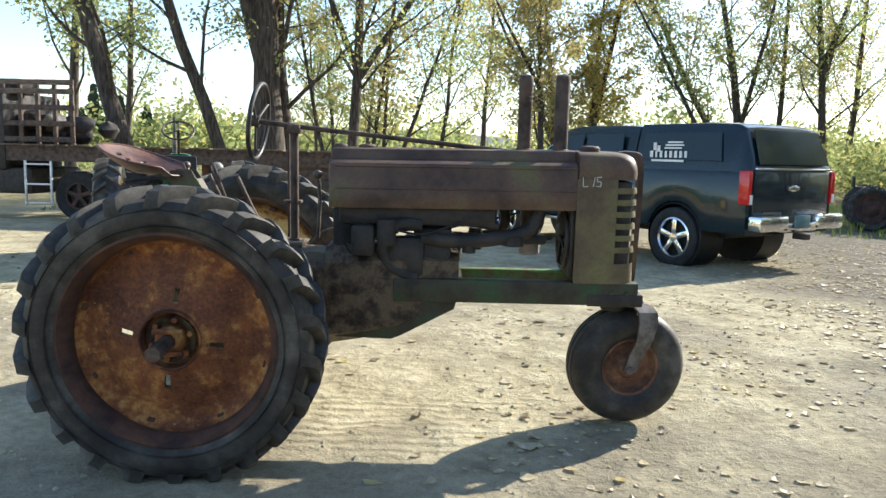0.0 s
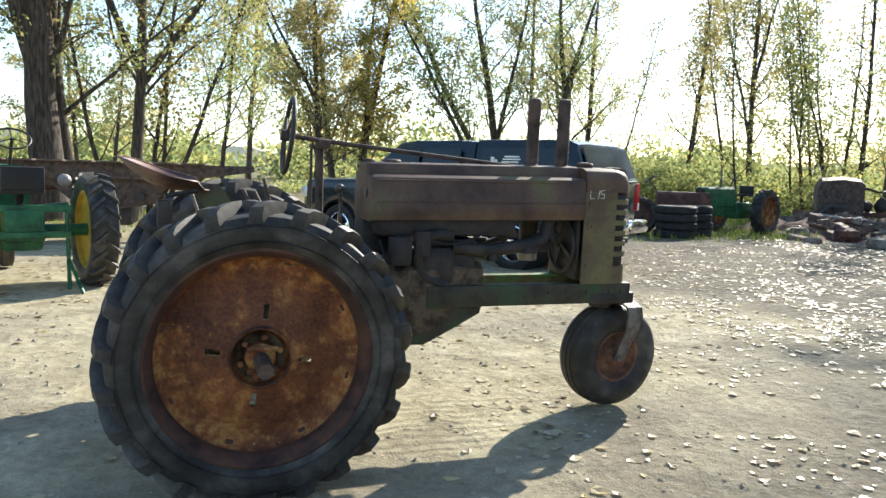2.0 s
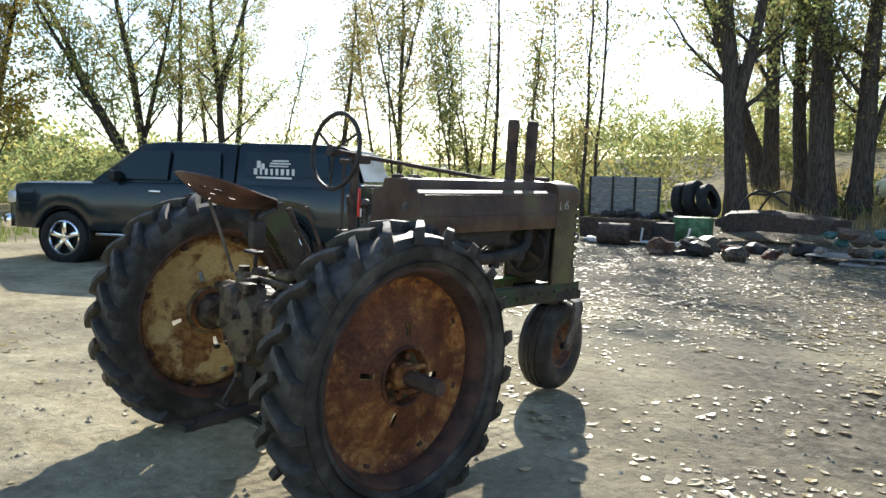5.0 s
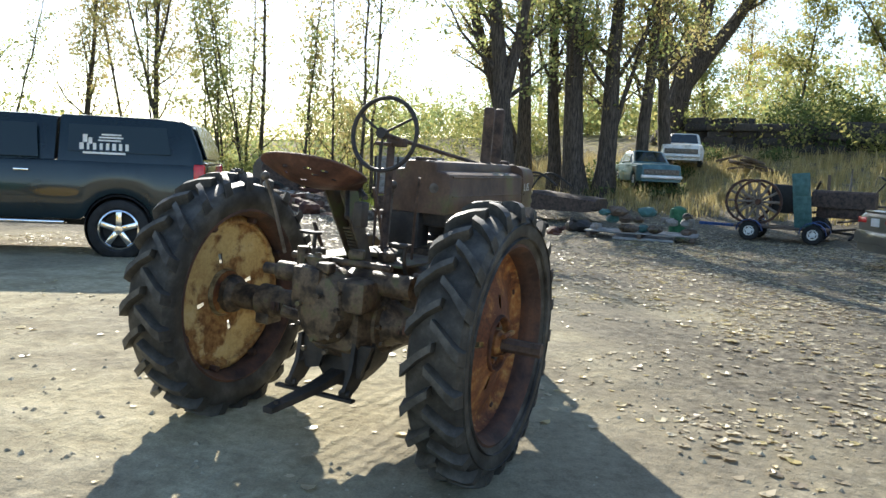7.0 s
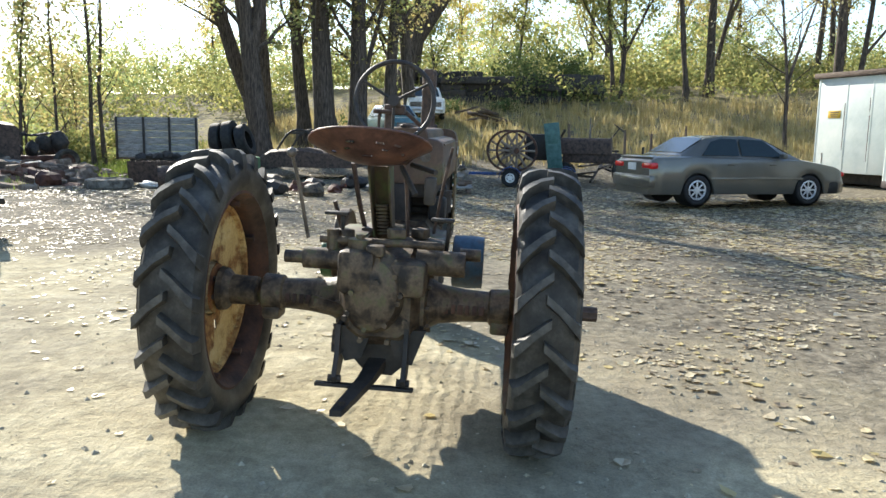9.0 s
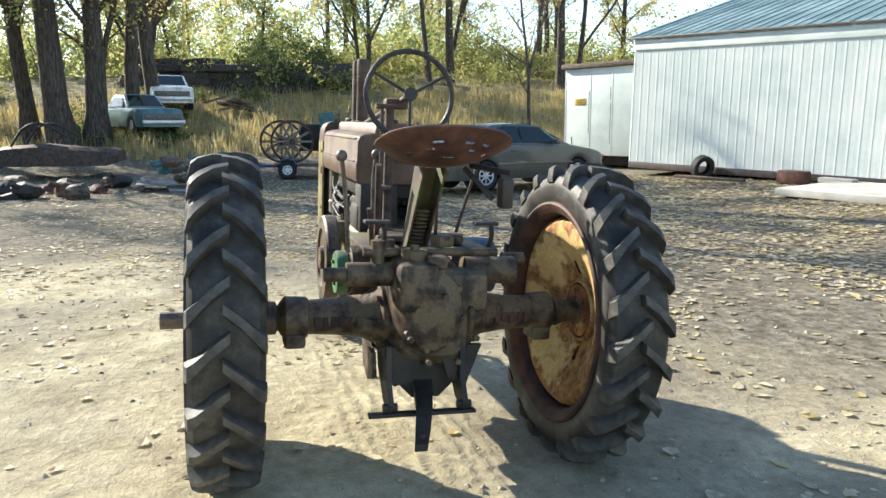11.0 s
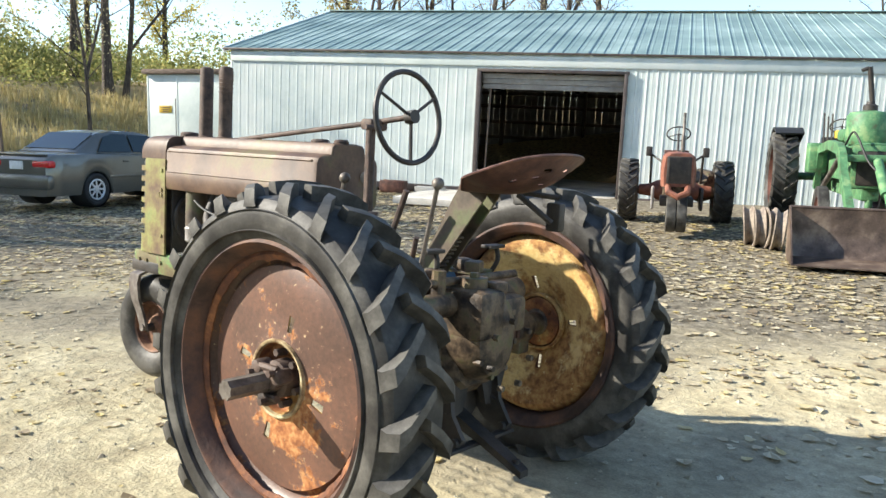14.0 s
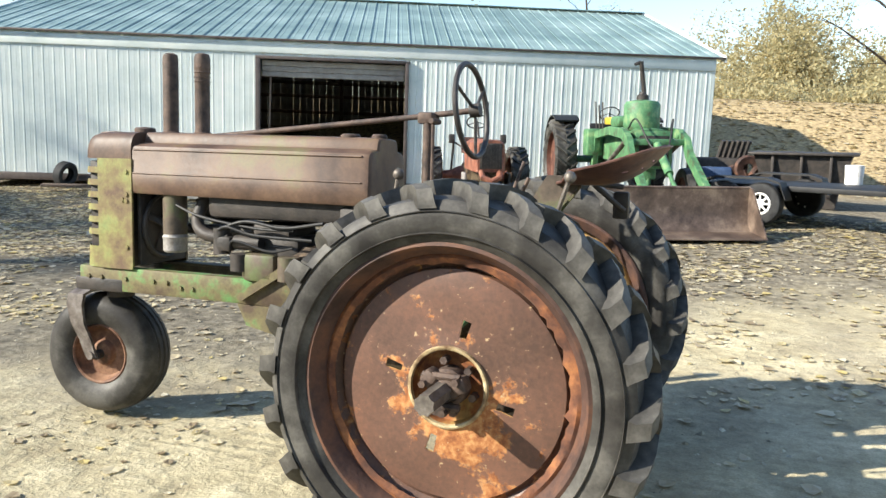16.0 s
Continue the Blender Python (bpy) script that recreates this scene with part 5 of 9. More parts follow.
bm.faces.new([bm.verts.new((S1, q, z)) for q, z in ((0, EAVE), (DEEP, EAVE), (DEEP / 2, RIDGE))])
part("end_wall", bm, M["shed_white"], shed, smooth=0)
rng = random.Random(12)
for i in range(68):
    w = 0.25 - rng.choice((0.001, 0.003, 0.005, 0.008, 0.014))
    part("back_board", box(B(), (S0 + 0.13 + 0.25 * i, DEEP, EAVE / 2), (w, 0.02, EAVE), 0.003), M["tan_door"], shed, smooth=0)
part("fascia", box(B(), ((S0 + S1) / 2, -0.022, EAVE - 0.2), (S1 - S0, 0.02, 0.24), 0.004), M["shed_white"], shed, "plain white band under the eave")


def slope(s, up, z):
    """up: metres from the eave along the roof slope; z: height above the sheet."""
    run = math.hypot(DEEP / 2 + 0.07, RIDGE - EAVE)
    k = up / run
    return Vector((s, -0.07 + k * (DEEP / 2 + 0.07), EAVE - 0.03 + k * (RIDGE - EAVE + 0.03) + z))


RUN = math.hypot(DEEP / 2 + 0.07, RIDGE - EAVE)
k = 0
s = S0 - 0.2
while s < S1 + 0.2 - 0.01:
    e = min(s + 0.92, S1 + 0.2)
    bm = ribbed(B(), s, e, 0.0, RUN, pitch=0.31, deep=0.02, at=lambda q, y, z: slope(q, z, -y * 1.1 + (0.01 if (q - s) < 0.03 else 0)))
    part("roof_sheet", bm, M["shed_roof"], shed, smooth=0)
    s = e
bm = B()
bm.faces.new([bm.verts.new(p) for p in ((S0 - 0.2, DEEP + 0.25, EAVE), (S1 + 0.2, DEEP + 0.25, EAVE), (S1 + 0.2, DEEP / 2, RIDGE), (S0 - 0.2, DEEP / 2, RIDGE))])
part("rear_roof", bm, M["shed_roof"], shed)
bm = B()
box(bm, ((S0 + S1) / 2, DEEP / 2, RIDGE + 0.03), (S1 - S0 + 0.4, 0.3, 0.03), 0.01)
part("ridge_cap", bm, M["shed_roof"], shed)
bm = B()
box(bm, ((S0 + S1) / 2, -0.08, EAVE - 0.03), (S1 - S0 + 0.4, 0.02, 0.045), 0.004)
part("eave_trim", bm, M["brown_trim"], shed, "dark eave trim")
for q in (S0 - 0.2, S1 + 0.2):
    bm = B()
    a, b = slope(q, 0, 0.02), slope(q, RUN, 0.02)
    loft(bm, [[p + Vector((0, 0, 0.03)), p + Vector((0.03, 0, 0.03)), p + Vector((0.03, 0, -0.12)), p + Vector((0, 0, -0.12))] for p in (a, b)])
    part("gable_trim", bm, M["white"], shed, "white gable trim")
for a, b in ((S0, 0), (DOOR, S1)):
    bm = box(B(), ((a + b) / 2, 0.0, 0.02), (b - a, 0.06, 0.16), 0.005)
    part("base_board", bm, M["brown_trim"], shed, "dark weathered base board")
for q, w in ((-0.05, 0.1), (DOOR + 0.04, 0.08)):
    bm = box(B(), (q, -0.01, DTOP / 2), (w, 0.14, DTOP), 0.008)
    part("door_jamb", bm, M["brown_trim"], shed, "dark brown door jamb")
bm = box(B(), (DOOR / 2, -0.01, DTOP + 0.01), (DOOR + 0.2, 0.14, 0.07), 0.008)
part("door_head", bm, M["brown_trim"], shed, "dark brown door head")
for i in range(3):
    part("door_section", box(B(), (DOOR / 2, 0.10 + 0.02 * i, DTOP - 0.10 - 0.12 * i), (DOOR - 0.02, 0.03, 0.115), 0.01), M["tan_door"], shed, "raised grey door section")
bm = B()
rod(bm, (0.16, 0.04, 0.05), (0.22, 0.03, DTOP - 0.4), 0.022, n=10)
part("track_pole", bm, M["timber"], shed, "leaning door pole")
for q in (S0 + 0.1, -2.2, 1.0, 4.4, 7.4, S1 - 0.1):
    bm = box(B(), (q, DEEP - 0.15, EAVE / 2), (0.14, 0.14, EAVE), 0.006)
    part("post", bm, M["timber"], shed, "dark timber post")
for z in (0.7, 1.3, 1.9, 2.5, 3.0):
    bm = box(B(), ((S0 + S1) / 2, DEEP - 0.06, z), (S1 - S0 - 0.2, 0.05, 0.12), 0.004)
    part("girt", bm, M["timber"], shed, "horizontal timber girt")
    bm = box(B(), (S0 + 0.08, DEEP / 2, z), (0.05, DEEP - 0.4, 0.12), 0.004)
    part("girt", bm, M["timber"], shed, "horizontal timber girt")
    bm = box(B(), (S1 - 0.08, DEEP / 2, z), (0.05, DEEP - 0.4, 0.12), 0.004)
    part("girt", bm, M["timber"], shed, "horizontal timber girt")
for i in range(6):
    q = S0 + 1.5 + 2.9 * i
    bm = B()
    for y0, z0, y1, z1 in ((0.1, EAVE - 0.15, DEEP - 0.1, EAVE - 0.15), (0.1, EAVE - 0.12, DEEP / 2, RIDGE - 0.15), (DEEP - 0.1, EAVE - 0.12, DEEP / 2, RIDGE - 0.15), (DEEP / 2, EAVE - 0.1, DEEP / 2, RIDGE - 0.2)):
        tube(bm, [(q, y0, z0), (q, y1, z1)], 0.06, 4)
    part("roof_truss", bm, M["timber"], shed, "timber roof truss")
bm = box(B(), ((S0 + S1) / 2, DEEP / 2, -0.01), (S1 - S0 - 0.1, DEEP - 0.1, 0.1), 0.01)
part("floor_slab", bm, M["concrete"], shed, "shaded concrete floor")
bm = box(B(), (1.3, -1.55, -0.05), (4.6, 2.95, 0.14), 0.012)
solo("pavement", bm, M["concrete"], "dusty concrete apron before the shed doorway", "pavement", SHED, kind="structure")

# things in the doorway
bm = lathe(B(), [(0.0, 0.0), (0.125, 0.0), (0.14, 0.33), (0.146, 0.335), (0.146, 0.36), (0.135, 0.36), (0.12, 0.02), (0.0, 0.02)], 28, Matrix.Rotation(math.pi / 2, 4, 'X'))
pail = thing("pail", "white plastic pail with a stained paper label", "bucket", SHED @ pose(0.28, -0.25, 0.03))
part("body", bm, M["white"], pail)
bm = B()
tube(bm, [(0.135 * math.cos(a), -0.02, 0.34 + 0.135 * 0.3 * math.sin(a)) for a in [i * math.pi / 12 for i in range(13)]], 0.003, 6)
part("handle", bm, M["steel"], pail, "wire bail handle")
bm = B()
lathe(bm, [(0.1295, 0.06), (0.137, 0.24)], 28, Matrix.Rotation(math.pi / 2, 4, 'X'), skip=lambda j, i: not (4 <= j <= 12))
part("paper_label", bm, M["orange"], pail, "smeared orange paper label")

# ---- the white box body beside the shed ----
BOXM = Matrix(((-0.916, 0.402, 0, 19.1), (-0.402, -0.916, 0, -9.4), (0, 0, 1, 0.2), (0, 0, 0, 1)))
body = thing("box_trailer", "white steel box trailer with dirt streaks and a yellow sign", "trailer", BOXM)
part("wall", box(B(), (1.55, 1.3, 1.65), (3.1, 2.5, 2.55), 0.02), M["shed_white"], body, "dusty white panel walls")
part("roof", box(B(), (1.55, 1.3, 3.0), (3.3, 2.7, 0.14), 0.03), M["timber"], body, "leaf-strewn brown roof edge")
part("chassis", box(B(), (1.55, 1.3, 0.22), (3.0, 1.6, 0.3), 0.03), M["dark_iron"], body, "dark chassis")
bm = B()
box(bm, (0.62, 0.046, 1.95), (0.42, 0.012, 0.2), 0.002)
sign = part("sign", bm, M["yellow"], body, "small yellow warning sign")
bm = B()
for i, z in enumerate((2.0, 1.94, 1.89)):
    box(bm, (0.62, 0.039, z), (0.32 - 0.06 * i, 0.004, 0.022))
part("print_bar", bm, M["brown_trim"], sign, "unreadable dark print")
for q in (0.04, 1.0, 1.8, 2.6, 3.06):
    part("seam_strip", box(B(), (q, 0.0485, 1.65), (0.05, 0.009, 2.5), 0.002), M["shed_white"], body)
for q, z0, z1 in ((0.95, 1.0, 2.25), (1.76, 0.7, 1.9), (1.75, 2.0, 2.35), (0.3, 0.6, 0.9)):
    h_ = z1 - z0
    bm = plate(B(), [(q - 0.006, z0), (q + 0.003, z0), (q + 0.009, z0 + 0.4 * h_), (q + 0.006, z0 + 0.7 * h_), (q + 0.011, z1), (q - 0.008, z1), (q - 0.005, z0 + 0.5 * h_)], 0.012, Matrix.Translation((0, 0.0475, 0)))
    part("rust_streak", bm, M["rust_rim"], body, "thin rust streak")

# ---- trees ----
def leaf_mesh(name, at, mat, leaf, rng, wide=0.6):
    """Small diamond blades, one at each place, turned every way."""
    n = len(at)
    a = rng.normal(size=(n, 3))
    a /= np.linalg.norm(a, axis=1)[:, None]
    b = np.cross(a, rng.normal(size=(n, 3)))
    b /= np.linalg.norm(b, axis=1)[:, None]
    s = (leaf * rng.uniform(0.55, 1.3, n))[:, None]
    quad = np.stack((at - a * s, at + b * s * wide, at + a * s, at - b * s * wide), axis=1).reshape(-1, 3)
    me = bpy.data.meshes.new(name)
    me.from_pydata(quad.tolist(), [], np.arange(4 * n).reshape(n, 4).tolist())
    me.materials.append(mat)
    return me


def clumps(anchors, each, size, rng):
    """Places in tufts round the anchors."""
    at = np.repeat(np.asarray(anchors, float), each, axis=0)
    return at + rng.normal(size=at.shape) * size * np.array((1.0, 1.0, 0.85))


KINDS = {
    "near": dict(label="tree with furrowed dark bark and olive autumn leaves", mats=(LEAF_OLIVE, LEAF_OLIVE, LEAF_BROWN), height=13, first=0.2, limbs=13, reach=1.0, leaf=0.06, tufts=6, each=9, droop=0.3),
    "row": dict(label="tall slender tree with sparse olive leaves", mats=(LEAF_OLIVE, LEAF_BROWN), height=15, first=0.22, limbs=15, reach=0.95, leaf=0.09, tufts=5, each=8, droop=0.1),
    "slim": dict(label="thin young tree with scattered small leaves", mats=(LEAF_OLIVE, LEAF_BROWN, LEAF_GREEN), height=9.5, first=0.14, limbs=13, reach=0.55, leaf=0.075, tufts=4, each=6, droop=0.0),
    "gold": dict(label="autumn tree with drooping golden yellow leaves", mats=(LEAF_GOLD, LEAF_BROWN), height=12, first=0.12, limbs=16, reach=0.95, leaf=0.09, tufts=6, each=9, droop=0.55),
    "oak": dict(label="thick dark trunk with thinning brown-yellow leaves", mats=(LEAF_BROWN, LEAF_BROWN, LEAF_OLIVE), height=15, stout=1.28, first=0.24, limbs=14, reach=0.85, leaf=0.08, tufts=5, each=9, droop=0.35),
    "green": dict(label="spreading tree with fresh green and yellow leaves", mats=(LEAF_GREEN, LEAF_OLIVE), height=9.5, first=0.15, limbs=15, reach=0.95, leaf=0.09, tufts=6, each=9, droop=0.05),
    "bank": dict(label="tall tree on the bank with olive and yellow leaves", mats=(LEAF_OLIVE, LEAF_GOLD, LEAF_BROWN), height=14, first=0.3, limbs=14, reach=0.9, leaf=0.09, tufts=5, each=8, droop=0.15),
    "bare": dict(label="grey tree with drooping nearly bare branches", mats=(LEAF_PALE,), height=12, first=0.16, limbs=16, reach=1.0, leaf=0.06, tufts=2, each=3, droop=0.5),
}
COUNT = itertools.count(1)


def tree(kind, x, y, r, lean=(0.0, 0.0), forks=(), tall=1.0):
    """A leaning trunk with forks (height, lean, thickness), limbs and twigs along them, and tufts of leaves on the twigs."""
    k = KINDS[kind]
    seed = next(COUNT)
    rng = random.Random(seed)
    ng = np.random.default_rng(seed)
    top = k["height"] * tall * rng.uniform(0.92, 1.08)
    r *= k.get("stout", 1.0)
    t = thing("tree", k["label"], "tree", Matrix.Translation((x, y, land(x, y) - 0.05)))
    wood, tips = B(), []

    def jig(a):
        return Vector((rng.uniform(-a, a), rng.uniform(-a, a), rng.uniform(-a, a) * 0.5))

    def twig(p, d, length, rad):
        pts, v = [p], d
        for _ in range(3):
            v = (v + jig(0.3) - Vector((0, 0, 0.16 * k["droop"]))).normalized()
            pts.append(pts[-1] + v * length / 3)
        tube(wood, pts, [rad, rad * 0.75, rad * 0.5, 0.004], 3, cap=False)
        for i in range(k["tufts"]):
            f = 3 * (0.25 + 0.75 * (i + rng.random()) / k["tufts"])
            i0 = min(2, int(f))
            tips.append(pts[i0].lerp(pts[i0 + 1], min(1.0, f - i0)) + jig(0.1))

    def limb(p, d, length, rad):
        pts, v = [p], d
        for _ in range(5):
            v = (v + jig(0.22) + Vector((0, 0, 0.13 - 0.26 * k["droop"]))).normalized()
            pts.append(pts[-1] + v * length / 5)
        rr = [rad * (1 - 0.16 * i) for i in range(6)]
        tube(wood, pts, rr, 5, cap=False)
        n = max(4, int(length * 2.6))
        for j in range(n):
            f = 5 * (0.2 + 0.8 * (j + rng.random()) / n)
            i0 = min(4, int(f))
            az = rng.uniform(0, 6.283)
            side = Vector((math.cos(az), math.sin(az), rng.uniform(-0.3, 0.6)))
            twig(pts[i0].lerp(pts[i0 + 1], min(1.0, f - i0)), (v * 0.7 + side).normalized(), min(1.3, 0.35 + length * 0.28) * rng.uniform(0.7, 1.25), rr[i0] * 0.4)

    def stem(p, lx, ly, height, rad, root):
        n = 9
        pts, rr = [p], [rad * (1.4 if root else 1.0)]
        for i in range(n):
            step = height / n
            bend = 0.06 + 0.02 * (rad < 0.12)
            pts.append(pts[-1] + Vector((lx + rng.uniform(-bend, bend), ly + rng.uniform(-bend, bend), 1.0)) * step)
            rr.append(rad * (1 - 0.085 * (i + 1)))
        tube(wood, pts, rr, 10 if rad > 0.15 else 7, cap=False)
        if not root:
            start = 0.12
        else:
            start = k["first"]
        m = max(4, int(k["limbs"] * (height / top) * (1.0 if root else 0.8)))
        for j in range(m):
            f = start + (0.98 - start) * (j + rng.uniform(0.1, 0.9)) / m
            i0 = min(n - 1, int(f * n))
            at = pts[i0].lerp(pts[i0 + 1], f * n - i0)
            az = j * 2.4 + rng.uniform(-0.7, 0.7)
            tilt = rng.uniform(0.5, 1.05)
            d = Vector((lx + math.cos(az) * math.sin(tilt), ly + math.sin(az) * math.sin(tilt), math.cos(tilt))).normalized()
            limb(at, d, k["reach"] * (1.5 + 0.26 * height * (1 - f)) * rng.uniform(0.7, 1.25), rr[i0] * rng.uniform(0.22, 0.36) + 0.008)
        return pts

    main = stem(Vector((0, 0, -0.1)), lean[0], lean[1], top, r, True)
    for h, lx, ly, thick in forks:
        i = min(7, int(h / top * 9))
        stem(main[i].lerp(main[i + 1], h / top * 9 - i), lx, ly, (top - h) * 0.85, r * thick, False)
    part("trunk", wood, M["bark"], t, smooth=80)
    at = clumps([tuple(p) for p in tips], k["each"], 0.13 + k["leaf"], ng)
    c = new("crown", leaf_mesh("crown", at, k["mats"][seed % len(k["mats"])], k["leaf"], ng))
    c.parent = t
    return t


# by the flatbed trailer
tree("near", -5.9, 14.5, 0.24, (-0.22, -0.09))
tree("near", -3.3, 17.0, 0.43, (-0.03, -0.01), forks=((3.6, -0.24, -0.05, 0.6),))
tree("near", -3.9, 16.1, 0.18, (-0.31, -0.08))
tree("near", -2.7, 17.5, 0.19, (-0.07, -0.01))
tree("near", -1.4, 19.0, 0.18, (0.01, 0.0), forks=((3.7, 0.69, 0.07, 0.6), (4.0, -0.40, -0.04, 0.6)))
tree("slim", -2.2, 21.5, 0.08, (-0.21, -0.03))
tree("slim", -1.1, 21.6, 0.08, (0.16, 0.01))
tree("slim", -0.9, 22.7, 0.08, (0.08, 0.0))
tree("near", -0.7, 22.7, 0.09, (0.37, 0.0), tall=0.7)
tree("near", 1.2, 25.5, 0.10, (0.1, 0.0), tall=0.8)
tree("gold", 7.4, 35.0, 0.20, (-0.12, 0.02), forks=((2.5, -0.47, 0.09, 0.8),))
tree("gold", 8.5, 35.8, 0.24, (0.16, -0.04), forks=((2.6, 0.05, -0.01, 0.7),))
tree("gold", 5.8, 31.4, 0.17, (-0.01, 0.0), forks=((4.9, -0.52, 0.07, 0.6),))
# the row behind the pickup
tree("row", 15.6, 33.5, 0.15, (-0.52, 0.17), tall=0.8)
tree("row", 17.4, 36.5, 0.22, (-0.47, 0.17))
tree("row", 18.5, 39.4, 0.29, (-0.16, 0.06), forks=((3.5, 0.19, -0.07, 0.55),))
tree("row", 20.2, 39.8, 0.19, (0.02, -0.01))
tree("row", 21.4, 36.5, 0.25, (-0.07, 0.03), forks=((6.1, 0.24, -0.12, 0.75),))
tree("row", 25.6, 42.6, 0.23, (0.03, -0.01))
tree("slim", 23.2, 34.9, 0.08, (0.17, -0.12))
tree("row", 28.0, 34.8, 0.21, (0.07, -0.05), tall=0.9)
tree("slim", 28.1, 31.3, 0.10, (-0.09, 0.07), tall=1.2)
tree("row", 27.0, 28.1, 0.17, forks=((6.3, 0.16, -0.15, 0.5), (3.4, -0.16, 0.15, 0.5)), tall=0.9)
tree("slim", 28.5, 22.8, 0.13, (-0.02, 0.02), tall=1.35)
tree("slim", 28.5, 23.6, 0.09, (0.01, -0.02), tall=1.1)
tree("slim", 24.8, 21.9, 0.06, (-0.11, 0.12))
tree("slim", 24.7, 20.4, 0.06, (-0.13, 0.17))
tree("slim", 26.2, 22.9, 0.07, (-0.07, 0.07))
tree("slim", 24.1, 21.3, 0.05, (-0.05, 0.05))
tree("slim", 24.6, 20.7, 0.05, (-0.07, 0.08))
tree("slim", 28.2, 17.0, 0.05, (0.1, 0.1), tall=0.45)
tree("slim", 30.5, 18.6, 0.05, (-0.1, 0.12), tall=0.5)
# the two at 1.5 are stretched and placed to throw dappled shade on the yard
for x, y, r, tall in ((21.9, 15.6, 0.07, 0.9), (23.7, 16.4, 0.05, 0.75), (22.9, 13.5, 0.08, 1.5), (24.6, 14.0, 0.08, 1.5), (22.3, 14.4, 0.06, 0.9), (23.6, 24.7, 0.06, 1.0), (24.8, 22.7, 0.05, 0.9)):
    tree("slim", x, y, r, (0.08 * math.sin(x * 5.0), 0.08 * math.cos(x * 3.0)), tall=tall)
# the thick trunks at the foot of the bank
tree("oak", 33.9, 10.9, 0.34, (-0.12, 0.32))
tree("oak", 23.5, 7.7, 0.31, (-0.03, 0.10), forks=((3.8, 0.05, -0.15, 0.6),))
tree("oak", 33.2, 10.5, 0.31, forks=((5.0, -0.04, 0.11, 0.6),))
tree("oak", 28.1, 7.3, 0.24, (-0.02, 0.08))
tree("oak", 26.3, 5.9, 0.36, (-0.02, 0.07))
tree("oak", 26.6, 4.9, 0.32, (0.0, 0.02), tall=0.85)
tree("slim", 26.6, 5.3, 0.13, (0.05, -0.22), tall=1.2)
tree("oak", 27.9, 3.8, 0.23, (0.0, -0.01), tall=0.8)
tree("oak", 29.8, 3.1, 0.24, (-0.01, 0.04), tall=0.8)
tree("oak", 39.3, 4.7, 0.50, (0.02, -0.18), forks=((3.0, 0.09, -0.67, 0.7), (3.2, -0.07, 0.40, 0.6)))
tree("slim", 31.0, 7.0, 0.11, (0.0, 0.1), tall=1.2)
# on the bank
tree("green", 38.6, -6.9, 0.14, (0.0, -0.03), forks=((2.4, -0.08, -0.50, 0.6),), tall=1.15)
tree("green", 38.9, -6.6, 0.12, (0.01, 0.04), forks=((2.4, 0.08, 0.53, 0.6),), tall=1.15)
tree("green", 42.0, 3.0, 0.12, (0.0, 0.1), tall=0.7)
tree("green", 41.0, -1.5, 0.10, (0.0, -0.1), tall=0.65)
tree("bank", 37.2, -10.0, 0.14, (0.02, 0.09))
tree("bank", 38.4, -11.4, 0.25, (0.0, -0.01))
tree("bank", 42.4, -12.3, 0.15, (-0.07, -0.24), forks=((3.2, -0.11, -0.41, 0.7),))
tree("bare", 25.7, -11.0, 0.08, (0.02, 0.06), forks=((2.6, -0.08, -0.23, 0.8),), tall=0.7)
tree("bank", 35.7, -16.8, 0.26, (-0.01, -0.02))
tree("bank", 35.0, -17.2, 0.15, (-0.05, -0.10), forks=((2.6, -0.30, -0.60, 0.5),))
tree("bank", 39.6, -10.6, 0.13, (0.03, 0.09))
tree("gold", 46.0, -26.0, 0.2)
tree("bank", 44.0, -19.0, 0.2)
tree("bank", 50.0, -22.0, 0.22)
tree("bank", 52.0, -8.0, 0.22)
# behind the shed
tree("bare", -6.4, -26.2, 0.17, (0.15, -0.02))
for x, y, r in ((28.8, -26.9, 0.14), (30.0, -30.0, 0.2), (27.9, -29.5, 0.15), (28.5, -32.1, 0.22), (27.5, -33.2, 0.16), (22.7, -29.8, 0.17), (21.4, -30.1, 0.13), (24.6, -37.8, 0.24), (20.6, -33.5, 0.18), (19.5, -33.9, 0.13), (21.8, -41.2, 0.25)):
    tree("bare", x, y, r, (0.12 * math.sin(x * 3.0), 0.1 * math.cos(y * 2.0)), forks=((4.0, 0.3 * math.cos(x * 2.0), -0.2, 0.6),) if r > 0.16 else (), tall=0.85)
tree("bare", 7.0, -44.0, 0.12, (0.1, 0.0), tall=0.7)
tree("gold", 33.0, -30.0, 0.2)
for x, y in ((-12.0, 24.0), (4.0, 46.0), (-14.0, 34.0)):
    tree("row", x, y, 0.2, (0.05, 0.0))
rng = random.Random(77)
for i in range(20):
    a, d = radians(rng.uniform(-28, 100)), rng.uniform(55, 85)
    x, y = d * math.cos(a), d * math.sin(a)
    if not 61 < y < 74:
        tree(rng.choice(("row", "bank", "gold")), x, y, rng.uniform(0.15, 0.25), (rng.uniform(-0.1, 0.1), 0.0), tall=rng.uniform(0.7, 1.0))

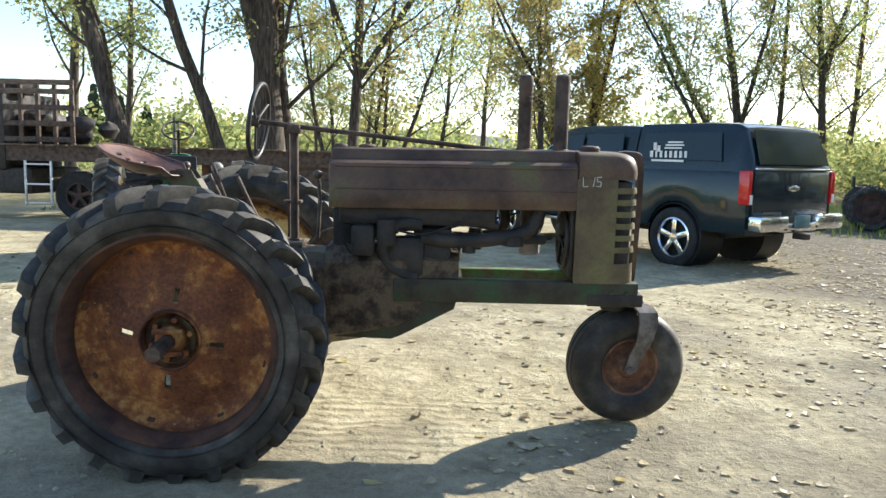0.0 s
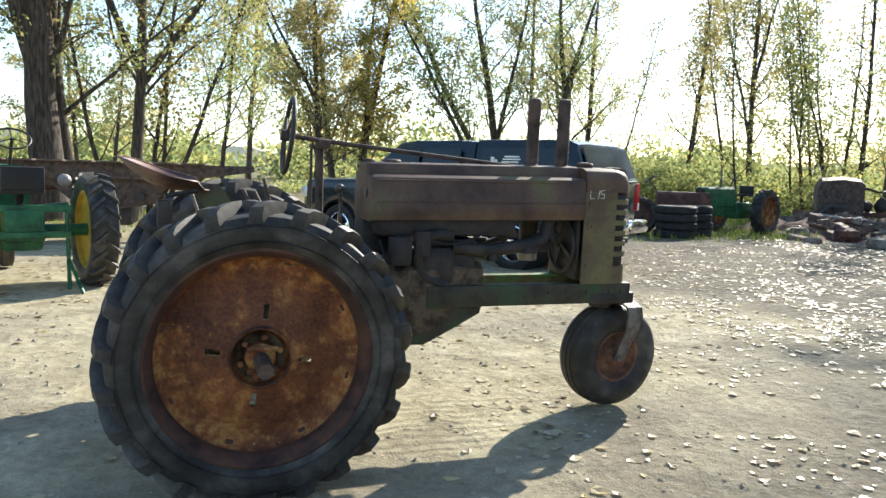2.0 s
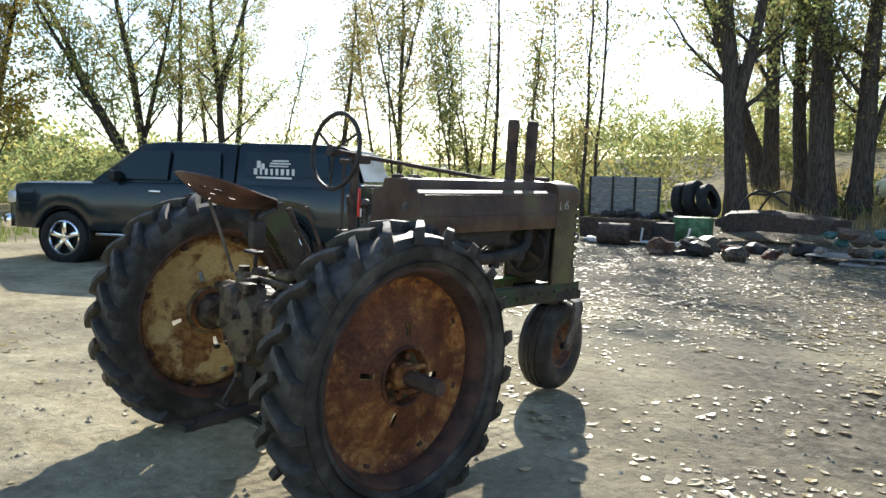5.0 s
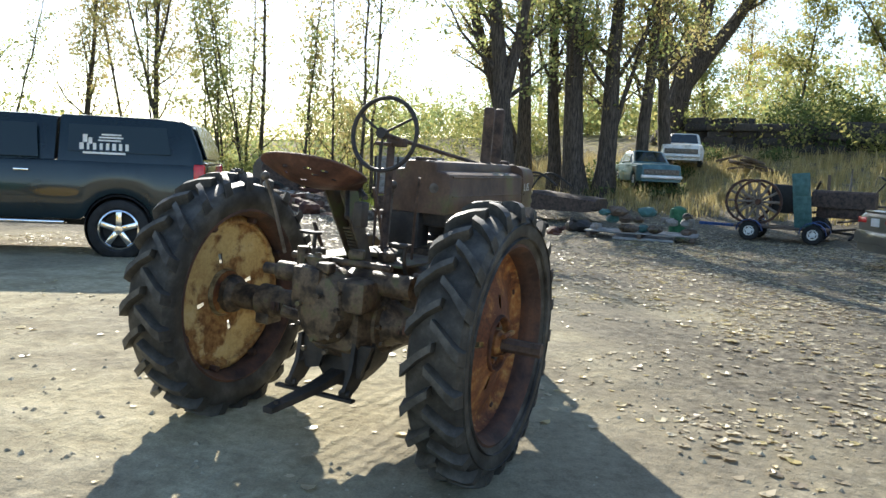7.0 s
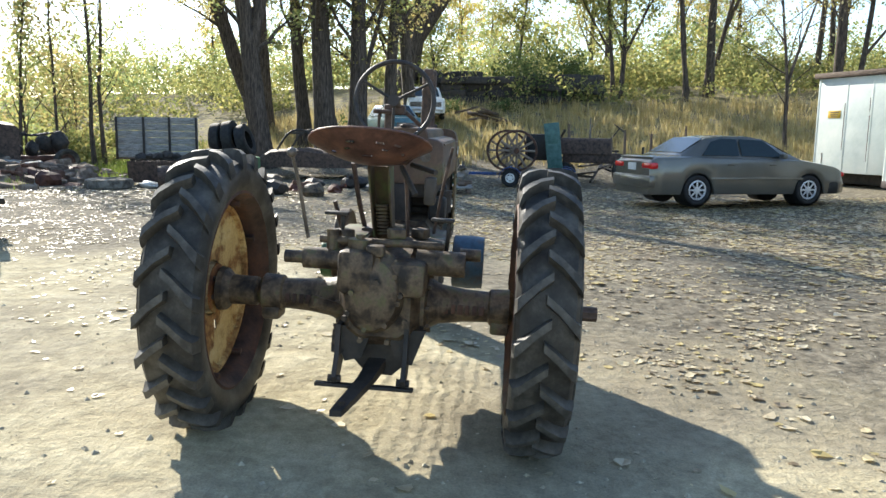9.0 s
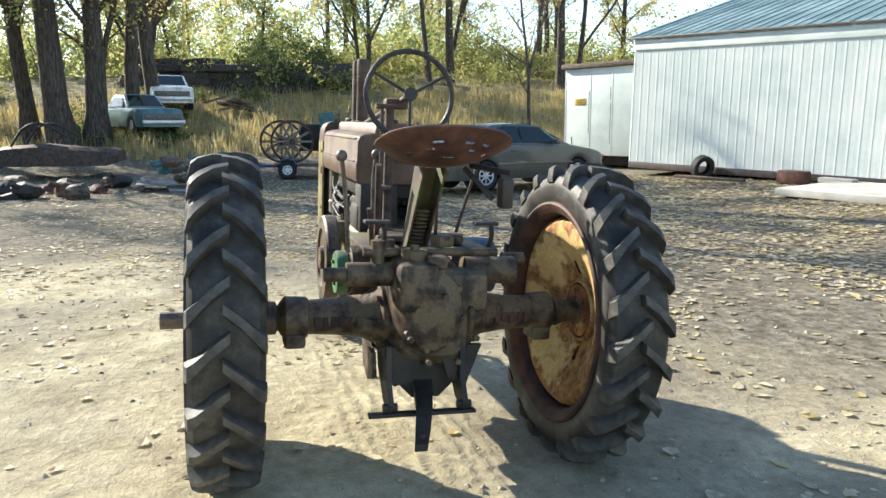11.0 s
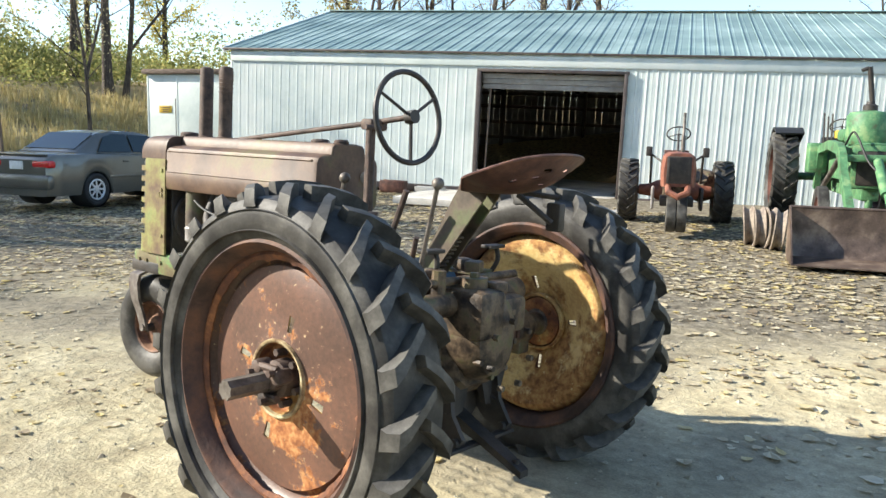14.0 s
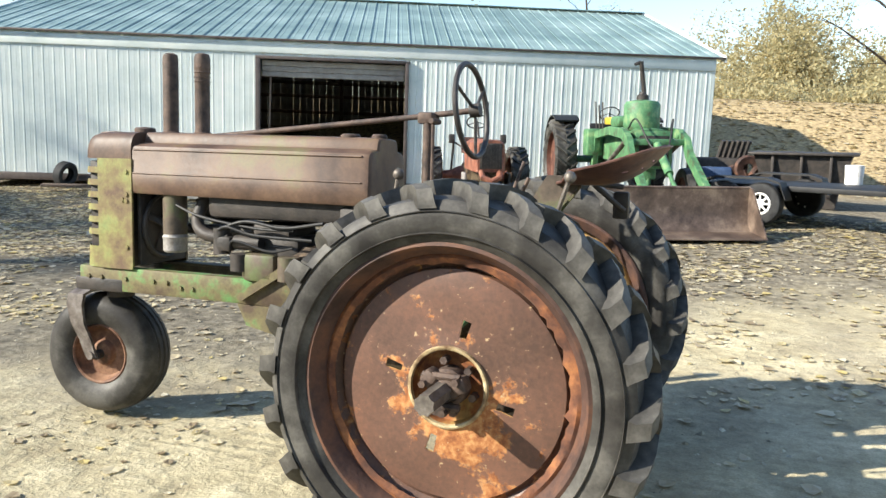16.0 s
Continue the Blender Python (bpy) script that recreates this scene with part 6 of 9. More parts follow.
# ---- road vehicles ----
def road_wheel(parent, x, y, r, width, side, rim_mat, spokes, rim_r):
    g = group("wheel", parent, Matrix.Translation((x, y, r)))
    w = width / 2
    bm = lathe(B(), [(rim_r, w * 0.8), (rim_r + 0.03, w), (r - 0.05, w), (r - 0.015, w * 0.85), (r, w * 0.6), (r, -w * 0.6), (r - 0.015, -w * 0.85), (r - 0.05, -w), (rim_r, -w * 0.8)], 40)
    part("tyre", bm, M["rubber_new"], g)
    bm = lathe(B(), [(rim_r + 0.004, side * w * 0.82), (rim_r - 0.012, side * w * 0.86), (rim_r - 0.03, side * w * 0.6), (rim_r - 0.04, side * w * 0.1), (0.0, side * w * 0.1)], 40)
    part("rim_barrel", bm, M["black"], g, "dark inner rim")
    bm = B()
    lathe(bm, [(rim_r + 0.002, side * w * 0.84), (rim_r - 0.02, side * w * 0.9), (rim_r - 0.035, side * w * 0.7)], 40)
    for i in range(spokes):
        a = 2 * math.pi * i / spokes
        wd = 1.5 * rim_r / spokes
        box(bm, (0, side * w * 0.66, rim_r * 0.52), (wd, w * 0.22, rim_r * 0.98), 0.012, Matrix.Rotation(a, 4, 'Y'))
    lathe(bm, [(0.0, side * w * 0.86), (0.055, side * w * 0.84), (0.075, side * w * 0.6)], 20)
    part("rim", bm, rim_mat, g, "bright spoked rim")
    return g


def arch_floor(x, floor, wheels, rad, zc):
    z = floor
    for xw in wheels:
        d = rad * rad - (x - xw) ** 2
        if d > 0:
            z = max(z, zc + math.sqrt(d))
    return z


def curve(x, pts):
    for (x0, v0), (x1, v1) in zip(pts, pts[1:]):
        if x <= x1:
            return v0 + (v1 - v0) * smooth01((x - x0) / (x1 - x0)) if x > x0 else v0
    return pts[-1][1]


def line(x, pts):
    for (x0, v0), (x1, v1) in zip(pts, pts[1:]):
        if x <= x1:
            return v0 + (v1 - v0) * max(0.0, (x - x0) / (x1 - x0))
    return pts[-1][1]


def hull(length, belt, half, floor, wheels, rad, zc, step=0.07):
    """The lower body, tail at x = 0, with open wheel arches."""
    bm = B()
    secs = []
    n = int(length / step)
    for i in range(n + 1):
        x = length * i / n
        b, w = line(x, belt), curve(x, half)
        zf = min(arch_floor(x, floor, wheels, rad, zc), b - 0.12)
        mid = zf + (b - zf) * 0.5
        prof = [(w - 0.10, zf), (w - 0.02, zf + 0.01), (w, zf + 0.07), (w + 0.005, mid), (w - 0.012, b - 0.08), (w - 0.035, b - 0.02), (w - 0.09, b), (w * 0.5, b + 0.012)]
        secs.append([Vector((x, -y, z)) for y, z in prof] + [Vector((x, y, z)) for y, z in reversed(prof)])
    loft(bm, secs)
    return bm


def cabin(stations):
    """stations: x, sill height, roof height, half width at the sill, half width at the roof."""
    bm = B()
    secs = []
    for x, zs, zr, ws, wr in stations:
        prof = [(ws, zs - 0.03), (ws - 0.01, zs + 0.02), (wr + 0.015, max(zs + 0.025, zr - 0.06)), (wr - 0.03, max(zs + 0.03, zr - 0.012)), (wr * 0.6, max(zs + 0.032, zr + 0.008))]
        secs.append([Vector((x, -y, z)) for y, z in prof] + [Vector((x, y, z)) for y, z in reversed(prof)])
    loft(bm, secs)
    return bm


def pane(parent, corners, mat, name="window", label="", off=0.0):
    """A glazed panel through corner points, 8 mm thick."""
    bm = B()
    c = [Vector(p) for p in corners]
    nrm = (c[1] - c[0]).cross(c[2] - c[0]).normalized()
    a = [bm.verts.new(p + nrm * (0.006 + off)) for p in c]
    b = [bm.verts.new(p - nrm * (0.006 - off)) for p in c]
    bm.faces.new(a)
    bm.faces.new(b[::-1])
    for i in range(len(c)):
        bm.faces.new((a[i], a[(i + 1) % len(c)], b[(i + 1) % len(c)], b[i]))
    return part(name, bm, mat, parent, label, smooth=0)


# pickup with a topper
TRUCK = Matrix.Translation((5.88, 6.10, 0.06)) @ Matrix.Rotation(2.157, 4, 'Z')
pickup = thing("pickup_truck", "dark blue-green pickup truck with a matching topper", "pickup truck", TRUCK)
WH = (1.1, 4.78)
bm = hull(5.85, [(0, 1.28), (2.0, 1.28), (3.9, 1.25), (4.2, 1.23), (5.5, 1.2), (5.75, 1.16), (5.85, 1.05)], [(0, 0.95), (0.3, 0.99), (5.2, 0.99), (5.6, 0.95), (5.85, 0.8)], 0.46, WH, 0.47, 0.36)
part("body", bm, M["truck"], pickup, "glossy dark body")
bm = cabin([(-0.02, 1.26, 1.32, 0.92, 0.86), (0.04, 1.26, 1.5, 0.93, 0.84), (0.17, 1.26, 1.84, 0.94, 0.80), (0.30, 1.26, 1.89, 0.94, 0.79), (0.7, 1.26, 1.91, 0.95, 0.79), (1.9, 1.26, 1.91, 0.95, 0.79)])
topper = part("topper", bm, M["truck"], pickup, "dark fibreglass topper over the bed")
bm = cabin([(1.96, 1.21, 1.88, 0.93, 0.76), (2.3, 1.22, 1.9, 0.93, 0.75), (3.2, 1.22, 1.9, 0.93, 0.75), (3.55, 1.22, 1.86, 0.93, 0.74), (3.9, 1.22, 1.62, 0.92, 0.77), (4.35, 1.21, 1.26, 0.90, 0.84)])
cab = part("cab", bm, M["truck"], pickup, "dark crew cab")


def side_y(z, s, w0=0.955, w1=0.81, z0=1.24, z1=1.86):
    return s * (w0 + (w1 - w0) * (z - z0) / (z1 - z0) + 0.006)


def side_pane(parent, pts, s, mat, label=""):
    pane(parent, [(x, side_y(z, s), z) for x, z in (pts if s > 0 else pts[::-1])], mat, "window", label)


for s in (1, -1):
    side_pane(pickup, [(0.42, 1.40), (1.78, 1.40), (1.78, 1.77), (0.50, 1.77)], s, M["dark_glass"], "dark tinted topper window")
    side_pane(pickup, [(2.15, 1.30), (2.95, 1.30), (2.95, 1.76), (2.2, 1.76)], s, M["dark_glass"], "tinted cab window")
    side_pane(pickup, [(3.02, 1.30), (4.0, 1.30), (3.62, 1.72), (3.02, 1.76)], s, M["dark_glass"], "cab window with greenish reflection")
    bm = box(B(), (3.86, 1.02 * s, 1.34), (0.12, 0.2, 0.17), 0.04)
    part("mirror", bm, M["black"], pickup)
    for x in (2.35, 3.2):
        part("door_handle", box(B(), (x, 1.0 * s, 1.12), (0.2, 0.03, 0.035), 0.01), M["chrome"], pickup, "chrome door handle")
    part("side_step", box(B(), (3.0, 0.93 * s, 0.42), (2.4, 0.16, 0.05), 0.02), M["chrome"], pickup, "chrome side step")
    for x in WH:
        road_wheel(pickup, x, 0.86 * s, 0.42, 0.27, s, M["chrome"], 5, 0.275).location.z = 0.335
        bm = lathe(B(), ([(0.0, 0.0), (0.46, 0.0), (0.46, 0.48), (0.44, 0.5)] if s > 0 else [(0.44, 0.0), (0.46, 0.02), (0.46, 0.5), (0.0, 0.5)]), 30, Matrix.Translation((x, (0.47 if s > 0 else -0.97), 0.36)))
        part("wheel_well", bm, M["black"], pickup, "dark wheel well")
    bm = box(B(), (0.03, 0.945 * s, 1.07), (0.16, 0.09, 0.44), 0.03)
    lamp = part("tail_lamp", bm, M["red_lamp"], pickup, "tall red tail lamp")
    part("reversing_lens", box(B(), (-0.052, 0.93 * s, 0.92), (0.012, 0.05, 0.12), 0.004), M["white"], lamp, "clear reversing lens")
pane(pickup, [(-0.03, 0.78, 1.36), (-0.03, -0.78, 1.36), (0.14, -0.72, 1.80), (0.14, 0.72, 1.80)], M["dark_glass"], "rear_window", "sloping topper rear window", 0.02)
part("latch_bar", box(B(), (-0.04, 0, 1.31), (0.05, 1.7, 0.03), 0.01), M["chrome"], pickup, "bright bar above the tailgate")
tg = part("tailgate", box(B(), (-0.01, 0, 0.98), (0.05, 1.70, 0.60), 0.02), M["truck"], pickup, "dark tailgate")
bm = B()
box(bm, (-0.045, 0.0, 1.06), (0.014, 0.24, 0.05), 0.006)
box(bm, (-0.045, 0.0, 1.06), (0.016, 0.10, 0.085), 0.006)
part("emblem", bm, M["chrome"], tg, "plain bright emblem")
bm = B()
for i in range(9):
    box(bm, (-0.038, 0.62 - 0.045 * i, 0.74), (0.008, 0.026, 0.035))
part("name_bars", bm, M["chrome"], tg, "raised unreadable badge bars")
bm = B()
for s in (1, -1):
    box(bm, (-0.13, 0.64 * s, 0.62), (0.2, 0.62, 0.2), 0.04)
box(bm, (-0.1, 0, 0.56), (0.16, 0.8, 0.12), 0.03)
part("rear_bumper", bm, M["chrome"], pickup, "chrome rear bumper")
part("plate_panel", box(B(), (-0.2, 0.0, 0.63), (0.014, 0.34, 0.17), 0.004), M["old_blue"], pickup, "pale licence plate with plain bars")
part("hitch", box(B(), (-0.2, 0, 0.44), (0.2, 0.1, 0.08), 0.01), M["dark_iron"], pickup)
part("undercarriage", box(B(), (3.0, 0, 0.45), (4.9, 1.1, 0.2), 0.03), M["black"], pickup)
pane(pickup, [(3.64, 0.66, 1.80), (3.64, -0.66, 1.80), (4.26, -0.76, 1.32), (4.26, 0.76, 1.32)], M["dark_glass"], "windscreen", "", -0.012)
part("grille", box(B(), (5.84, 0, 0.86), (0.08, 1.5, 0.34), 0.03), M["chrome"], pickup, "chrome grille")
part("front_bumper", box(B(), (5.86, 0, 0.56), (0.2, 1.8, 0.22), 0.06), M["chrome"], pickup, "chrome front bumper")
for s in (1, -1):
    part("headlamp", box(B(), (5.72, 0.8 * s, 0.95), (0.2, 0.28, 0.2), 0.05), M["alloy"], pickup, "clear headlamp")
# the decal on the topper's side window: plain bars and shapes
bm = B()
for s in (1,):
    def lay(x, z, w, h, bm=bm, s=s):
        y = side_y(z, s) + 0.014
        box(bm, (x, y, z), (w, 0.004, h))
    for i, wd in enumerate((0.09, 0.05, 0.07, 0.06, 0.07, 0.08, 0.07, 0.07)):
        lay(1.60 - 0.085 * i, 1.47, wd * 0.62, 0.10)
    lay(1.22, 1.60, 0.32, 0.022)
    lay(1.22, 1.64, 0.26, 0.022)
    lay(1.24, 1.56, 0.3, 0.02)
    lay(1.3, 1.385, 0.56, 0.03)
    lay(1.56, 1.57, 0.06, 0.13)
    lay(1.49, 1.55, 0.05, 0.09)
part("decal", bm, M["white"], pickup, "white business decal in plain bars")

# grey-beige saloon
CAR = Matrix.Translation((12.91, -3.38, 0.088)) @ Matrix.Rotation(-1.238, 4, 'Z')
saloon = thing("car", "grey-beige four-door saloon car parked on leaves", "car", CAR)
WC = (1.02, 3.69)
bm = hull(4.78, [(0, 0.86), (0.12, 0.98), (0.9, 1.0), (1.3, 0.99), (3.2, 0.95), (3.6, 0.93), (4.4, 0.80), (4.7, 0.68), (4.78, 0.55)], [(0, 0.70), (0.25, 0.82), (0.8, 0.88), (4.0, 0.88), (4.5, 0.8), (4.78, 0.6)], 0.22, WC, 0.345, 0.31)
part("body", bm, M["beige_car"], saloon, "metallic grey-beige body")
bm = cabin([(0.66, 0.98, 1.01, 0.78, 0.72), (0.9, 0.99, 1.16, 0.78, 0.66), (1.3, 0.98, 1.37, 0.80, 0.60), (1.7, 0.97, 1.42, 0.80, 0.60), (2.3, 0.96, 1.42, 0.81, 0.60), (2.65, 0.95, 1.37, 0.81, 0.60), (3.1, 0.94, 1.14, 0.80, 0.66), (3.5, 0.93, 0.96, 0.78, 0.72)])
part("cabin", bm, M["beige_car"], saloon, "roof and pillars")


def cy(z, s):
    return s * (0.815 - 0.19 * (z - 0.97) / 0.43 + 0.008)


for s in (1, -1):
    for pts in ([(1.12, 1.02), (1.98, 1.01), (1.98, 1.35), (1.62, 1.36), (1.38, 1.30)], [(2.04, 1.01), (3.05, 0.99), (2.62, 1.33), (2.04, 1.35)]):
        pane(saloon, [(x, cy(z, s), z) for x, z in (pts if s > 0 else pts[::-1])], M["dark_glass"], "window", "side window")
    for x in WC:
        road_wheel(saloon, x, 0.77 * s, 0.315, 0.2, s, M["alloy"], 8, 0.2)
        bm = lathe(B(), ([(0.0, 0.0), (0.34, 0.0), (0.34, 0.38), (0.33, 0.4)] if s > 0 else [(0.33, 0.0), (0.34, 0.02), (0.34, 0.4), (0.0, 0.4)]), 26, Matrix.Translation((x, (0.46 if s > 0 else -0.86), 0.31)))
        part("wheel_well", bm, M["black"], saloon, "dark wheel well")
    part("tail_lamp", box(B(), (0.075, 0.575 * s, 0.80), (0.17, 0.42, 0.135), 0.04), M["red_lamp"], saloon, "wide red tail lamp")
    part("indicator", box(B(), (4.55, 0.66 * s, 0.64), (0.24, 0.2, 0.12), 0.05), M["red_lamp"], saloon, "red-orange corner lamp")
    part("mudflap", box(B(), (4.3, 0.80 * s, 0.36), (0.3, 0.12, 0.26), 0.05), M["black"], saloon, "dark lower corner of the front bumper")
    part("mirror", box(B(), (2.95, 0.93 * s, 1.02), (0.1, 0.16, 0.11), 0.03), M["beige_car"], saloon)
    part("door_trim", box(B(), (2.4, 0.888 * s, 0.55), (2.2, 0.016, 0.05), 0.006), M["beige_car"], saloon)
    for x in (1.75, 2.75):
        part("door_handle", box(B(), (x, 0.885 * s, 0.84), (0.16, 0.02, 0.035), 0.008), M["beige_car"], saloon)
pane(saloon, [(0.74, 0.62, 1.06), (0.74, -0.62, 1.06), (1.27, -0.54, 1.36), (1.27, 0.54, 1.36)], M["dark_glass"], "rear_window", "wide sloping rear window", 0.012)
pane(saloon, [(2.70, 0.54, 1.36), (2.70, -0.54, 1.36), (3.40, -0.66, 1.02), (3.40, 0.66, 1.02)], M["dark_glass"], "windscreen", "", -0.012)
part("front_bumper", box(B(), (4.68, 0, 0.38), (0.24, 1.24, 0.3), 0.09), M["black"], saloon, "dark front bumper")
part("boot_lip", box(B(), (0.13, 0, 0.965), (0.16, 1.26, 0.035), 0.016), M["beige_car"], saloon, "raised edge of the boot lid")
part("rear_bumper", box(B(), (0.03, 0, 0.48), (0.16, 1.6, 0.26), 0.06), M["beige_car"], saloon)
part("plate_panel", box(B(), (-0.008, 0, 0.77), (0.02, 0.32, 0.15), 0.008), M["white_dirty"], saloon, "white licence plate, plain")
part("undercarriage", box(B(), (2.4, 0, 0.28), (3.9, 1.2, 0.14), 0.03), M["black"], saloon)


# ---- other farm machines ----
def big_tyre(bm, r, w, hub, n=40):
    h_ = w / 2
    return lathe(bm, [(hub, h_ * 0.75), (hub + 0.04, h_ * 0.95), (r * 0.86, h_), (r * 0.93, h_ * 0.85), (r * 0.945, 0), (r * 0.93, -h_ * 0.85), (r * 0.86, -h_), (hub + 0.04, -h_ * 0.95), (hub, -h_ * 0.75)], n)


def tread_bars(parent, r, w, count=20):
    """Slanted bars, one mesh for each half of the tread."""
    h_ = w / 2
    for side in (1, -1):
        secs = []
        for f, rt in ((0.0, r), (0.5, r), (0.9, r * 0.985), (1.02, r * 0.92)):
            a = -f * h_ / r * 0.9
            secs.append([Vector((q * math.sin(a + da), side * f * h_, q * math.cos(a + da))) for da, q in ((-0.045, r * 0.92), (0.045, r * 0.92), (0.03, rt), (-0.03, rt))])
        me = finish("lug", loft(B(), secs), M["rubber"])
        for k in range(count):
            ob = new("lug", me)
            ob.parent = parent
            ob.matrix_basis = Matrix.Rotation(2 * math.pi * (k + (0.5 if side < 0 else 0)) / count, 4, 'Y')


def farm_wheel(parent, name, x, y, r, w, hub, rim_mat, lug=True):
    g = group(name, parent, Matrix.Translation((x, y, r * 0.97)))
    part("tyre", big_tyre(B(), r, w, hub), M["rubber"], g)
    if lug:
        tread_bars(g, r, w)
    for s in (1, -1):
        bm = lathe(B(), [(hub + 0.01, s * w * 0.36), (hub - 0.015, s * w * 0.4), (hub - 0.03, s * w * 0.2), (hub * 0.55, s * w * 0.12), (hub * 0.4, s * w * 0.2), (0.06, s * w * 0.25), (0.0, s * w * 0.25)], 32)
        part("rim", bm, rim_mat, g)
    return g


def farm_tractor(label, m, paint, rim, wheelbase=2.0, rr=0.66, fr=0.32, tread=1.5, hood_z=(0.8, 1.25), hood_w=0.36, narrow=True, stack=True, stack_h=0.55, rw=0.3, gap=0.12):
    t = thing("tractor", label, "tractor", m)
    for s in (1, -1):
        farm_wheel(t, "rear_wheel", 0, s * tread / 2, rr, rw, rr * 0.68, rim)
        farm_wheel(t, "front_wheel", wheelbase, s * (gap if narrow else 0.62), fr, 0.15, fr * 0.55, rim, lug=False)
    bm = B()
    z0, z1 = hood_z
    w = hood_w / 2
    prof = [(w, z0), (w + 0.01, (z0 + z1) / 2), (w - 0.02, z1 - 0.05), (w * 0.6, z1), (0.0, z1 + 0.01)]
    secs = []
    for x, k in ((0.55, 0.96), (0.7, 1.0), (wheelbase - 0.05, 1.0), (wheelbase + 0.12, 0.95), (wheelbase + 0.18, 0.82)):
        secs.append([Vector((x, -y * k, z0 + (z - z0) * (1 if k > 0.9 else 0.97))) for y, z in prof] + [Vector((x, y * k, z0 + (z - z0) * (1 if k > 0.9 else 0.97))) for y, z in reversed(prof[:-1])])
    loft(bm, secs)
    part("hood", bm, paint, t)
    bm = box(B(), (wheelbase + 0.19, 0, (z0 + z1) / 2), (0.02, hood_w * 0.7, (z1 - z0) * 0.8), 0.008)
    for i in range(7):
        box(bm, (wheelbase + 0.2, -hood_w * 0.28 + hood_w * 0.56 * i / 6, (z0 + z1) / 2), (0.02, 0.008, (z1 - z0) * 0.75))
    part("grille", bm, M["dark_iron"], t, "dark radiator grille")
    bm = B()
    box(bm, (wheelbase / 2 + 0.1, 0, z0 - 0.12), (wheelbase - 0.1, 0.24, 0.3), 0.03)
    box(bm, (0.1, 0, rr), (0.75, 0.42, 0.45), 0.05)
    part("engine_casing", bm, M["cast"] if paint is M["orange"] else paint, t)
    bm = B()
    rod(bm, (0, -tread / 2, rr * 0.97), (0, tread / 2, rr * 0.97), 0.07, n=14)
    part("rear_axle", bm, M["cast"] if paint is M["orange"] else paint, t)
    bm = B()
    rod(bm, (wheelbase, 0, z0 - 0.1), (wheelbase, 0, fr), 0.05, n=12)
    rod(bm, (wheelbase, -0.62 if not narrow else -0.12, fr), (wheelbase, 0.62 if not narrow else 0.12, fr), 0.035, n=10)
    part("front_axle", bm, paint, t)
    bm = B()
    c = Vector((0.35, 0, z1 + 0.3))
    ax = Vector((-0.6, 0, 0.8)).normalized()
    v = Vector((0, 1, 0))
    u_ = v.cross(ax)
    tube(bm, [c + 0.19 * (math.cos(a) * u_ + math.sin(a) * v) for a in [i * math.pi / 14 for i in range(28)]], 0.012, 8, closed=True)
    for i in range(3):
        a = i * 2 * math.pi / 3
        rod(bm, c, c + 0.19 * (math.cos(a) * u_ + math.sin(a) * v), 0.008, n=6)
    part("steering_wheel", bm, M["bakelite"], t)
    bm = B()
    rod(bm, c, c - ax * 0.5, 0.018, n=8)
    part("steering_column", bm, M["dark_iron"], t)
    bm = B()
    box(bm, (-0.15, 0, rr + 0.42), (0.4, 0.42, 0.06), 0.02)
    box(bm, (-0.34, 0, rr + 0.56), (0.05, 0.42, 0.25), 0.02)
    rod(bm, (-0.1, 0, rr + 0.2), (-0.1, 0, rr + 0.42), 0.04, n=8)
    part("seat", bm, M["seat"] if paint is M["orange"] else M["black"], t)
    if stack:
        bm = B()
        tube(bm, [(wheelbase * 0.62, 0.06, z1), (wheelbase * 0.62, 0.06, z1 + stack_h * 0.4), (wheelbase * 0.62, 0.06, z1 + stack_h * 0.42), (wheelbase * 0.62, 0.06, z1 + stack_h)], [0.03, 0.03, 0.022, 0.022], 12)
        part("exhaust", bm, M["steel"], t, "grey exhaust pipe")
    return t


def face(x, y, hx, hy):
    """A pose on the ground at x, y, heading along hx, hy."""
    return Matrix.Translation((x, y, land(x, y))) @ Matrix.Rotation(math.atan2(hy, hx), 4, 'Z')


red_tractor = farm_tractor("faded orange antique tractor parked before the shed", face(3.55, -10.5, -0.42, 0.907), M["orange"], M["red_rust"], wheelbase=1.9, rr=0.54, fr=0.29, tread=1.56, hood_z=(0.70, 1.2), hood_w=0.5, stack_h=0.62, rw=0.32, gap=0.075)
for s in (1, -1):
    bm = B()
    rod(bm, (-0.1, 0.42 * s, 0.6), (0.35, 0.42 * s, 1.15), 0.02, n=8)
    rod(bm, (0.35, 0.42 * s, 1.15), (0.55, 0.2 * s, 1.0), 0.018, n=8)
    box(bm, (0.4, 0.46 * s, 1.2), (0.1, 0.1, 0.16), 0.02)
    part("lift_lever", bm, M["dark_iron"], red_tractor, "lift lever and lamp")
    bm = B()
    tube(bm, [(0, 0.18 * s, 0.53), (0, 0.3 * s, 0.53), (0, 0.42 * s, 0.53), (0, 0.6 * s, 0.53)], [0.2, 0.17, 0.11, 0.09], 16)
    part("axle_housing", bm, M["orange"], red_tractor, "faded orange axle housing")
    part("side_plate", box(B(), (1.55, 0.36 * s, 0.5), (0.4, 0.05, 0.34), 0.02), M["grey_paint"] if s < 0 else M["dark_iron"], red_tractor, "mounted tool plate")
part("mounted_tank", box(B(), (1.4, 0, 0.45), (0.6, 0.5, 0.14), 0.02), M["dark_iron"], red_tractor)
bm = B()
lump(bm, (-0.35, 0.45, 0.62), (0.3, 0.36, 0.3), 77, 3)
part("lift_unit", bm, M["cast"], red_tractor, "grimy cast lift unit behind the axle")
bm = B()
tube(bm, [(1.95, -0.16, 0.78), (2.16, -0.13, 0.62), (2.2, 0.0, 0.56), (2.16, 0.13, 0.62), (1.95, 0.16, 0.78)], 0.05, 8)
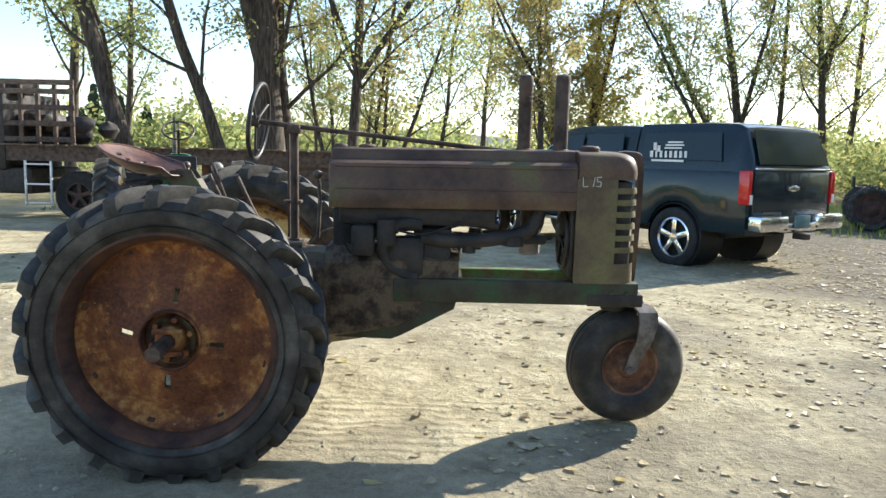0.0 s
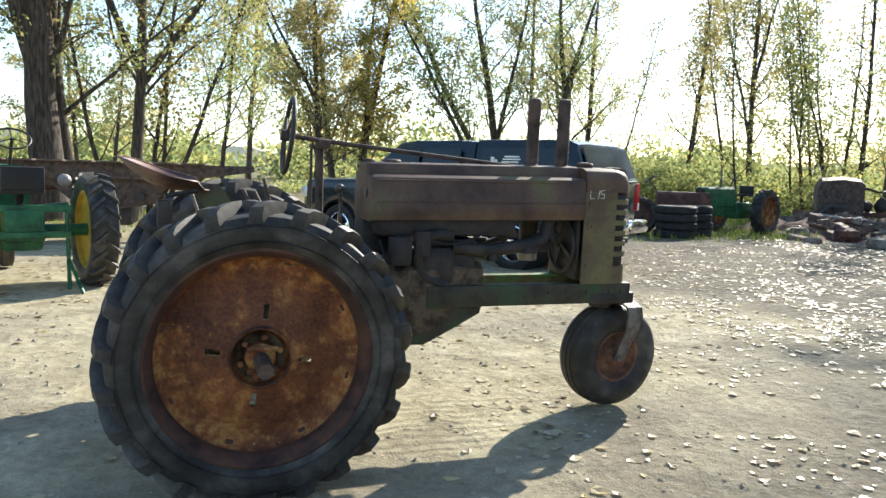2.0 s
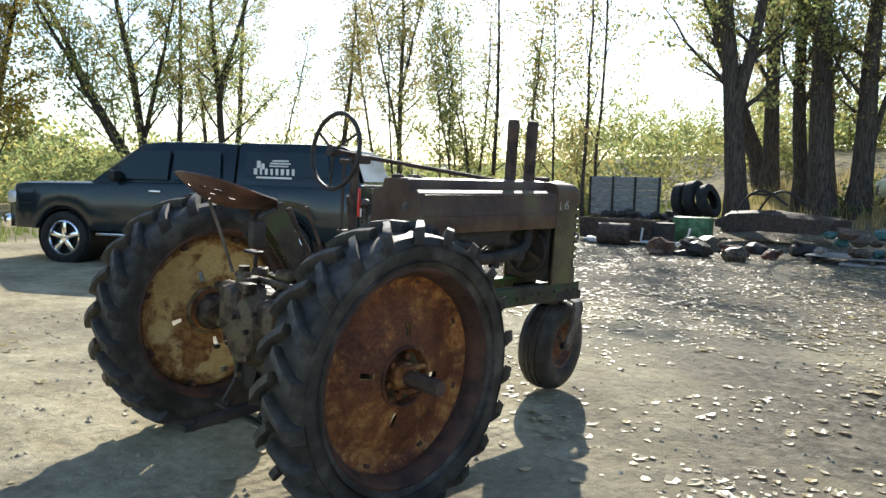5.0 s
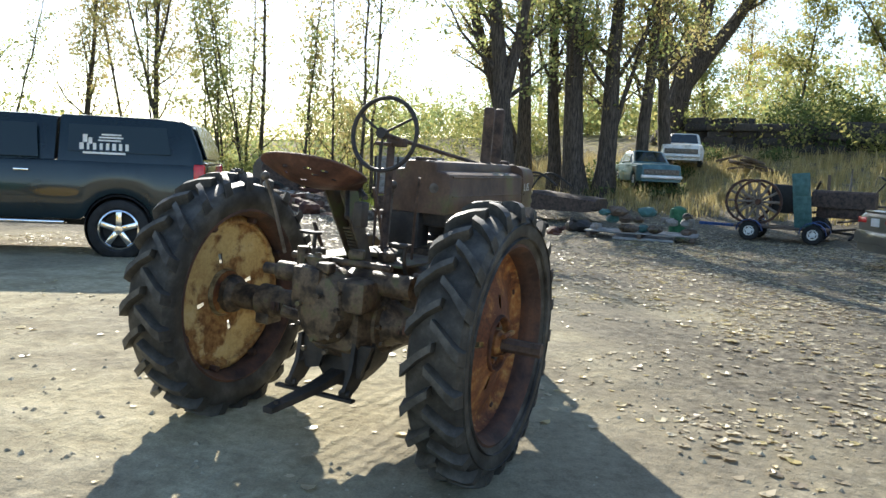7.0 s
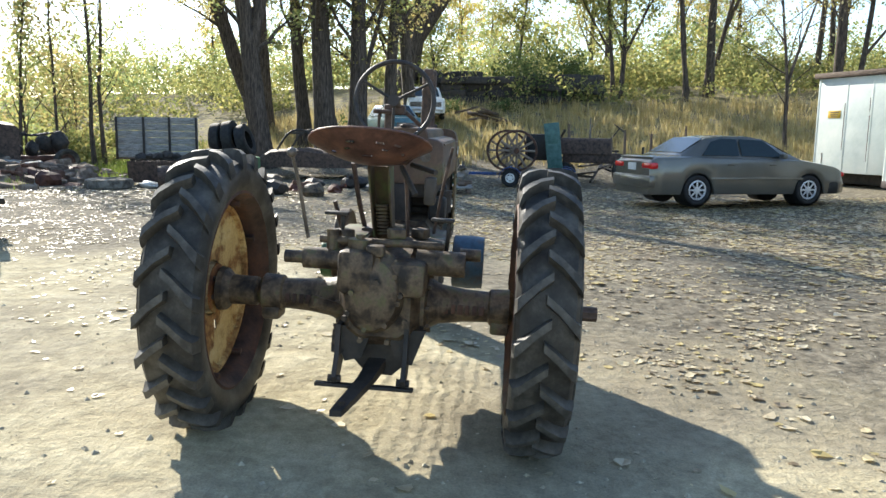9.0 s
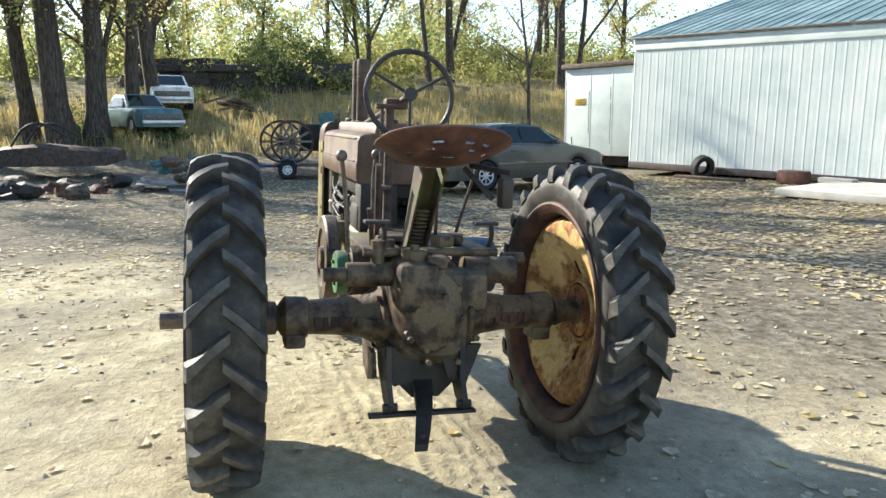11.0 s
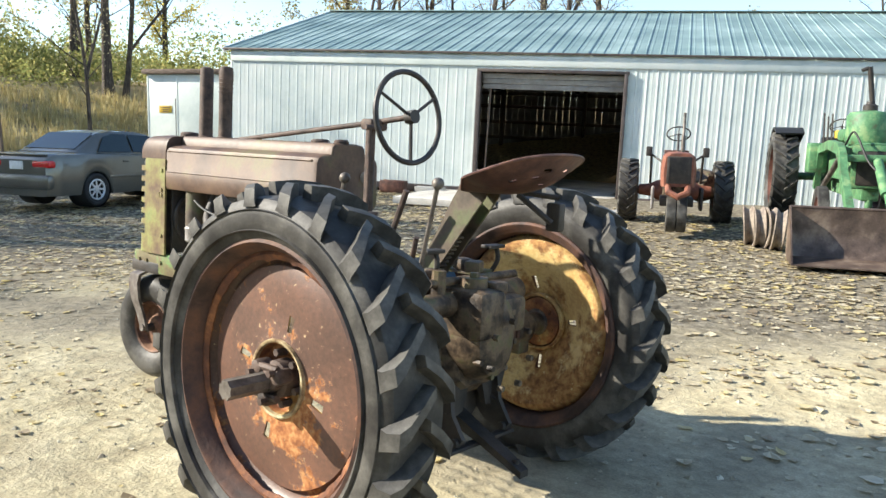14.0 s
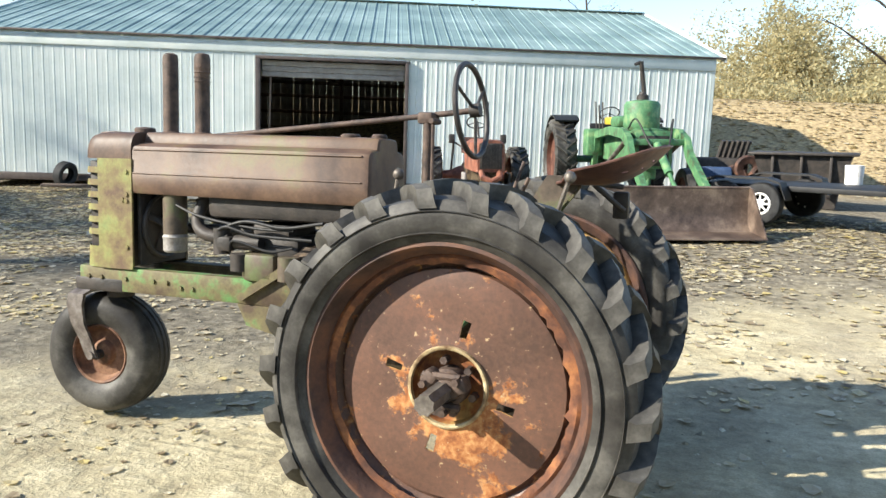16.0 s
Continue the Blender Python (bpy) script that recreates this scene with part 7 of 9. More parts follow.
part("nose_casting", bm, M["orange"], red_tractor, "rounded orange nose casting")

LH = Vector((-0.385, 0.923))
lt = farm_tractor("green loader tractor with a rusty steel bucket", face(1.55, -12.7, LH.x, LH.y), M["bright_green"], M["red_rust"], wheelbase=3.0, rw=0.42, rr=0.78, fr=0.38, tread=1.75, hood_z=(0.8, 1.35), hood_w=0.55, narrow=False, stack=False)
bm = B()
tube(bm, [(2.5, 0.0, 1.33), (2.5, 0, 1.38), (2.5, 0, 1.74), (2.5, 0, 1.80), (2.5, 0, 1.83)], [0.28, 0.3, 0.3, 0.26, 0.08], 28)
part("air_cleaner_dome", bm, M["bright_green"], lt, "round faded green dome over the engine")
bm = B()
tube(bm, [(2.5, 0.0, 1.82), (2.5, 0, 1.9), (2.5, 0, 1.92), (2.5, 0.0, 1.96)], [0.10, 0.10, 0.06, 0.05], 14)
tube(bm, [(2.5, 0.02, 1.93), (2.5, -0.05, 2.42), (2.5, -0.06, 2.45)], [0.038, 0.038, 0.045], 12)
tube(bm, [(2.5, -0.06, 2.44), (2.5, -0.16, 2.40)], [0.03, 0.025], 8)
part("exhaust", bm, M["dark_iron"], lt, "dark exhaust pipe with an open rain flap")
for s in (1, -1):
    bm = B()
    secs = []
    for i in range(11):
        a = math.pi * (0.34 + 0.52 * i / 10)
        x, z = 0.86 * math.cos(a), 0.76 + 0.86 * math.sin(a)
        secs.append([Vector((x, s * 0.60, z)), Vector((x, s * 1.06, z)), Vector((x * 0.97, s * 1.06, z - 0.03)), Vector((x * 0.97, s * 0.60, z - 0.03))])
    loft(bm, secs)
    part("fender", bm, M["black"], lt, "black curved fender")
    bm = B()
    plate(bm, [(0.86 * math.cos(a), 0.76 + 0.86 * math.sin(a)) for a in [math.pi * (0.34 + 0.52 * i / 10) for i in range(11)]], 0.02, Matrix.Translation((0, s * 0.6, 0)))
    part("fender_side", bm, M["black"], lt)
    bm = B()
    path = [(1.0, 0.42, 0.6, 0.07), (1.2, 0.42, 1.24, 0.07), (2.2, 0.43, 1.32, 0.07), (3.1, 0.45, 1.27, 0.08), (3.42, 0.46, 1.14, 0.085), (3.58, 0.46, 0.94, 0.075), (4.62, 0.47, 0.28, 0.065)]
    secs = []
    for k, (x, y, z, w) in enumerate(path):
        a, b = Vector(path[max(0, k - 1)][:3]), Vector(path[min(len(path) - 1, k + 1)][:3])
        d = (b - a).normalized()
        n_ = Vector((-d.z, 0, d.x))
        c = Vector((x, y * s, z))
        secs.append([c + n_ * w + Vector((0, -0.045, 0)), c + n_ * w + Vector((0, 0.045, 0)), c - n_ * w + Vector((0, 0.045, 0)), c - n_ * w + Vector((0, -0.045, 0))])
    loft(bm, secs)
    part("loader_arm", bm, M["bright_green"], lt, "pale green boxed loader arm")
    bm = B()
    rod(bm, (1.8, 0.44 * s, 0.65), (3.2, 0.45 * s, 1.15), 0.04, n=12)
    part("lift_cylinder", bm, M["steel"], lt, "steel hydraulic lift cylinder")
    bm = tube(B(), arc([(2.9, 0.36 * s, 1.3), (3.2, 0.3 * s, 1.5), (3.5, 0.16 * s, 1.12), (3.7, 0.05 * s, 0.95)], 6), 0.014, 7)
    part("hydraulic_hose", bm, M["black"], lt, "looped black hydraulic hose")
bm = B()
rod(bm, (3.45, -0.02, 1.1), (4.1, -0.02, 0.68), 0.065, n=14)
rod(bm, (4.05, -0.02, 0.71), (4.62, -0.02, 0.36), 0.032, n=10)
part("bucket_cylinder", bm, M["bright_green"], lt, "green bucket cylinder with a steel rod")
part("loader_crossbar", box(B(), (3.38, 0, 1.14), (0.12, 0.9, 0.1), 0.02), M["bright_green"], lt)
part("side_tank", box(B(), (0.95, -0.44, 1.1), (0.4, 0.3, 0.5), 0.04), M["bright_green"], lt, "square green tank")
part("side_tank", box(B(), (1.5, 0.0, 1.48), (0.6, 0.42, 0.2), 0.07), M["bright_green"], lt, "rounded green tank before the steering wheel")
part("console", box(B(), (0.8, 0.1, 1.5), (0.5, 0.5, 0.14), 0.03), M["yellow"], lt, "yellow console")
for k, (y, z) in enumerate(((-0.2, 1.85), (-0.26, 1.8), (-0.32, 1.86))):
    bm = B()
    rod(bm, (0.7, y, 1.3), (0.6 - 0.03 * k, y, z), 0.014, n=8)
    part("lever", bm, M["dark_iron"], lt)
part("grille_surround", box(B(), (3.2, 0, 1.02), (0.06, 0.62, 0.62), 0.04), M["bright_green"], lt, "pale green grille surround")
part("grille_screen", box(B(), (3.235, 0, 1.0), (0.02, 0.48, 0.48), 0.02), M["dark_iron"], lt, "dark grille screen")
bm = B()
prof = [(4.68, 0.66), (4.66, 0.35), (4.70, 0.14), (4.80, 0.03), (5.36, 0.0), (5.36, 0.014), (4.82, 0.055), (4.725, 0.16), (4.69, 0.35), (4.71, 0.66)]
loft(bm, [[Vector((x, y, z)) for x, z in prof] for y in (-1.22, 0.95)], cap=False)
rod(bm, (4.695, -1.22, 0.665), (4.695, 0.95, 0.665), 0.022, n=8)
for y in (-1.22, 0.95):
    plate(bm, [(4.67, 0.68), (4.66, 0.3), (4.70, 0.1), (4.80, 0.02), (5.36, 0.0), (5.1, 0.3), (4.80, 0.66)], 0.018, Matrix.Translation((0, y, 0)))
bmesh.ops.translate(bm, verts=bm.verts, vec=(0, 0, -0.14))
part("bucket", bm, M["bucket"], lt, "wide rusty steel bucket with a worn edge")

# green tractor seen from behind, beside the flatbed
gt = farm_tractor("dark green antique tractor with yellow wheels and a rear cultivator frame", face(-1.97, 5.35, -0.3, 0.954), M["green2"], M["yellow"], wheelbase=2.0, rr=0.66, fr=0.3, tread=1.55, hood_z=(0.85, 1.35), hood_w=0.4, stack_h=0.5)
bm = B()
for y in (-0.42, 0.42):
    rod(bm, (-0.45, y, 0.02), (-0.35, y, 0.95), 0.022, n=8)
    rod(bm, (-0.35, y, 0.95), (0.2, y * 0.7, 0.9), 0.025, n=8)
    rod(bm, (-0.72, y * 1.2, 0.0), (-0.42, y, 0.35), 0.02, n=8)
box(bm, (-0.35, 0, 0.9), (0.06, 0.95, 0.08), 0.01)
box(bm, (-0.40, 0, 0.62), (0.06, 0.9, 0.07), 0.01)
box(bm, (-0.3, 0, 0.72), (0.2, 0.4, 0.35), 0.03)
part("tool_frame", bm, M["green2"], gt, "green rear tool frame with legs")
for s in (1, -1):
    bm = B()
    bmesh.ops.create_uvsphere(bm, u_segments=16, v_segments=10, radius=0.075, matrix=Matrix.Translation((-0.1, 0.45 * s, 1.2)))
    part("work_lamp", bm, M["grey_paint"], gt, "round work lamp")

tagged(farm_tractor("weathered green antique tractor at the edge of the trees", face(14.5, 13.6, -0.92, -0.38), M["green2"], M["rust_disc"], wheelbase=1.9, rr=0.62, fr=0.3, tread=1.5, hood_z=(0.75, 1.25)), group="old tractors")
tagged(farm_tractor("rusted dark tractor frame without a hood", face(19.3, -4.4, 0.25, 0.97), M["pipe"], M["rust_rim"], wheelbase=1.9, rr=0.45, fr=0.34, tread=1.2, hood_z=(0.9, 1.35), stack_h=0.6), group="old tractors")
tagged(farm_tractor("rusty red tractor remains at the edge of the trees", face(11.0, 13.4, 0.9, -0.4), M["red_rust"], M["rust_rim"], wheelbase=1.7, rr=0.5, fr=0.3, tread=1.3, hood_z=(0.6, 1.1), stack=False), group="old tractors")

# ---- flatbed trailer with a stake rack ----
fb_dir = Vector((8.1, -0.65)).normalized()
FB = Matrix.Translation((-7.2, 10.95, land(-4, 11))) @ Matrix.Rotation(math.atan2(fb_dir.y, fb_dir.x), 4, 'Z')
flatbed = thing("flatbed_trailer", "long dark rusty flatbed trailer with a stake rack end", "trailer", FB)
bm = B()
for y in (0.0, 0.9, 1.8):
    loft(bm, [[Vector((x, y - 0.06, 1.39 - d)), Vector((x, y + 0.06, 1.39 - d)), Vector((x, y + 0.06, 1.43)), Vector((x, y - 0.06, 1.43))] for x, d in ((0, 0.25), (5.5, 0.25), (7.2, 0.22), (8.25, 0.06))])
part("beam", bm, M["pipe"], flatbed, "rusty tapering main beams")
for i in range(16):
    bm = box(B(), (0.3 + 0.46 * i, 0.9, 1.445), (0.40, 2.2, 0.03), 0.005)
    part("deck_plank", bm, M["timber"], flatbed)
for x in (1.5, 2.6):
    for y in (0.15, 1.65):
        road_wheel(flatbed, x, y, 0.48, 0.26, -1 if y < 1 else 1, M["rust_rim"], 5, 0.26)
rack = group("stake_rack", flatbed)
for i in range(5):
    part("stake", box(B(), (0.1 + 0.34 * i, -0.02, 2.05), (0.07, 0.06, 1.25), 0.006), M["pipe"], rack)
for z in (1.55, 1.85, 2.15, 2.45, 2.62):
    part("slat", box(B(), (0.75, -0.06, z), (1.55, 0.03, 0.10), 0.005), M["timber"] if z > 2.4 else M["pipe"], rack)
bm = B()
box(bm, (-0.3, 0.9, 1.7), (0.9, 2.0, 1.5), 0.08)
box(bm, (-0.2, 0.9, 0.75), (1.6, 1.8, 0.5), 0.06)
box(bm, (0.1, 0.4, 2.55), (0.5, 0.5, 0.3), 0.06)
for i in range(14):
    rnd = random.Random(820 + i)
    lump(bm, (rnd.uniform(-0.2, 1.5), rnd.uniform(0.1, 1.6), rnd.uniform(1.5, 2.2)), (rnd.uniform(0.15, 0.4), rnd.uniform(0.15, 0.35), rnd.uniform(0.12, 0.3)), i, 2)
part("load_box", bm, M["dark_iron"], flatbed, "dark boxed load")
lad = group("ladder", flatbed)
for x in (0.55, 1.06):
    part("rail", box(B(), (x, -0.12, 0.72), (0.04, 0.04, 0.85), 0.006), M["white_dirty"], lad, "pale ladder rail")
for z in (0.34, 0.70, 1.08):
    part("rung", box(B(), (0.8, -0.12, z), (0.5, 0.035, 0.03), 0.005), M["white_dirty"], lad)
bm = B()
box(bm, (4.6, 0.6, 1.05), (1.6, 0.5, 0.28), 0.04)
loft(bm, [[Vector((6.2, 0.2, 1.1)), Vector((7.0, 0.2, 1.2)), Vector((7.0, 0.2, 1.3)), Vector((5.6, 0.2, 1.3))], [Vector((6.2, 1.2, 1.1)), Vector((7.0, 1.2, 1.2)), Vector((7.0, 1.2, 1.3)), Vector((5.6, 1.2, 1.3))]])
part("hitch_frame", bm, M["red_rust"], flatbed, "rusty hitch frame below the deck")
for y in (0.1, 1.3):
    bm = plate(B(), [(4.4, 1.36), (7.5, 1.36), (7.25, 1.08), (6.7, 0.98), (6.55, 0.72), (5.9, 0.62), (5.2, 0.74), (4.9, 1.0), (4.4, 1.1)], 0.06, Matrix.Translation((0, y, 0)))
    part("gooseneck_plate", bm, M["pipe"], flatbed, "dark rusty side plate of the gooseneck")
for k, (x, z) in enumerate(((5.3, 0.85), (5.8, 0.78), (6.3, 0.85), (6.8, 1.1))):
    part("cross_tube", rod(B(), (x, -0.05, z), (x, 1.5, z), 0.09, n=12), M["dark_iron"], flatbed, "dark cross tube")
bm = box(B(), (5.7, 0.7, 0.5), (0.9, 1.1, 0.34), 0.05)
part("dolly_box", bm, M["dark_iron"], flatbed, "dark box slung under the gooseneck")
bm = B()
rod(bm, (6.4, 0.6, 0.0), (6.4, 0.6, 1.2), 0.06, n=10)
box(bm, (6.4, 0.6, 0.02), (0.3, 0.3, 0.04), 0.01)
part("landing_leg", bm, M["dark_iron"], flatbed)


# ---- scrap along the yard's edge ----
def tyre_pile(x, y, count, r=0.42):
    for i in range(count):
        bm = lathe(B(), [(r * 0.58, 0.07), (r * 0.7, 0.1), (r * 0.92, 0.095), (r, 0.06), (r, -0.06), (r * 0.92, -0.095), (r * 0.7, -0.1), (r * 0.58, -0.07), (r * 0.55, 0.0), (r * 0.58, 0.07)], 28)
        solo("tyre", bm, M["rubber_new"], "worn black tyre lying in a stack", "tyre", Matrix.Translation((x + 0.03 * math.sin(i * 2.1), y + 0.03 * math.cos(i * 1.7), land(x, y) + 0.1 + 0.195 * i)) @ Matrix.Rotation(math.pi / 2, 4, 'X'), grp="stacked tyres")


tyre_pile(11.3, 12.0, 4, 0.5)
tyre_pile(12.15, 12.4, 4, 0.42)

# grey board wagon box
WB = Matrix.Translation((19.7, 11.1, land(19.7, 10) + 0.58)) @ Matrix.Rotation(math.radians(-92), 4, 'Z')
wagon = thing("wagon_box", "grey weathered wooden wagon box with steel stakes", "wagon", WB)
for i in range(6):
    part("board", box(B(), (1.3, 0.0, 0.12 + 0.205 * i), (2.6, 0.04, 0.195), 0.006), M["grey_board"], wagon)
    part("board", box(B(), (0.0, 1.0, 0.12 + 0.205 * i), (0.04, 2.0, 0.195), 0.006), M["grey_board"], wagon)
for x in (0.03, 0.9, 1.72, 2.57):
    part("stake", box(B(), (x, -0.04, 0.6), (0.06, 0.05, 1.3), 0.006), M["dark_iron"], wagon, "dark iron stake")
part("floor", box(B(), (1.9, 1.0, 0.0), (3.8, 2.0, 0.08), 0.01), M["timber"], wagon)
for x in (0.7, 2.9):
    farm_wheel(wagon, "wheel", x, 0.15, 0.36, 0.16, 0.2, M["rust_rim"], lug=False).location.z = -0.1
for i, (x, r, tip) in enumerate(((2.95, 0.56, -0.08), (3.36, 0.6, -0.16), (3.8, 0.55, -0.3))):
    solo("tyre", big_tyre(B(), r, 0.31, 0.28, n=32), M["rubber_new"], "old black tractor tyre standing on the wagon floor", "tyre", WB @ Matrix.Translation((x, 0.75, r + 0.02)) @ Matrix.Rotation(tip, 4, 'Y') @ Matrix.Rotation(math.pi / 2, 4, 'Z'), grp="standing tyres")
bm = B()
for i in range(26):
    rnd = random.Random(i)
    lump(bm, (0.8 + 2.2 * rnd.random(), -0.35 - 0.3 * rnd.random(), -0.2 + 0.35 * rnd.random()), (0.2, 0.15, 0.12), i, 1)
solo("scrap_heap", bm, M["dark_iron"], "heap of dark scrap iron before the wagon box", "scrap", WB, kind="stuff")

# trough, drum, can and frames
bm = B()
loft(bm, [[Vector((x, -0.35, 0.0)), Vector((x, 0.35, 0.0)), Vector((x, 0.42, 0.55)), Vector((x, 0.39, 0.55)), Vector((x, 0.33, 0.04)), Vector((x, -0.33, 0.04)), Vector((x, -0.39, 0.55)), Vector((x, -0.42, 0.55))] for x in (0.0, 2.3)])
for x in (0.01, 2.29):
    plate(bm, [(-0.35, 0.0), (0.35, 0.0), (0.42, 0.55), (-0.42, 0.55)], 0.02, Matrix.Translation((x, 0, 0)) @ Matrix.Rotation(math.pi / 2, 4, 'Z'))
solo("steel_trough", bm, M["pipe"], "long dark rusty steel trough", "trough", Matrix.Translation((16.5, 9.05, land(16.5, 8) + 0.08)) @ Matrix.Rotation(math.radians(-90), 4, 'Z'))
bm = lathe(B(), [(0.0, -0.4), (0.28, -0.4), (0.29, -0.2), (0.28, -0.18), (0.29, 0.2), (0.28, 0.4), (0.0, 0.38)], 28)
solo("drum", bm, M["pipe"], "red-brown steel drum lying on its side", "barrel", Matrix.Translation((15.3, 7.45, land(15, 7) + 0.28)) @ Matrix.Rotation(0.4, 4, 'Z'))
bm = B()
lump(bm, (0, 0, 0.08), (0.3, 0.16, 0.09), 5, 3)
solo("plastic_jug", bm, M["white_dirty"], "crushed white plastic jug on the ground", "jug", Matrix.Translation((15.4, 8.15, land(15, 8))) @ Matrix.Rotation(1.2, 4, 'Z'))
bm = lathe(B(), [(0.3, 0.1), (0.42, 0.13), (0.55, 0.1), (0.58, 0.0), (0.55, -0.1), (0.42, -0.13), (0.3, -0.1), (0.3, 0.1)], 32)
solo("tyre", bm, M["dusty_tyre"], "pale dusty tyre lying flat on leaves", "tyre", Matrix.Translation((15.0, 9.0, land(15, 9) + 0.12)) @ Matrix.Rotation(math.pi / 2, 4, 'X'))
bm = B()
for a, b in (((0, 0, 0), (1.0, 0, 0)), ((0, 0.5, 0), (1.0, 0.5, 0)), ((0, 0, 0), (0, 0.5, 0)), ((1, 0, 0), (1, 0.5, 0)), ((0, 0, 0), (0.05, 0, 0.35)), ((1, 0.5, 0), (1.1, 0.5, 0.4))):
    rod(bm, a, b, 0.03, n=8)
solo("pipe_frame", bm, M["white_dirty"], "bent pale pipe frame lying on the ground", "frame", Matrix.Translation((15.7, 6.9, land(15, 6) + 0.1)) @ Matrix.Rotation(-1.5, 4, 'Z'))
bm = B()
rod(bm, (0, 0, 0.0), (0.0, 0.0, 0.55), 0.32, 0.30, n=18)
solo("drum", bm, M["dark_iron"], "dark dented drum standing by the scrap", "barrel", Matrix.Translation((16.3, 6.6, land(16, 6) + 0.05)))
bm = B()
box(bm, (0, 0, 0.38), (0.6, 1.0, 0.7), 0.06)
box(bm, (0.1, 0.2, 0.18), (0.8, 0.8, 0.32), 0.05)
solo("sheet_box", bm, M["bright_green"], "dented green sheet metal box", "box", Matrix.Translation((18.2, 6.7, land(18, 6.6))) @ Matrix.Rotation(0.2, 4, 'Z'))

# castings and stones along the edge
HEAPS = [(17.2, 13.6), (16.6, 12.7), (17.4, 12.2), (16.2, 11.7), (17.9, 11.4), (18.3, 13.2), (15.6, 12.5), (16.9, 14.4), (15.0, 13.4), (18.9, 12.3), (15.6, 10.9), (16.9, 10.6), (14.9, 11.8), (17.6, 14.9), (18.6, 14.2),
         (14.2, 4.6), (14.8, 5.0), (15.4, 4.4), (14.6, 3.9), (16.0, 5.2), (13.8, 3.6), (15.2, 3.4), (16.4, 4.2), (17.0, 5.4), (16.8, 3.2), (14.0, 5.4)]
for i, (x, y) in enumerate(HEAPS):
    rnd = random.Random(100 + i)
    bm = B()
    s = rnd.uniform(0.16, 0.32)
    lump(bm, (0, 0, s * 0.55), (s * rnd.uniform(0.9, 1.5), s, s * rnd.uniform(0.6, 0.9)), i, 2)
    if i % 3 == 0:
        rod(bm, (-s, 0, s * 0.4), (s * 1.3, 0.2, s * 1.2), 0.05, n=8)
    if i % 2:
        box(bm, (s * 0.4, 0, s * 0.5), (s * 2.6, s * 0.9, s * 0.5), 0.02, Matrix.Rotation(0.25, 4, 'Y'))
    mat = (M["dark_iron"], M["red_rust"], M["stone_red"], M["stone"], M["cast"])[rnd.randrange(5)]
    solo("casting", bm, mat, ("rusty scrap casting lying in dry grass", "brown stone block lying in dry grass")[mat is M["stone"]], "scrap", Matrix.Translation((x, y, land(x, y) - 0.03)) @ Matrix.Rotation(rnd.uniform(0, 6), 4, 'Z'), grp="scrap castings", smooth=15)

# heap of slabs before the trees
def heap_z(x, y):
    k = smooth01((y - 10.2 + 0.35 * noise.noise((x, 0, 0))) / 2.2) * smooth01((x - 14.4) / 1.6) * smooth01((20.6 - x) / 1.6) * smooth01((15.2 - y) / 1.2)
    return land(x, y) - 0.06 + k * (0.42 + 0.22 * noise.noise((x * 1.3, y * 1.3, 7.0)))


verts = [(14.0 + 0.2 * i, 9.8 + 0.2 * j, heap_z(14.0 + 0.2 * i, 9.8 + 0.2 * j)) for i in range(35) for j in range(29)]
me = bpy.data.meshes.new("rubble_heap")
me.from_pydata(verts, [], [(i * 29 + j, (i + 1) * 29 + j, (i + 1) * 29 + j + 1, i * 29 + j + 1) for i in range(34) for j in range(28)])
me.materials.append(M["stone_red"])
tagged(new("rubble_heap", me), "low brown heap of rubble and rusty scrap", "rubble", kind="stuff")
rnd = random.Random(640)
for i in range(95):
    x, y = rnd.uniform(14.2, 20.4), rnd.uniform(10.2, 14.6)
    if x < 16.2 and y > 12.2:
        x, y = x + 2.2, y - 1.6
    bm = B()
    w, d, h_ = rnd.uniform(0.16, 0.42), rnd.uniform(0.12, 0.28), rnd.uniform(0.04, 0.12)
    n = rnd.randrange(5, 8)
    ring = [(w * rnd.uniform(0.75, 1.1) * math.cos(2 * math.pi * q / n), d * rnd.uniform(0.75, 1.1) * math.sin(2 * math.pi * q / n)) for q in range(n)]
    loft(bm, [[Vector((p * k, q * k, z)) for p, q in ring] for z, k in ((-h_, 0.92), (-h_ * 0.6, 1.0), (h_ * 0.6, 1.0), (h_, 0.9))])
    solo("broken_stone", bm, M[("stone", "stone_red", "stone", "stone_red", "timber", "grey_board")[rnd.randrange(6)]], "broken flat brown stone lying tilted on the rubble", "stone", Matrix.Translation((x, y, heap_z(x, y) + h_ * 0.5)) @ Matrix.Rotation(rnd.uniform(0, 6.3), 4, 'Z') @ Matrix.Rotation(rnd.uniform(-0.3, 0.3), 4, 'X') @ Matrix.Rotation(rnd.uniform(-0.2, 0.2), 4, 'Y'), grp="broken stones", smooth=20)

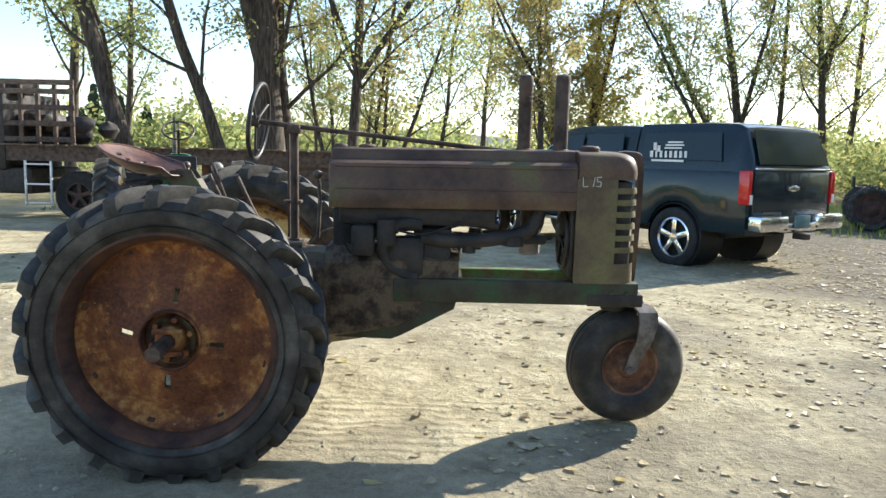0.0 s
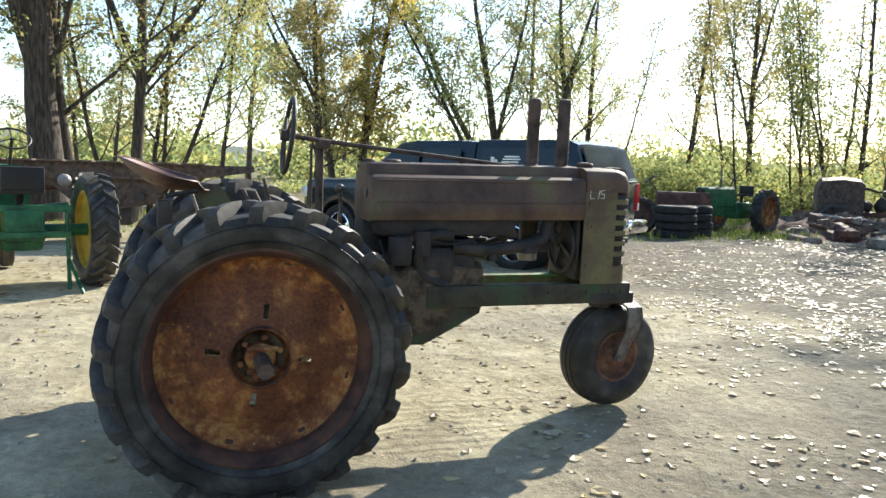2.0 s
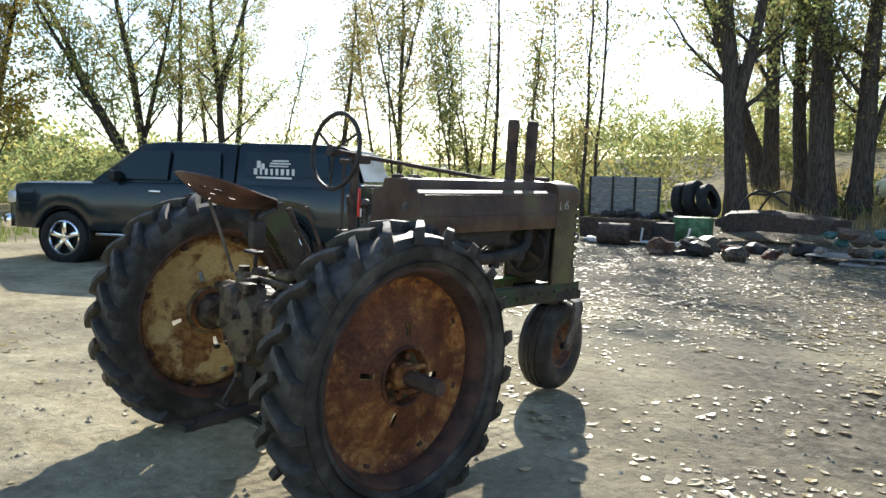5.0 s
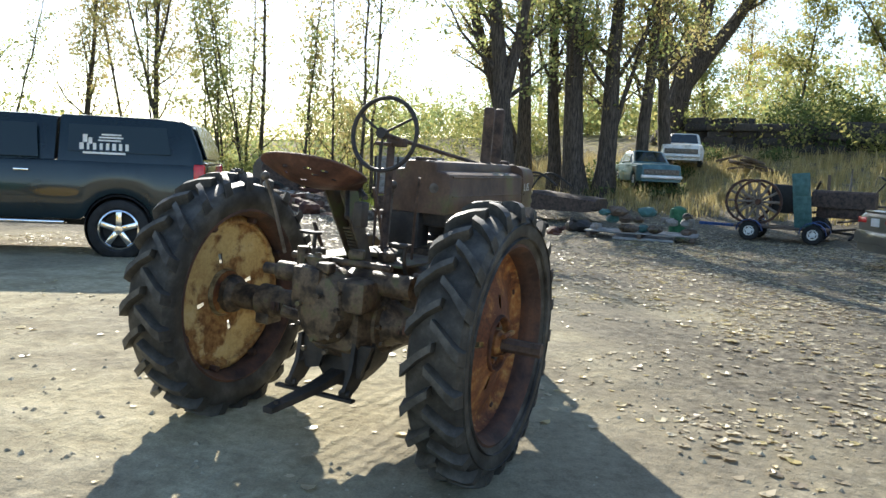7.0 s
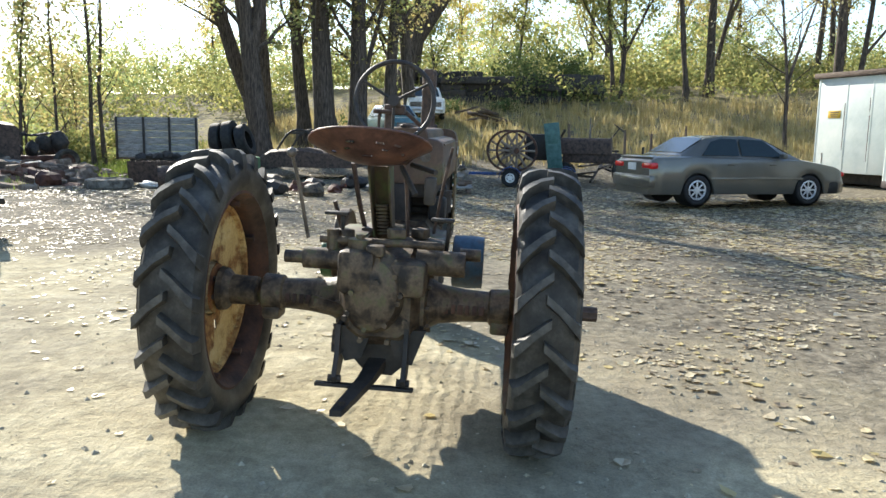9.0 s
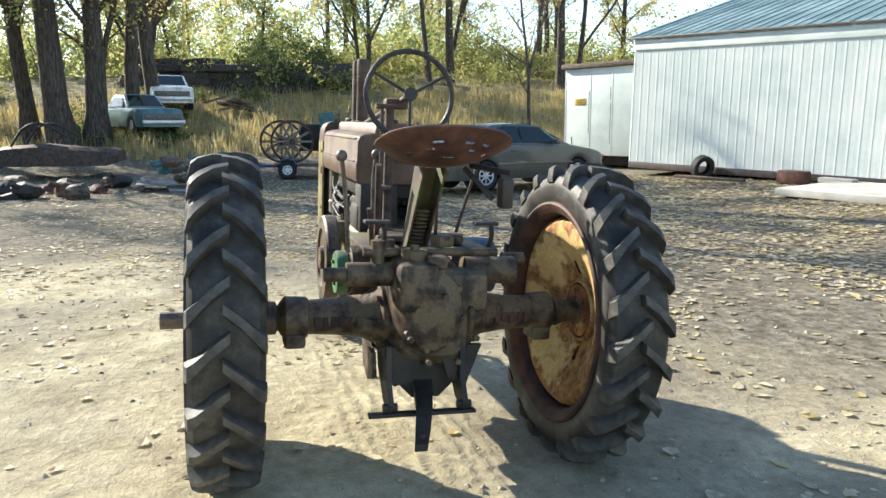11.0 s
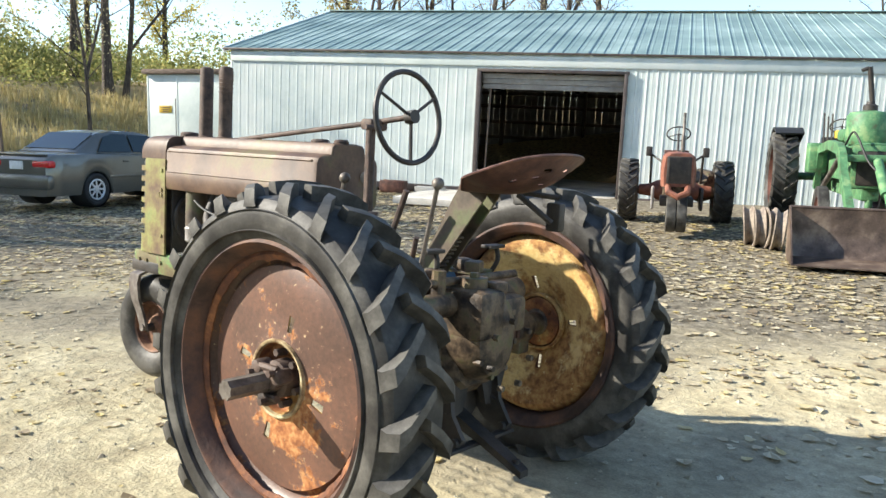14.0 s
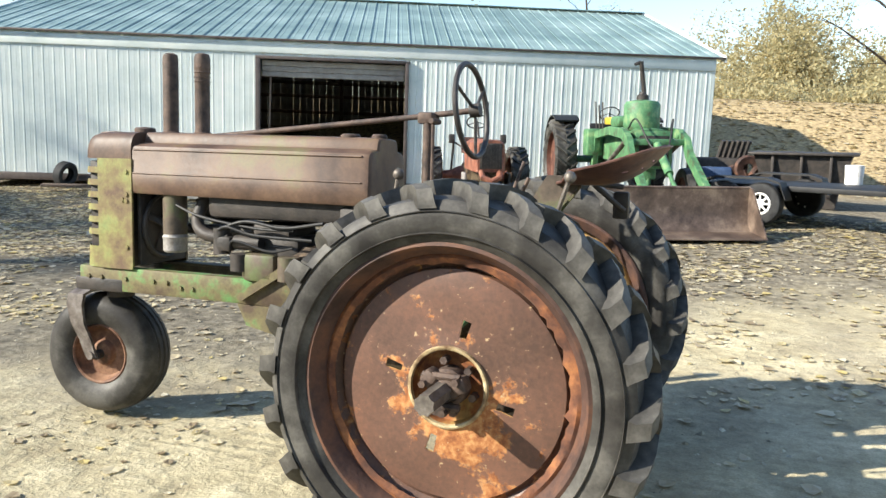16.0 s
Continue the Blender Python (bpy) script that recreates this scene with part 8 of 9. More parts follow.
# pallet with scrap
PAL = Matrix.Translation((15.0, 2.6, land(15, 1.5) + 0.04)) @ Matrix.Rotation(math.radians(-86), 4, 'Z')
pallet = thing("pallet", "grey wooden skid holding greenish scrap parts", "pallet", PAL)
for i in range(7):
    part("slat", box(B(), (1.3, 0.1 + 0.2 * i, 0.13), (2.6, 0.14, 0.03), 0.004), M["grey_board"], pallet)
for x in (0.1, 1.3, 2.5):
    part("bearer", box(B(), (x, 0.7, 0.06), (0.1, 1.4, 0.11), 0.005), M["timber"], pallet)
for i in range(16):
    rnd = random.Random(300 + i)
    bm = B()
    s = rnd.uniform(0.1, 0.2)
    lump(bm, (0, 0, s * 0.6), (s * 1.3, s, s * 0.7), i + 40, 2)
    if i % 2:
        box(bm, (0.1, 0, s), (0.3, 0.12, 0.1), 0.02)
    x, y = 0.2 + 2.2 * rnd.random(), 0.15 + 1.1 * rnd.random()
    solo("scrap_part", bm, (M["cast"], M["grey_paint"], M["teal"], M["timber"])[i % 4], "greenish cast scrap part on the skid", "scrap", PAL @ Matrix.Translation((x, y, 0.15 + 0.18 * (i % 3))) @ Matrix.Rotation(rnd.uniform(0, 6), 4, 'Z'), grp="scrap on the skid", smooth=15)

# wrecks
wr = thing("wrecked_truck", "dark rusted truck wreck at the edge of the trees", "wreck", Matrix.Translation((18.9, 15.4, land(19, 15))) @ Matrix.Rotation(-0.69, 4, 'Z'))
bm = B()
loft(bm, [[Vector((x, y, z)) for y, z in ((-0.7, 0.45), (0.7, 0.45), (0.7, h_), (0.3, h_ + 0.1), (-0.3, h_ + 0.1), (-0.7, h_))] for x, h_ in ((0.0, 1.3), (0.12, 1.5), (0.7, 1.56), (1.2, 1.5), (1.3, 1.4))])
part("cab", bm, M["pipe"], wr, "crumpled brown cab")
part("chassis", box(B(), (1.5, 0, 0.5), (3.0, 0.8, 0.16), 0.03), M["red_rust"], wr)
for k, (x, z, r) in enumerate(((1.5, 0.75, 0.16), (1.85, 0.8, 0.2), (2.3, 0.95, 0.27), (2.7, 1.0, 0.3))):
    bm = B()
    lump(bm, (x, 0.1 * (-1) ** k, z), (r, r * 1.2, r * 1.15), 20 + k)
    part("engine_block", bm, M["dark_iron"], wr, "lump of seized engine")
for y in (-0.35, 0.35):
    part("steering_rod", tube(B(), [(1.25, y, 1.35), (1.8, y * 0.8, 1.2), (2.5, y * 0.5, 1.3)], 0.03, 7), M["dark_iron"], wr)
for x in (0.45, 2.65):
    for y in (-0.75, 0.75):
        farm_wheel(wr, "wheel", x, y, 0.42, 0.2, 0.24, M["rust_rim"], lug=False)
dk = thing("wrecked_car", "stripped dark car body lying in dry grass", "wreck", Matrix.Translation((20.2, 6.7, land(20, 5) + 0.25)) @ Matrix.Rotation(math.radians(-92), 4, 'Z'))
bm = B()
secs = []
for x, zb, zt, w in ((0, 0.15, 0.35, 0.6), (0.5, 0.1, 0.62, 0.75), (1.3, 0.1, 0.68, 0.8), (2.1, 0.1, 0.6, 0.8), (3.0, 0.1, 0.55, 0.78), (3.3, 0.2, 0.5, 0.7)):
    secs.append([Vector((x, -w, zb)), Vector((x, -w, zt - 0.08)), Vector((x, -w * 0.8, zt)), Vector((x, w * 0.8, zt)), Vector((x, w, zt - 0.08)), Vector((x, w, zb))])
loft(bm, secs)
part("body", bm, M["pipe"], dk)
bm = B()
for y in (-0.7, 0.7):
    tube(bm, arc([(0.7, y, 0.62), (1.05, y, 1.1), (1.5, y, 1.2), (2.1, y, 0.85)], 6), 0.035, 8)
rod(bm, (1.1, -0.7, 1.12), (1.1, 0.7, 1.12), 0.035, n=8)
part("roof_frame", bm, M["dark_iron"], dk, "bent roof pillars")


def old_car(x, y, turn, paint, label, name="car"):
    t = thing("old_car", label, "car", Matrix.Translation((x, y, land(x, y) - 0.22)) @ Matrix.Rotation(turn, 4, 'Z'))
    bm = hull(4.4, [(0, 0.85), (1.0, 0.92), (3.2, 0.92), (4.3, 0.86), (4.4, 0.7)], [(0, 0.7), (0.4, 0.82), (4.0, 0.82), (4.4, 0.72)], 0.25, (0.9, 3.5), 0.34, 0.3, 0.12)
    part("body", bm, paint, t)
    bm = cabin([(0.7, 0.92, 0.95, 0.72, 0.66), (1.2, 0.92, 1.4, 0.74, 0.58), (2.3, 0.92, 1.42, 0.74, 0.58), (2.9, 0.92, 0.97, 0.72, 0.66)])
    part("cabin", bm, paint, t)
    for s in (1, -1):
        pane(t, [(p, s * (0.75 - 0.15 * (z - 0.95) / 0.4), z) for p, z in ([(1.2, 0.98), (2.6, 0.98), (2.3, 1.3), (1.35, 1.3)][::s])], M["dark_glass"], "window")
        for xx in (0.9, 3.5):
            road_wheel(t, xx, 0.72 * s, 0.3, 0.18, s, M["alloy"], 6, 0.18)
    pane(t, [(2.38, 0.5, 1.38), (2.38, -0.5, 1.38), (2.88, -0.6, 1.0), (2.88, 0.6, 1.0)], M["dark_glass"], "windscreen")
    part("grille", box(B(), (4.4, 0, 0.6), (0.06, 1.3, 0.2), 0.02), M["steel"], t, "dull grille")
    part("bumper", box(B(), (4.45, 0, 0.42), (0.12, 1.5, 0.12), 0.03), M["alloy"], t)
    return t


old_car(33.6, 2.9, math.pi + 0.1, M["white_dirty"], "old white car with a dark windscreen parked on the bank")
old_car(29.8, 4.5, -2.7, M["old_blue"], "old pale blue car parked on the bank")
pile = thing("sheet_pile", "pile of flattened sheets and boards on the bank", "scrap", Matrix.Translation((32.0, -0.2, land(32, -0.2))))
for i in range(9):
    rnd = random.Random(i + 50)
    part("sheet", box(B(), (0, 0, 0), (rnd.uniform(0.5, 1.4), rnd.uniform(0.4, 0.9), 0.08), 0.01, Matrix.Translation((rnd.uniform(-0.5, 0.5), rnd.uniform(-1.2, 1.2), 0.15 + 0.06 * i)) @ Matrix.Rotation(rnd.uniform(-0.3, 0.3), 4, 'X') @ Matrix.Rotation(rnd.uniform(0, 3), 4, 'Z')), M["timber"], pile)
for i, (x, y, l) in enumerate(((37.0, 0.5, 4.0), (37.2, -1.6, 4.5), (38.2, -4.0, 4.2), (39.0, 2.0, 3.6))):
    stack = thing("timber_stack", "dark stack of old timbers on the bank", "timber pile", Matrix.Translation((x, y, land(x, y) - 0.1)), grp="timber stacks")
    for k in range(12):
        rnd = random.Random(70 + i * 20 + k)
        z = 0.2 + 0.33 * (k // 3)
        yy = (k % 3 - 1) * l * 0.3
        part("timber", box(B(), (0, 0, 0), (1.0, l * 0.34, 0.36), 0.05, Matrix.Translation((rnd.uniform(-0.3, 0.3), yy, z)) @ Matrix.Rotation(rnd.uniform(-0.1, 0.1), 4, 'X') @ Matrix.Rotation(rnd.uniform(-0.2, 0.2), 4, 'Z')), M["dark_iron"], stack)

# green post, blue trailer with wagon wheels, teal sheet
bm = B()
tube(bm, [(0, 0, 0), (0, 0, 0.62), (0, 0, 0.72), (0, 0, 0.78), (0, 0, 0.8)], [0.22, 0.22, 0.2, 0.13, 0.04], 20)
solo("barrel", bm, M["green2"], "dark green round-topped metal drum", "barrel", Matrix.Translation((17.0, 0.7, land(17, 0.7) + 0.02)))
BT = Matrix.Translation((18.8, -1.0, land(18.8, -1.5))) @ Matrix.Rotation(math.radians(-96), 4, 'Z')
bt = thing("small_trailer", "low blue trailer carrying iron wagon wheels", "trailer", BT)
part("deck", box(B(), (0.7, 0, 0.36), (2.2, 1.2, 0.06), 0.01), M["timber"], bt)
part("tongue", box(B(), (-0.8, 0, 0.33), (1.2, 0.08, 0.08), 0.01), M["blue_paint"], bt, "blue tongue")
for x in (0.0, 1.5):
    for s in (1, -1):
        road_wheel(bt, x, 0.66 * s, 0.25, 0.16, s, M["white_dirty"], 5, 0.13)
    for s in (1, -1):
        bm = B()
        secs = []
        for k in range(7):
            a = math.pi * k / 6
            secs.append([Vector((x + 0.32 * math.cos(a), s * 0.56, 0.26 + 0.30 * math.sin(a))), Vector((x + 0.32 * math.cos(a), s * 0.78, 0.26 + 0.30 * math.sin(a))), Vector((x + 0.31 * math.cos(a), s * 0.78, 0.25 + 0.29 * math.sin(a))), Vector((x + 0.31 * math.cos(a), s * 0.56, 0.25 + 0.29 * math.sin(a)))])
        loft(bm, secs)
        part("mudguard", bm, M["blue_paint"], bt, "blue mudguard")


def wagon_wheel(m, r=0.58):
    t = thing("spoked_wheel", "rusty iron wagon wheel with twelve pale spokes", "wheel", m, grp="wagon wheels")
    bm = lathe(B(), [(r - 0.06, 0.05), (r, 0.055), (r, -0.055), (r - 0.06, -0.05), (r - 0.06, 0.05)], 40)
    part("felloe", bm, M["rust_rim"], t, "rusty iron rim")
    me = finish("spoke", rod(B(), (0, 0, 0.06), (0, 0, r - 0.02), 0.036, n=6), M["spoke"])
    for i in range(12):
        ob = new("spoke", me)
        ob.parent = t
        ob.matrix_basis = Matrix.Rotation(i * math.pi / 6, 4, 'Y')
    bm = lathe(B(), [(0.0, 0.09), (0.07, 0.09), (0.09, 0.0), (0.07, -0.09), (0.0, -0.09)], 18)
    part("hub", bm, M["rust_rim"], t)


wagon_wheel(BT @ Matrix.Translation((0.15, -0.55, 1.0)) @ Matrix.Rotation(0.12, 4, 'X'))
wagon_wheel(BT @ Matrix.Translation((-0.15, -0.2, 1.0)) @ Matrix.Rotation(-0.05, 4, 'X'))
bm = box(B(), (0.75, 0.35, 0.85), (0.8, 0.6, 0.75), 0.06)
solo("tank", bm, M["black"], "black square tank on the blue trailer", "tank", BT @ Matrix.Translation((0, 0, 0.25)))
bm = B()
box(bm, (0, 0, 0.7), (0.03, 0.42, 1.4), 0.01)
box(bm, (-0.02, 0, 1.05), (0.03, 0.32, 0.45), 0.02)
solo("door_panel", bm, M["teal"], "teal painted vehicle door leaning on the load", "door", Matrix.Translation((18.4, -2.2, land(18.4, -2.2) + 0.4)) @ Matrix.Rotation(-0.12, 4, 'X'))
for i, (x, y, z) in enumerate(((21.0, -2.8, 1.7), (21.5, -4.6, 1.5), (21.4, -5.4, 1.4), (22.0, -6.6, 1.6))):
    bm = B()
    rod(bm, (0, 0, -0.2), (0.03, 0.04, z), 0.05, 0.04, n=7)
    solo("fence_post", bm, M["timber"], "weathered leaning wooden fence post", "post", Matrix.Translation((x, y, land(x, y))), grp="fence posts")
bm = B()
for i in range(18):
    rnd = random.Random(900 + i)
    box(bm, (0, 0, 0), (rnd.uniform(0.4, 1.6), 0.06, 0.06), 0.008, Matrix.Translation((rnd.uniform(-0.8, 0.8), rnd.uniform(-1.2, 1.2), 0.2 + 0.06 * i)) @ Matrix.Rotation(rnd.uniform(-0.5, 0.5), 4, 'Y') @ Matrix.Rotation(rnd.uniform(0, 3), 4, 'Z'))
solo("iron_heap", bm, M["dark_iron"], "heap of dark implement bars beside the old tractor", "scrap", Matrix.Translation((20.4, -3.4, land(20.4, -3.4))), kind="stuff")
bm = box(B(), (0, 0, 0.04), (1.6, 1.4, 0.06), 0.01)
solo("board_sheet", bm, M["grey_board"], "grey board lying on leaves", "board", Matrix.Translation((15.9, 1.3, land(16, 1.4))) @ Matrix.Rotation(0.1, 4, 'Z'))

# along the shed's wall
bm = big_tyre(B(), 0.3, 0.2, 0.16, n=28)
solo("tyre", bm, M["rubber_new"], "small black tyre leaning on the shed wall", "tyre", SHED @ Matrix.Translation((-4.2, -0.35, 0.1)) @ Matrix.Rotation(1.2, 4, 'Z') @ Matrix.Rotation(0.2, 4, 'X'))
bm = box(B(), (0, 0, 0.14), (0.6, 0.35, 0.28), 0.03)
solo("rusty_box", bm, M["red_rust"], "rusty steel box by the shed wall", "box", SHED @ Matrix.Translation((-1.9, -0.5, -0.1)))
bm = box(B(), (0, 0, 0.09), (0.7, 0.3, 0.18), 0.02)
solo("concrete_block", bm, M["concrete"], "grey concrete block by the shed wall", "block", SHED @ Matrix.Translation((-1.0, -0.45, -0.1)))
bm = box(B(), (0, 0, 0.03), (1.6, 0.2, 0.06), 0.01)
solo("plank", bm, M["timber"], "old plank lying on leaves near the shed", "plank", SHED @ Matrix.Translation((-3.6, -1.0, -0.12)) @ Matrix.Rotation(0.15, 4, 'Z'))

# spare rims before the loader tractor
for i in range(4):
    bm = lathe(B(), [(0.25, 0.075), (0.29, 0.08), (0.3, 0.065), (0.26, 0.03), (0.24, 0.0), (0.26, -0.03), (0.3, -0.065), (0.29, -0.08), (0.25, -0.075), (0.225, 0.0), (0.25, 0.075)], 36)
    solo("wheel_rim", bm, M["spoke"], "dusty cream steel wheel rim standing in a row", "wheel rim", Matrix.Translation((1.70 - 0.16 * i, -8.92 + 0.06 * i + 0.05 * (i % 2), land(1.5, -8.6) + 0.28)) @ Matrix.Rotation(math.radians(-70 + 7 * (i % 3)), 4, 'Z') @ Matrix.Rotation(0.06 * (i - 1.5), 4, 'X'), grp="row of rims")

# utility trailer with machines
UT = Matrix.Translation((-1.3, -11.3, land(-1.3, -11.3))) @ Matrix.Rotation(math.atan2(0.42, -0.9), 4, 'Z')
ut = thing("utility_trailer", "black tandem utility trailer with dark mudguards", "trailer", UT)
part("deck", box(B(), (1.3, -0.6, 0.56), (3.6, 1.5, 0.08), 0.01), M["black"], ut)
part("side_rail", box(B(), (1.3, 0.16, 0.5), (3.6, 0.06, 0.16), 0.01), M["black"], ut)
for x in (0.1, 0.72):
    for y in (0.25, -1.45):
        road_wheel(ut, x, y, 0.32, 0.2, 1 if y > 0 else -1, M["white_dirty"], 8, 0.17)
for y in (0.25, -1.45):
    bm = B()
    loft(bm, [[Vector((x, y - 0.13, z)), Vector((x, y + 0.13, z)), Vector((x, y + 0.13, z - 0.03)), Vector((x, y - 0.13, z - 0.03))] for x, z in ((-0.3, 0.42), (-0.2, 0.66), (0.0, 0.72), (0.82, 0.72), (1.02, 0.66), (1.12, 0.42))])
    part("mudguard", bm, M["black"], ut, "black mudguard")
bm = B()
box(bm, (1.9, 0.2, 0.5), (0.2, 0.012, 0.07), 0.002)
part("reflector", bm, M["red_lamp"], ut, "red reflector")
part("plate_panel", box(B(), (2.9, 0.2, 0.48), (0.26, 0.012, 0.12), 0.002), M["yellow"], ut, "yellow plate with plain bars")
bm = B()
loft(bm, [[Vector((x * k, y * k, z)) for x, y in ((-0.85, -0.6), (0.85, -0.6), (0.85, 0.6), (-0.85, 0.6))] for z, k in ((0.0, 0.72), (0.25, 0.75), (1.0, 1.0))])
box(bm, (0, 0, 1.02), (1.9, 1.4, 0.05), 0.015)
for x in (-0.5, 0.0, 0.5):
    box(bm, (x, 0.55, 0.6), (0.05, 0.2, 0.8), 0.01)
solo("steel_hopper", bm, M["dark_iron"], "dark rusty steel hopper with a broad flat lid", "hopper", Matrix.Translation((-2.2, -13.5, land(-2.2, -13.5))) @ Matrix.Rotation(-0.15, 4, 'Z'))
eng = thing("engine_unit", "old engine with pulleys and belts on the trailer", "engine", UT @ Matrix.Translation((2.3, -0.35, 0.6)))
part("block", box(B(), (0.2, 0, 0.2), (0.7, 0.45, 0.4), 0.05), M["cast"], eng)
for x, z, r, mt in ((0.1, 0.3, 0.2, "grey_paint"), (0.6, 0.35, 0.24, "white_dirty"), (0.95, 0.2, 0.26, "rubber_new"), (0.5, 0.15, 0.15, "steel")):
    bm = lathe(B(), [(0.0, 0.24), (r * 0.4, 0.24), (r * 0.5, 0.27), (r * 0.9, 0.28), (r, 0.31), (r, 0.36), (r * 0.85, 0.35), (r * 0.4, 0.3), (0.0, 0.31)], 26, Matrix.Translation((x, 0, z)))
    part("pulley", bm, M[mt], eng)
bm = lathe(B(), [(0.0, 0.0), (0.13, 0.0), (0.14, 0.3), (0.0, 0.31)], 20, Matrix.Rotation(math.pi / 2, 4, 'X'))
solo("pail", bm, M["white_dirty"], "dusty white pail on the trailer", "bucket", UT @ Matrix.Translation((1.55, 0.0, 0.6)))
bm = box(B(), (0, 0, 0.12), (0.3, 0.25, 0.24), 0.02)
solo("carton", bm, M["white_dirty"], "pale square carton on the trailer", "box", UT @ Matrix.Translation((3.0, 0.0, 0.6)))
bm = box(B(), (0, 0, 0.35), (0.6, 0.5, 0.7), 0.05)
solo("bin", bm, M["grey_blue"], "dark blue plastic bin beside the shed", "bin", Matrix.Translation((-0.6, -12.6, land(-0.6, -12.6))))
for i in range(4):
    bm = lathe(B(), [(0.1, 0.04), (0.24, 0.07), (0.27, 0.04), (0.27, -0.04), (0.24, -0.07), (0.1, -0.04), (0.1, 0.04)], 26)
    solo("pulley_wheel", bm, M["rust_rim"], "rusty brown pulley wheel leaning in a pile", "wheel", Matrix.Translation((-0.95 - 0.25 * i, -13.8, land(-1, -13.8) + 0.45 + 0.2 * (i % 2))) @ Matrix.Rotation(0.3 * i, 4, 'Z'), grp="pulley wheels")
stack = thing("timber_stack", "leaning dark timbers behind the trailer", "timber pile", Matrix.Translation((-0.9, -14.4, land(-1, -14.4))))
for i in range(6):
    bm = B()
    rod(bm, (0.1 * i, 0, 0), (0.1 * i - 0.3, 0.3, 1.2), 0.05, n=7)
    part("timber", bm, M["dark_iron"], stack)
part("crate", box(B(), (0.3, 0.3, 0.5), (1.2, 0.5, 0.7), 0.06), M["dark_iron"], stack, "dark crate")

# far road and ridge
bm = B()
for i in range(12):
    x0, x1 = -140 + 24 * i, -116 + 24 * i
    bm.faces.new([bm.verts.new((x, y, land(x, y) + 0.12)) for x, y in ((x0, 66), (x1, 66), (x1, 71), (x0, 71))])
solo("road", bm, M["concrete"], "pale gravel road beyond the trees", "road", kind="structure")
bm = B()
for ring, (dist, hgt) in enumerate(((330, 11), (480, 21))):
    cols = []
    for j in range(481):
        a = 2 * math.pi * j / 480
        z = hgt * (0.62 + 0.5 * noise.noise((math.cos(a) * 2.3 + ring * 5, math.sin(a) * 2.3, 0.3)) + 0.16 * noise.noise((math.cos(a) * 40, math.sin(a) * 40, ring)))
        cols.append((Vector((dist * math.cos(a), dist * math.sin(a), -4)), Vector((dist * 1.08 * math.cos(a), dist * 1.08 * math.sin(a), max(1.5, z)))))
    vs = [(bm.verts.new(a), bm.verts.new(b)) for a, b in cols]
    for (a, b), (c, d) in zip(vs, vs[1:]):
        bm.faces.new((a, c, d, b))
# distance haze is painted in: woods in pale, flattened greens
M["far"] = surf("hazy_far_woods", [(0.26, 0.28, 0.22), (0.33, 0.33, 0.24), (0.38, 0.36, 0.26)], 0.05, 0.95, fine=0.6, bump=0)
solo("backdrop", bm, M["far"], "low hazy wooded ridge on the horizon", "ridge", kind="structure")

# ---- leaves, grass, thickets ----
def blades(name, label, category, mat, make, seed):
    rng = random.Random(seed)
    verts, faces = [], []
    make(rng, verts, faces)
    me = bpy.data.meshes.new(name)
    me.from_pydata(verts, [], faces)
    me.materials.append(mat)
    return tagged(new(name, me), label, category, kind="stuff")


def fallen(rng, verts, faces, n, x0, x1, y0, y1, keep=None, size=0.034):
    """Dry leaves: a folded, heart-shaped blade each, its edges and tip curled up."""
    k = 0
    while k < n:
        x, y = rng.uniform(x0, x1), rng.uniform(y0, y1)
        if keep and not keep(x, y, rng):
            continue
        k += 1
        a = rng.uniform(0, 2 * math.pi)
        s = size * rng.choice((0.3, 0.45, 0.6, 0.8, 0.95, 1.1, 1.3)) * rng.uniform(0.85, 1.15)
        w = s * rng.uniform(0.5, 0.9)
        z = soil(x, y) + 0.004
        c, d = math.cos(a), math.sin(a)
        t1, t2 = rng.uniform(0, 0.3) * s, rng.uniform(0, 0.35) * s
        u1, u2 = rng.uniform(0.0, 0.42) * w, rng.uniform(0.0, 0.42) * w
        i = len(verts)
        for p, q, h in ((-0.85, 0.0, t1), (-0.55, 0.95, u1), (0.2, 0.85, u1 * 0.9), (1.0, 0.0, t2), (0.2, -0.85, u2), (-0.55, -0.95, u2 * 0.8), (-0.1, 0.0, 0.0)):
            verts.append((x + c * p * s - d * q * w, y + d * p * s + c * q * w, z + h))
        faces.extend(((i, i + 6, i + 2, i + 1), (i + 6, i + 3, i + 2), (i + 6, i + 4, i + 3), (i, i + 5, i + 4, i + 6)))


def patchy(lim, freq=0.5):
    return lambda x, y, rng: noise.noise((x * freq, y * freq, 4.0)) * 0.5 + 0.5 > rng.uniform(lim - 0.25, lim + 0.25)


def carpet(x, y, rng):
    """Thick drifts of leaves on the shed's side, thinning towards the tractor."""
    edge = -5.0 + 0.25 * max(-4.0, min(8.0, x - 2.0)) + 0.9 * noise.noise((x * 0.7, y * 0.7, 6.0))
    return y < edge and noise.noise((x * 0.9, y * 0.9, 3.0)) + 0.45 > rng.uniform(-0.5, 0.8)


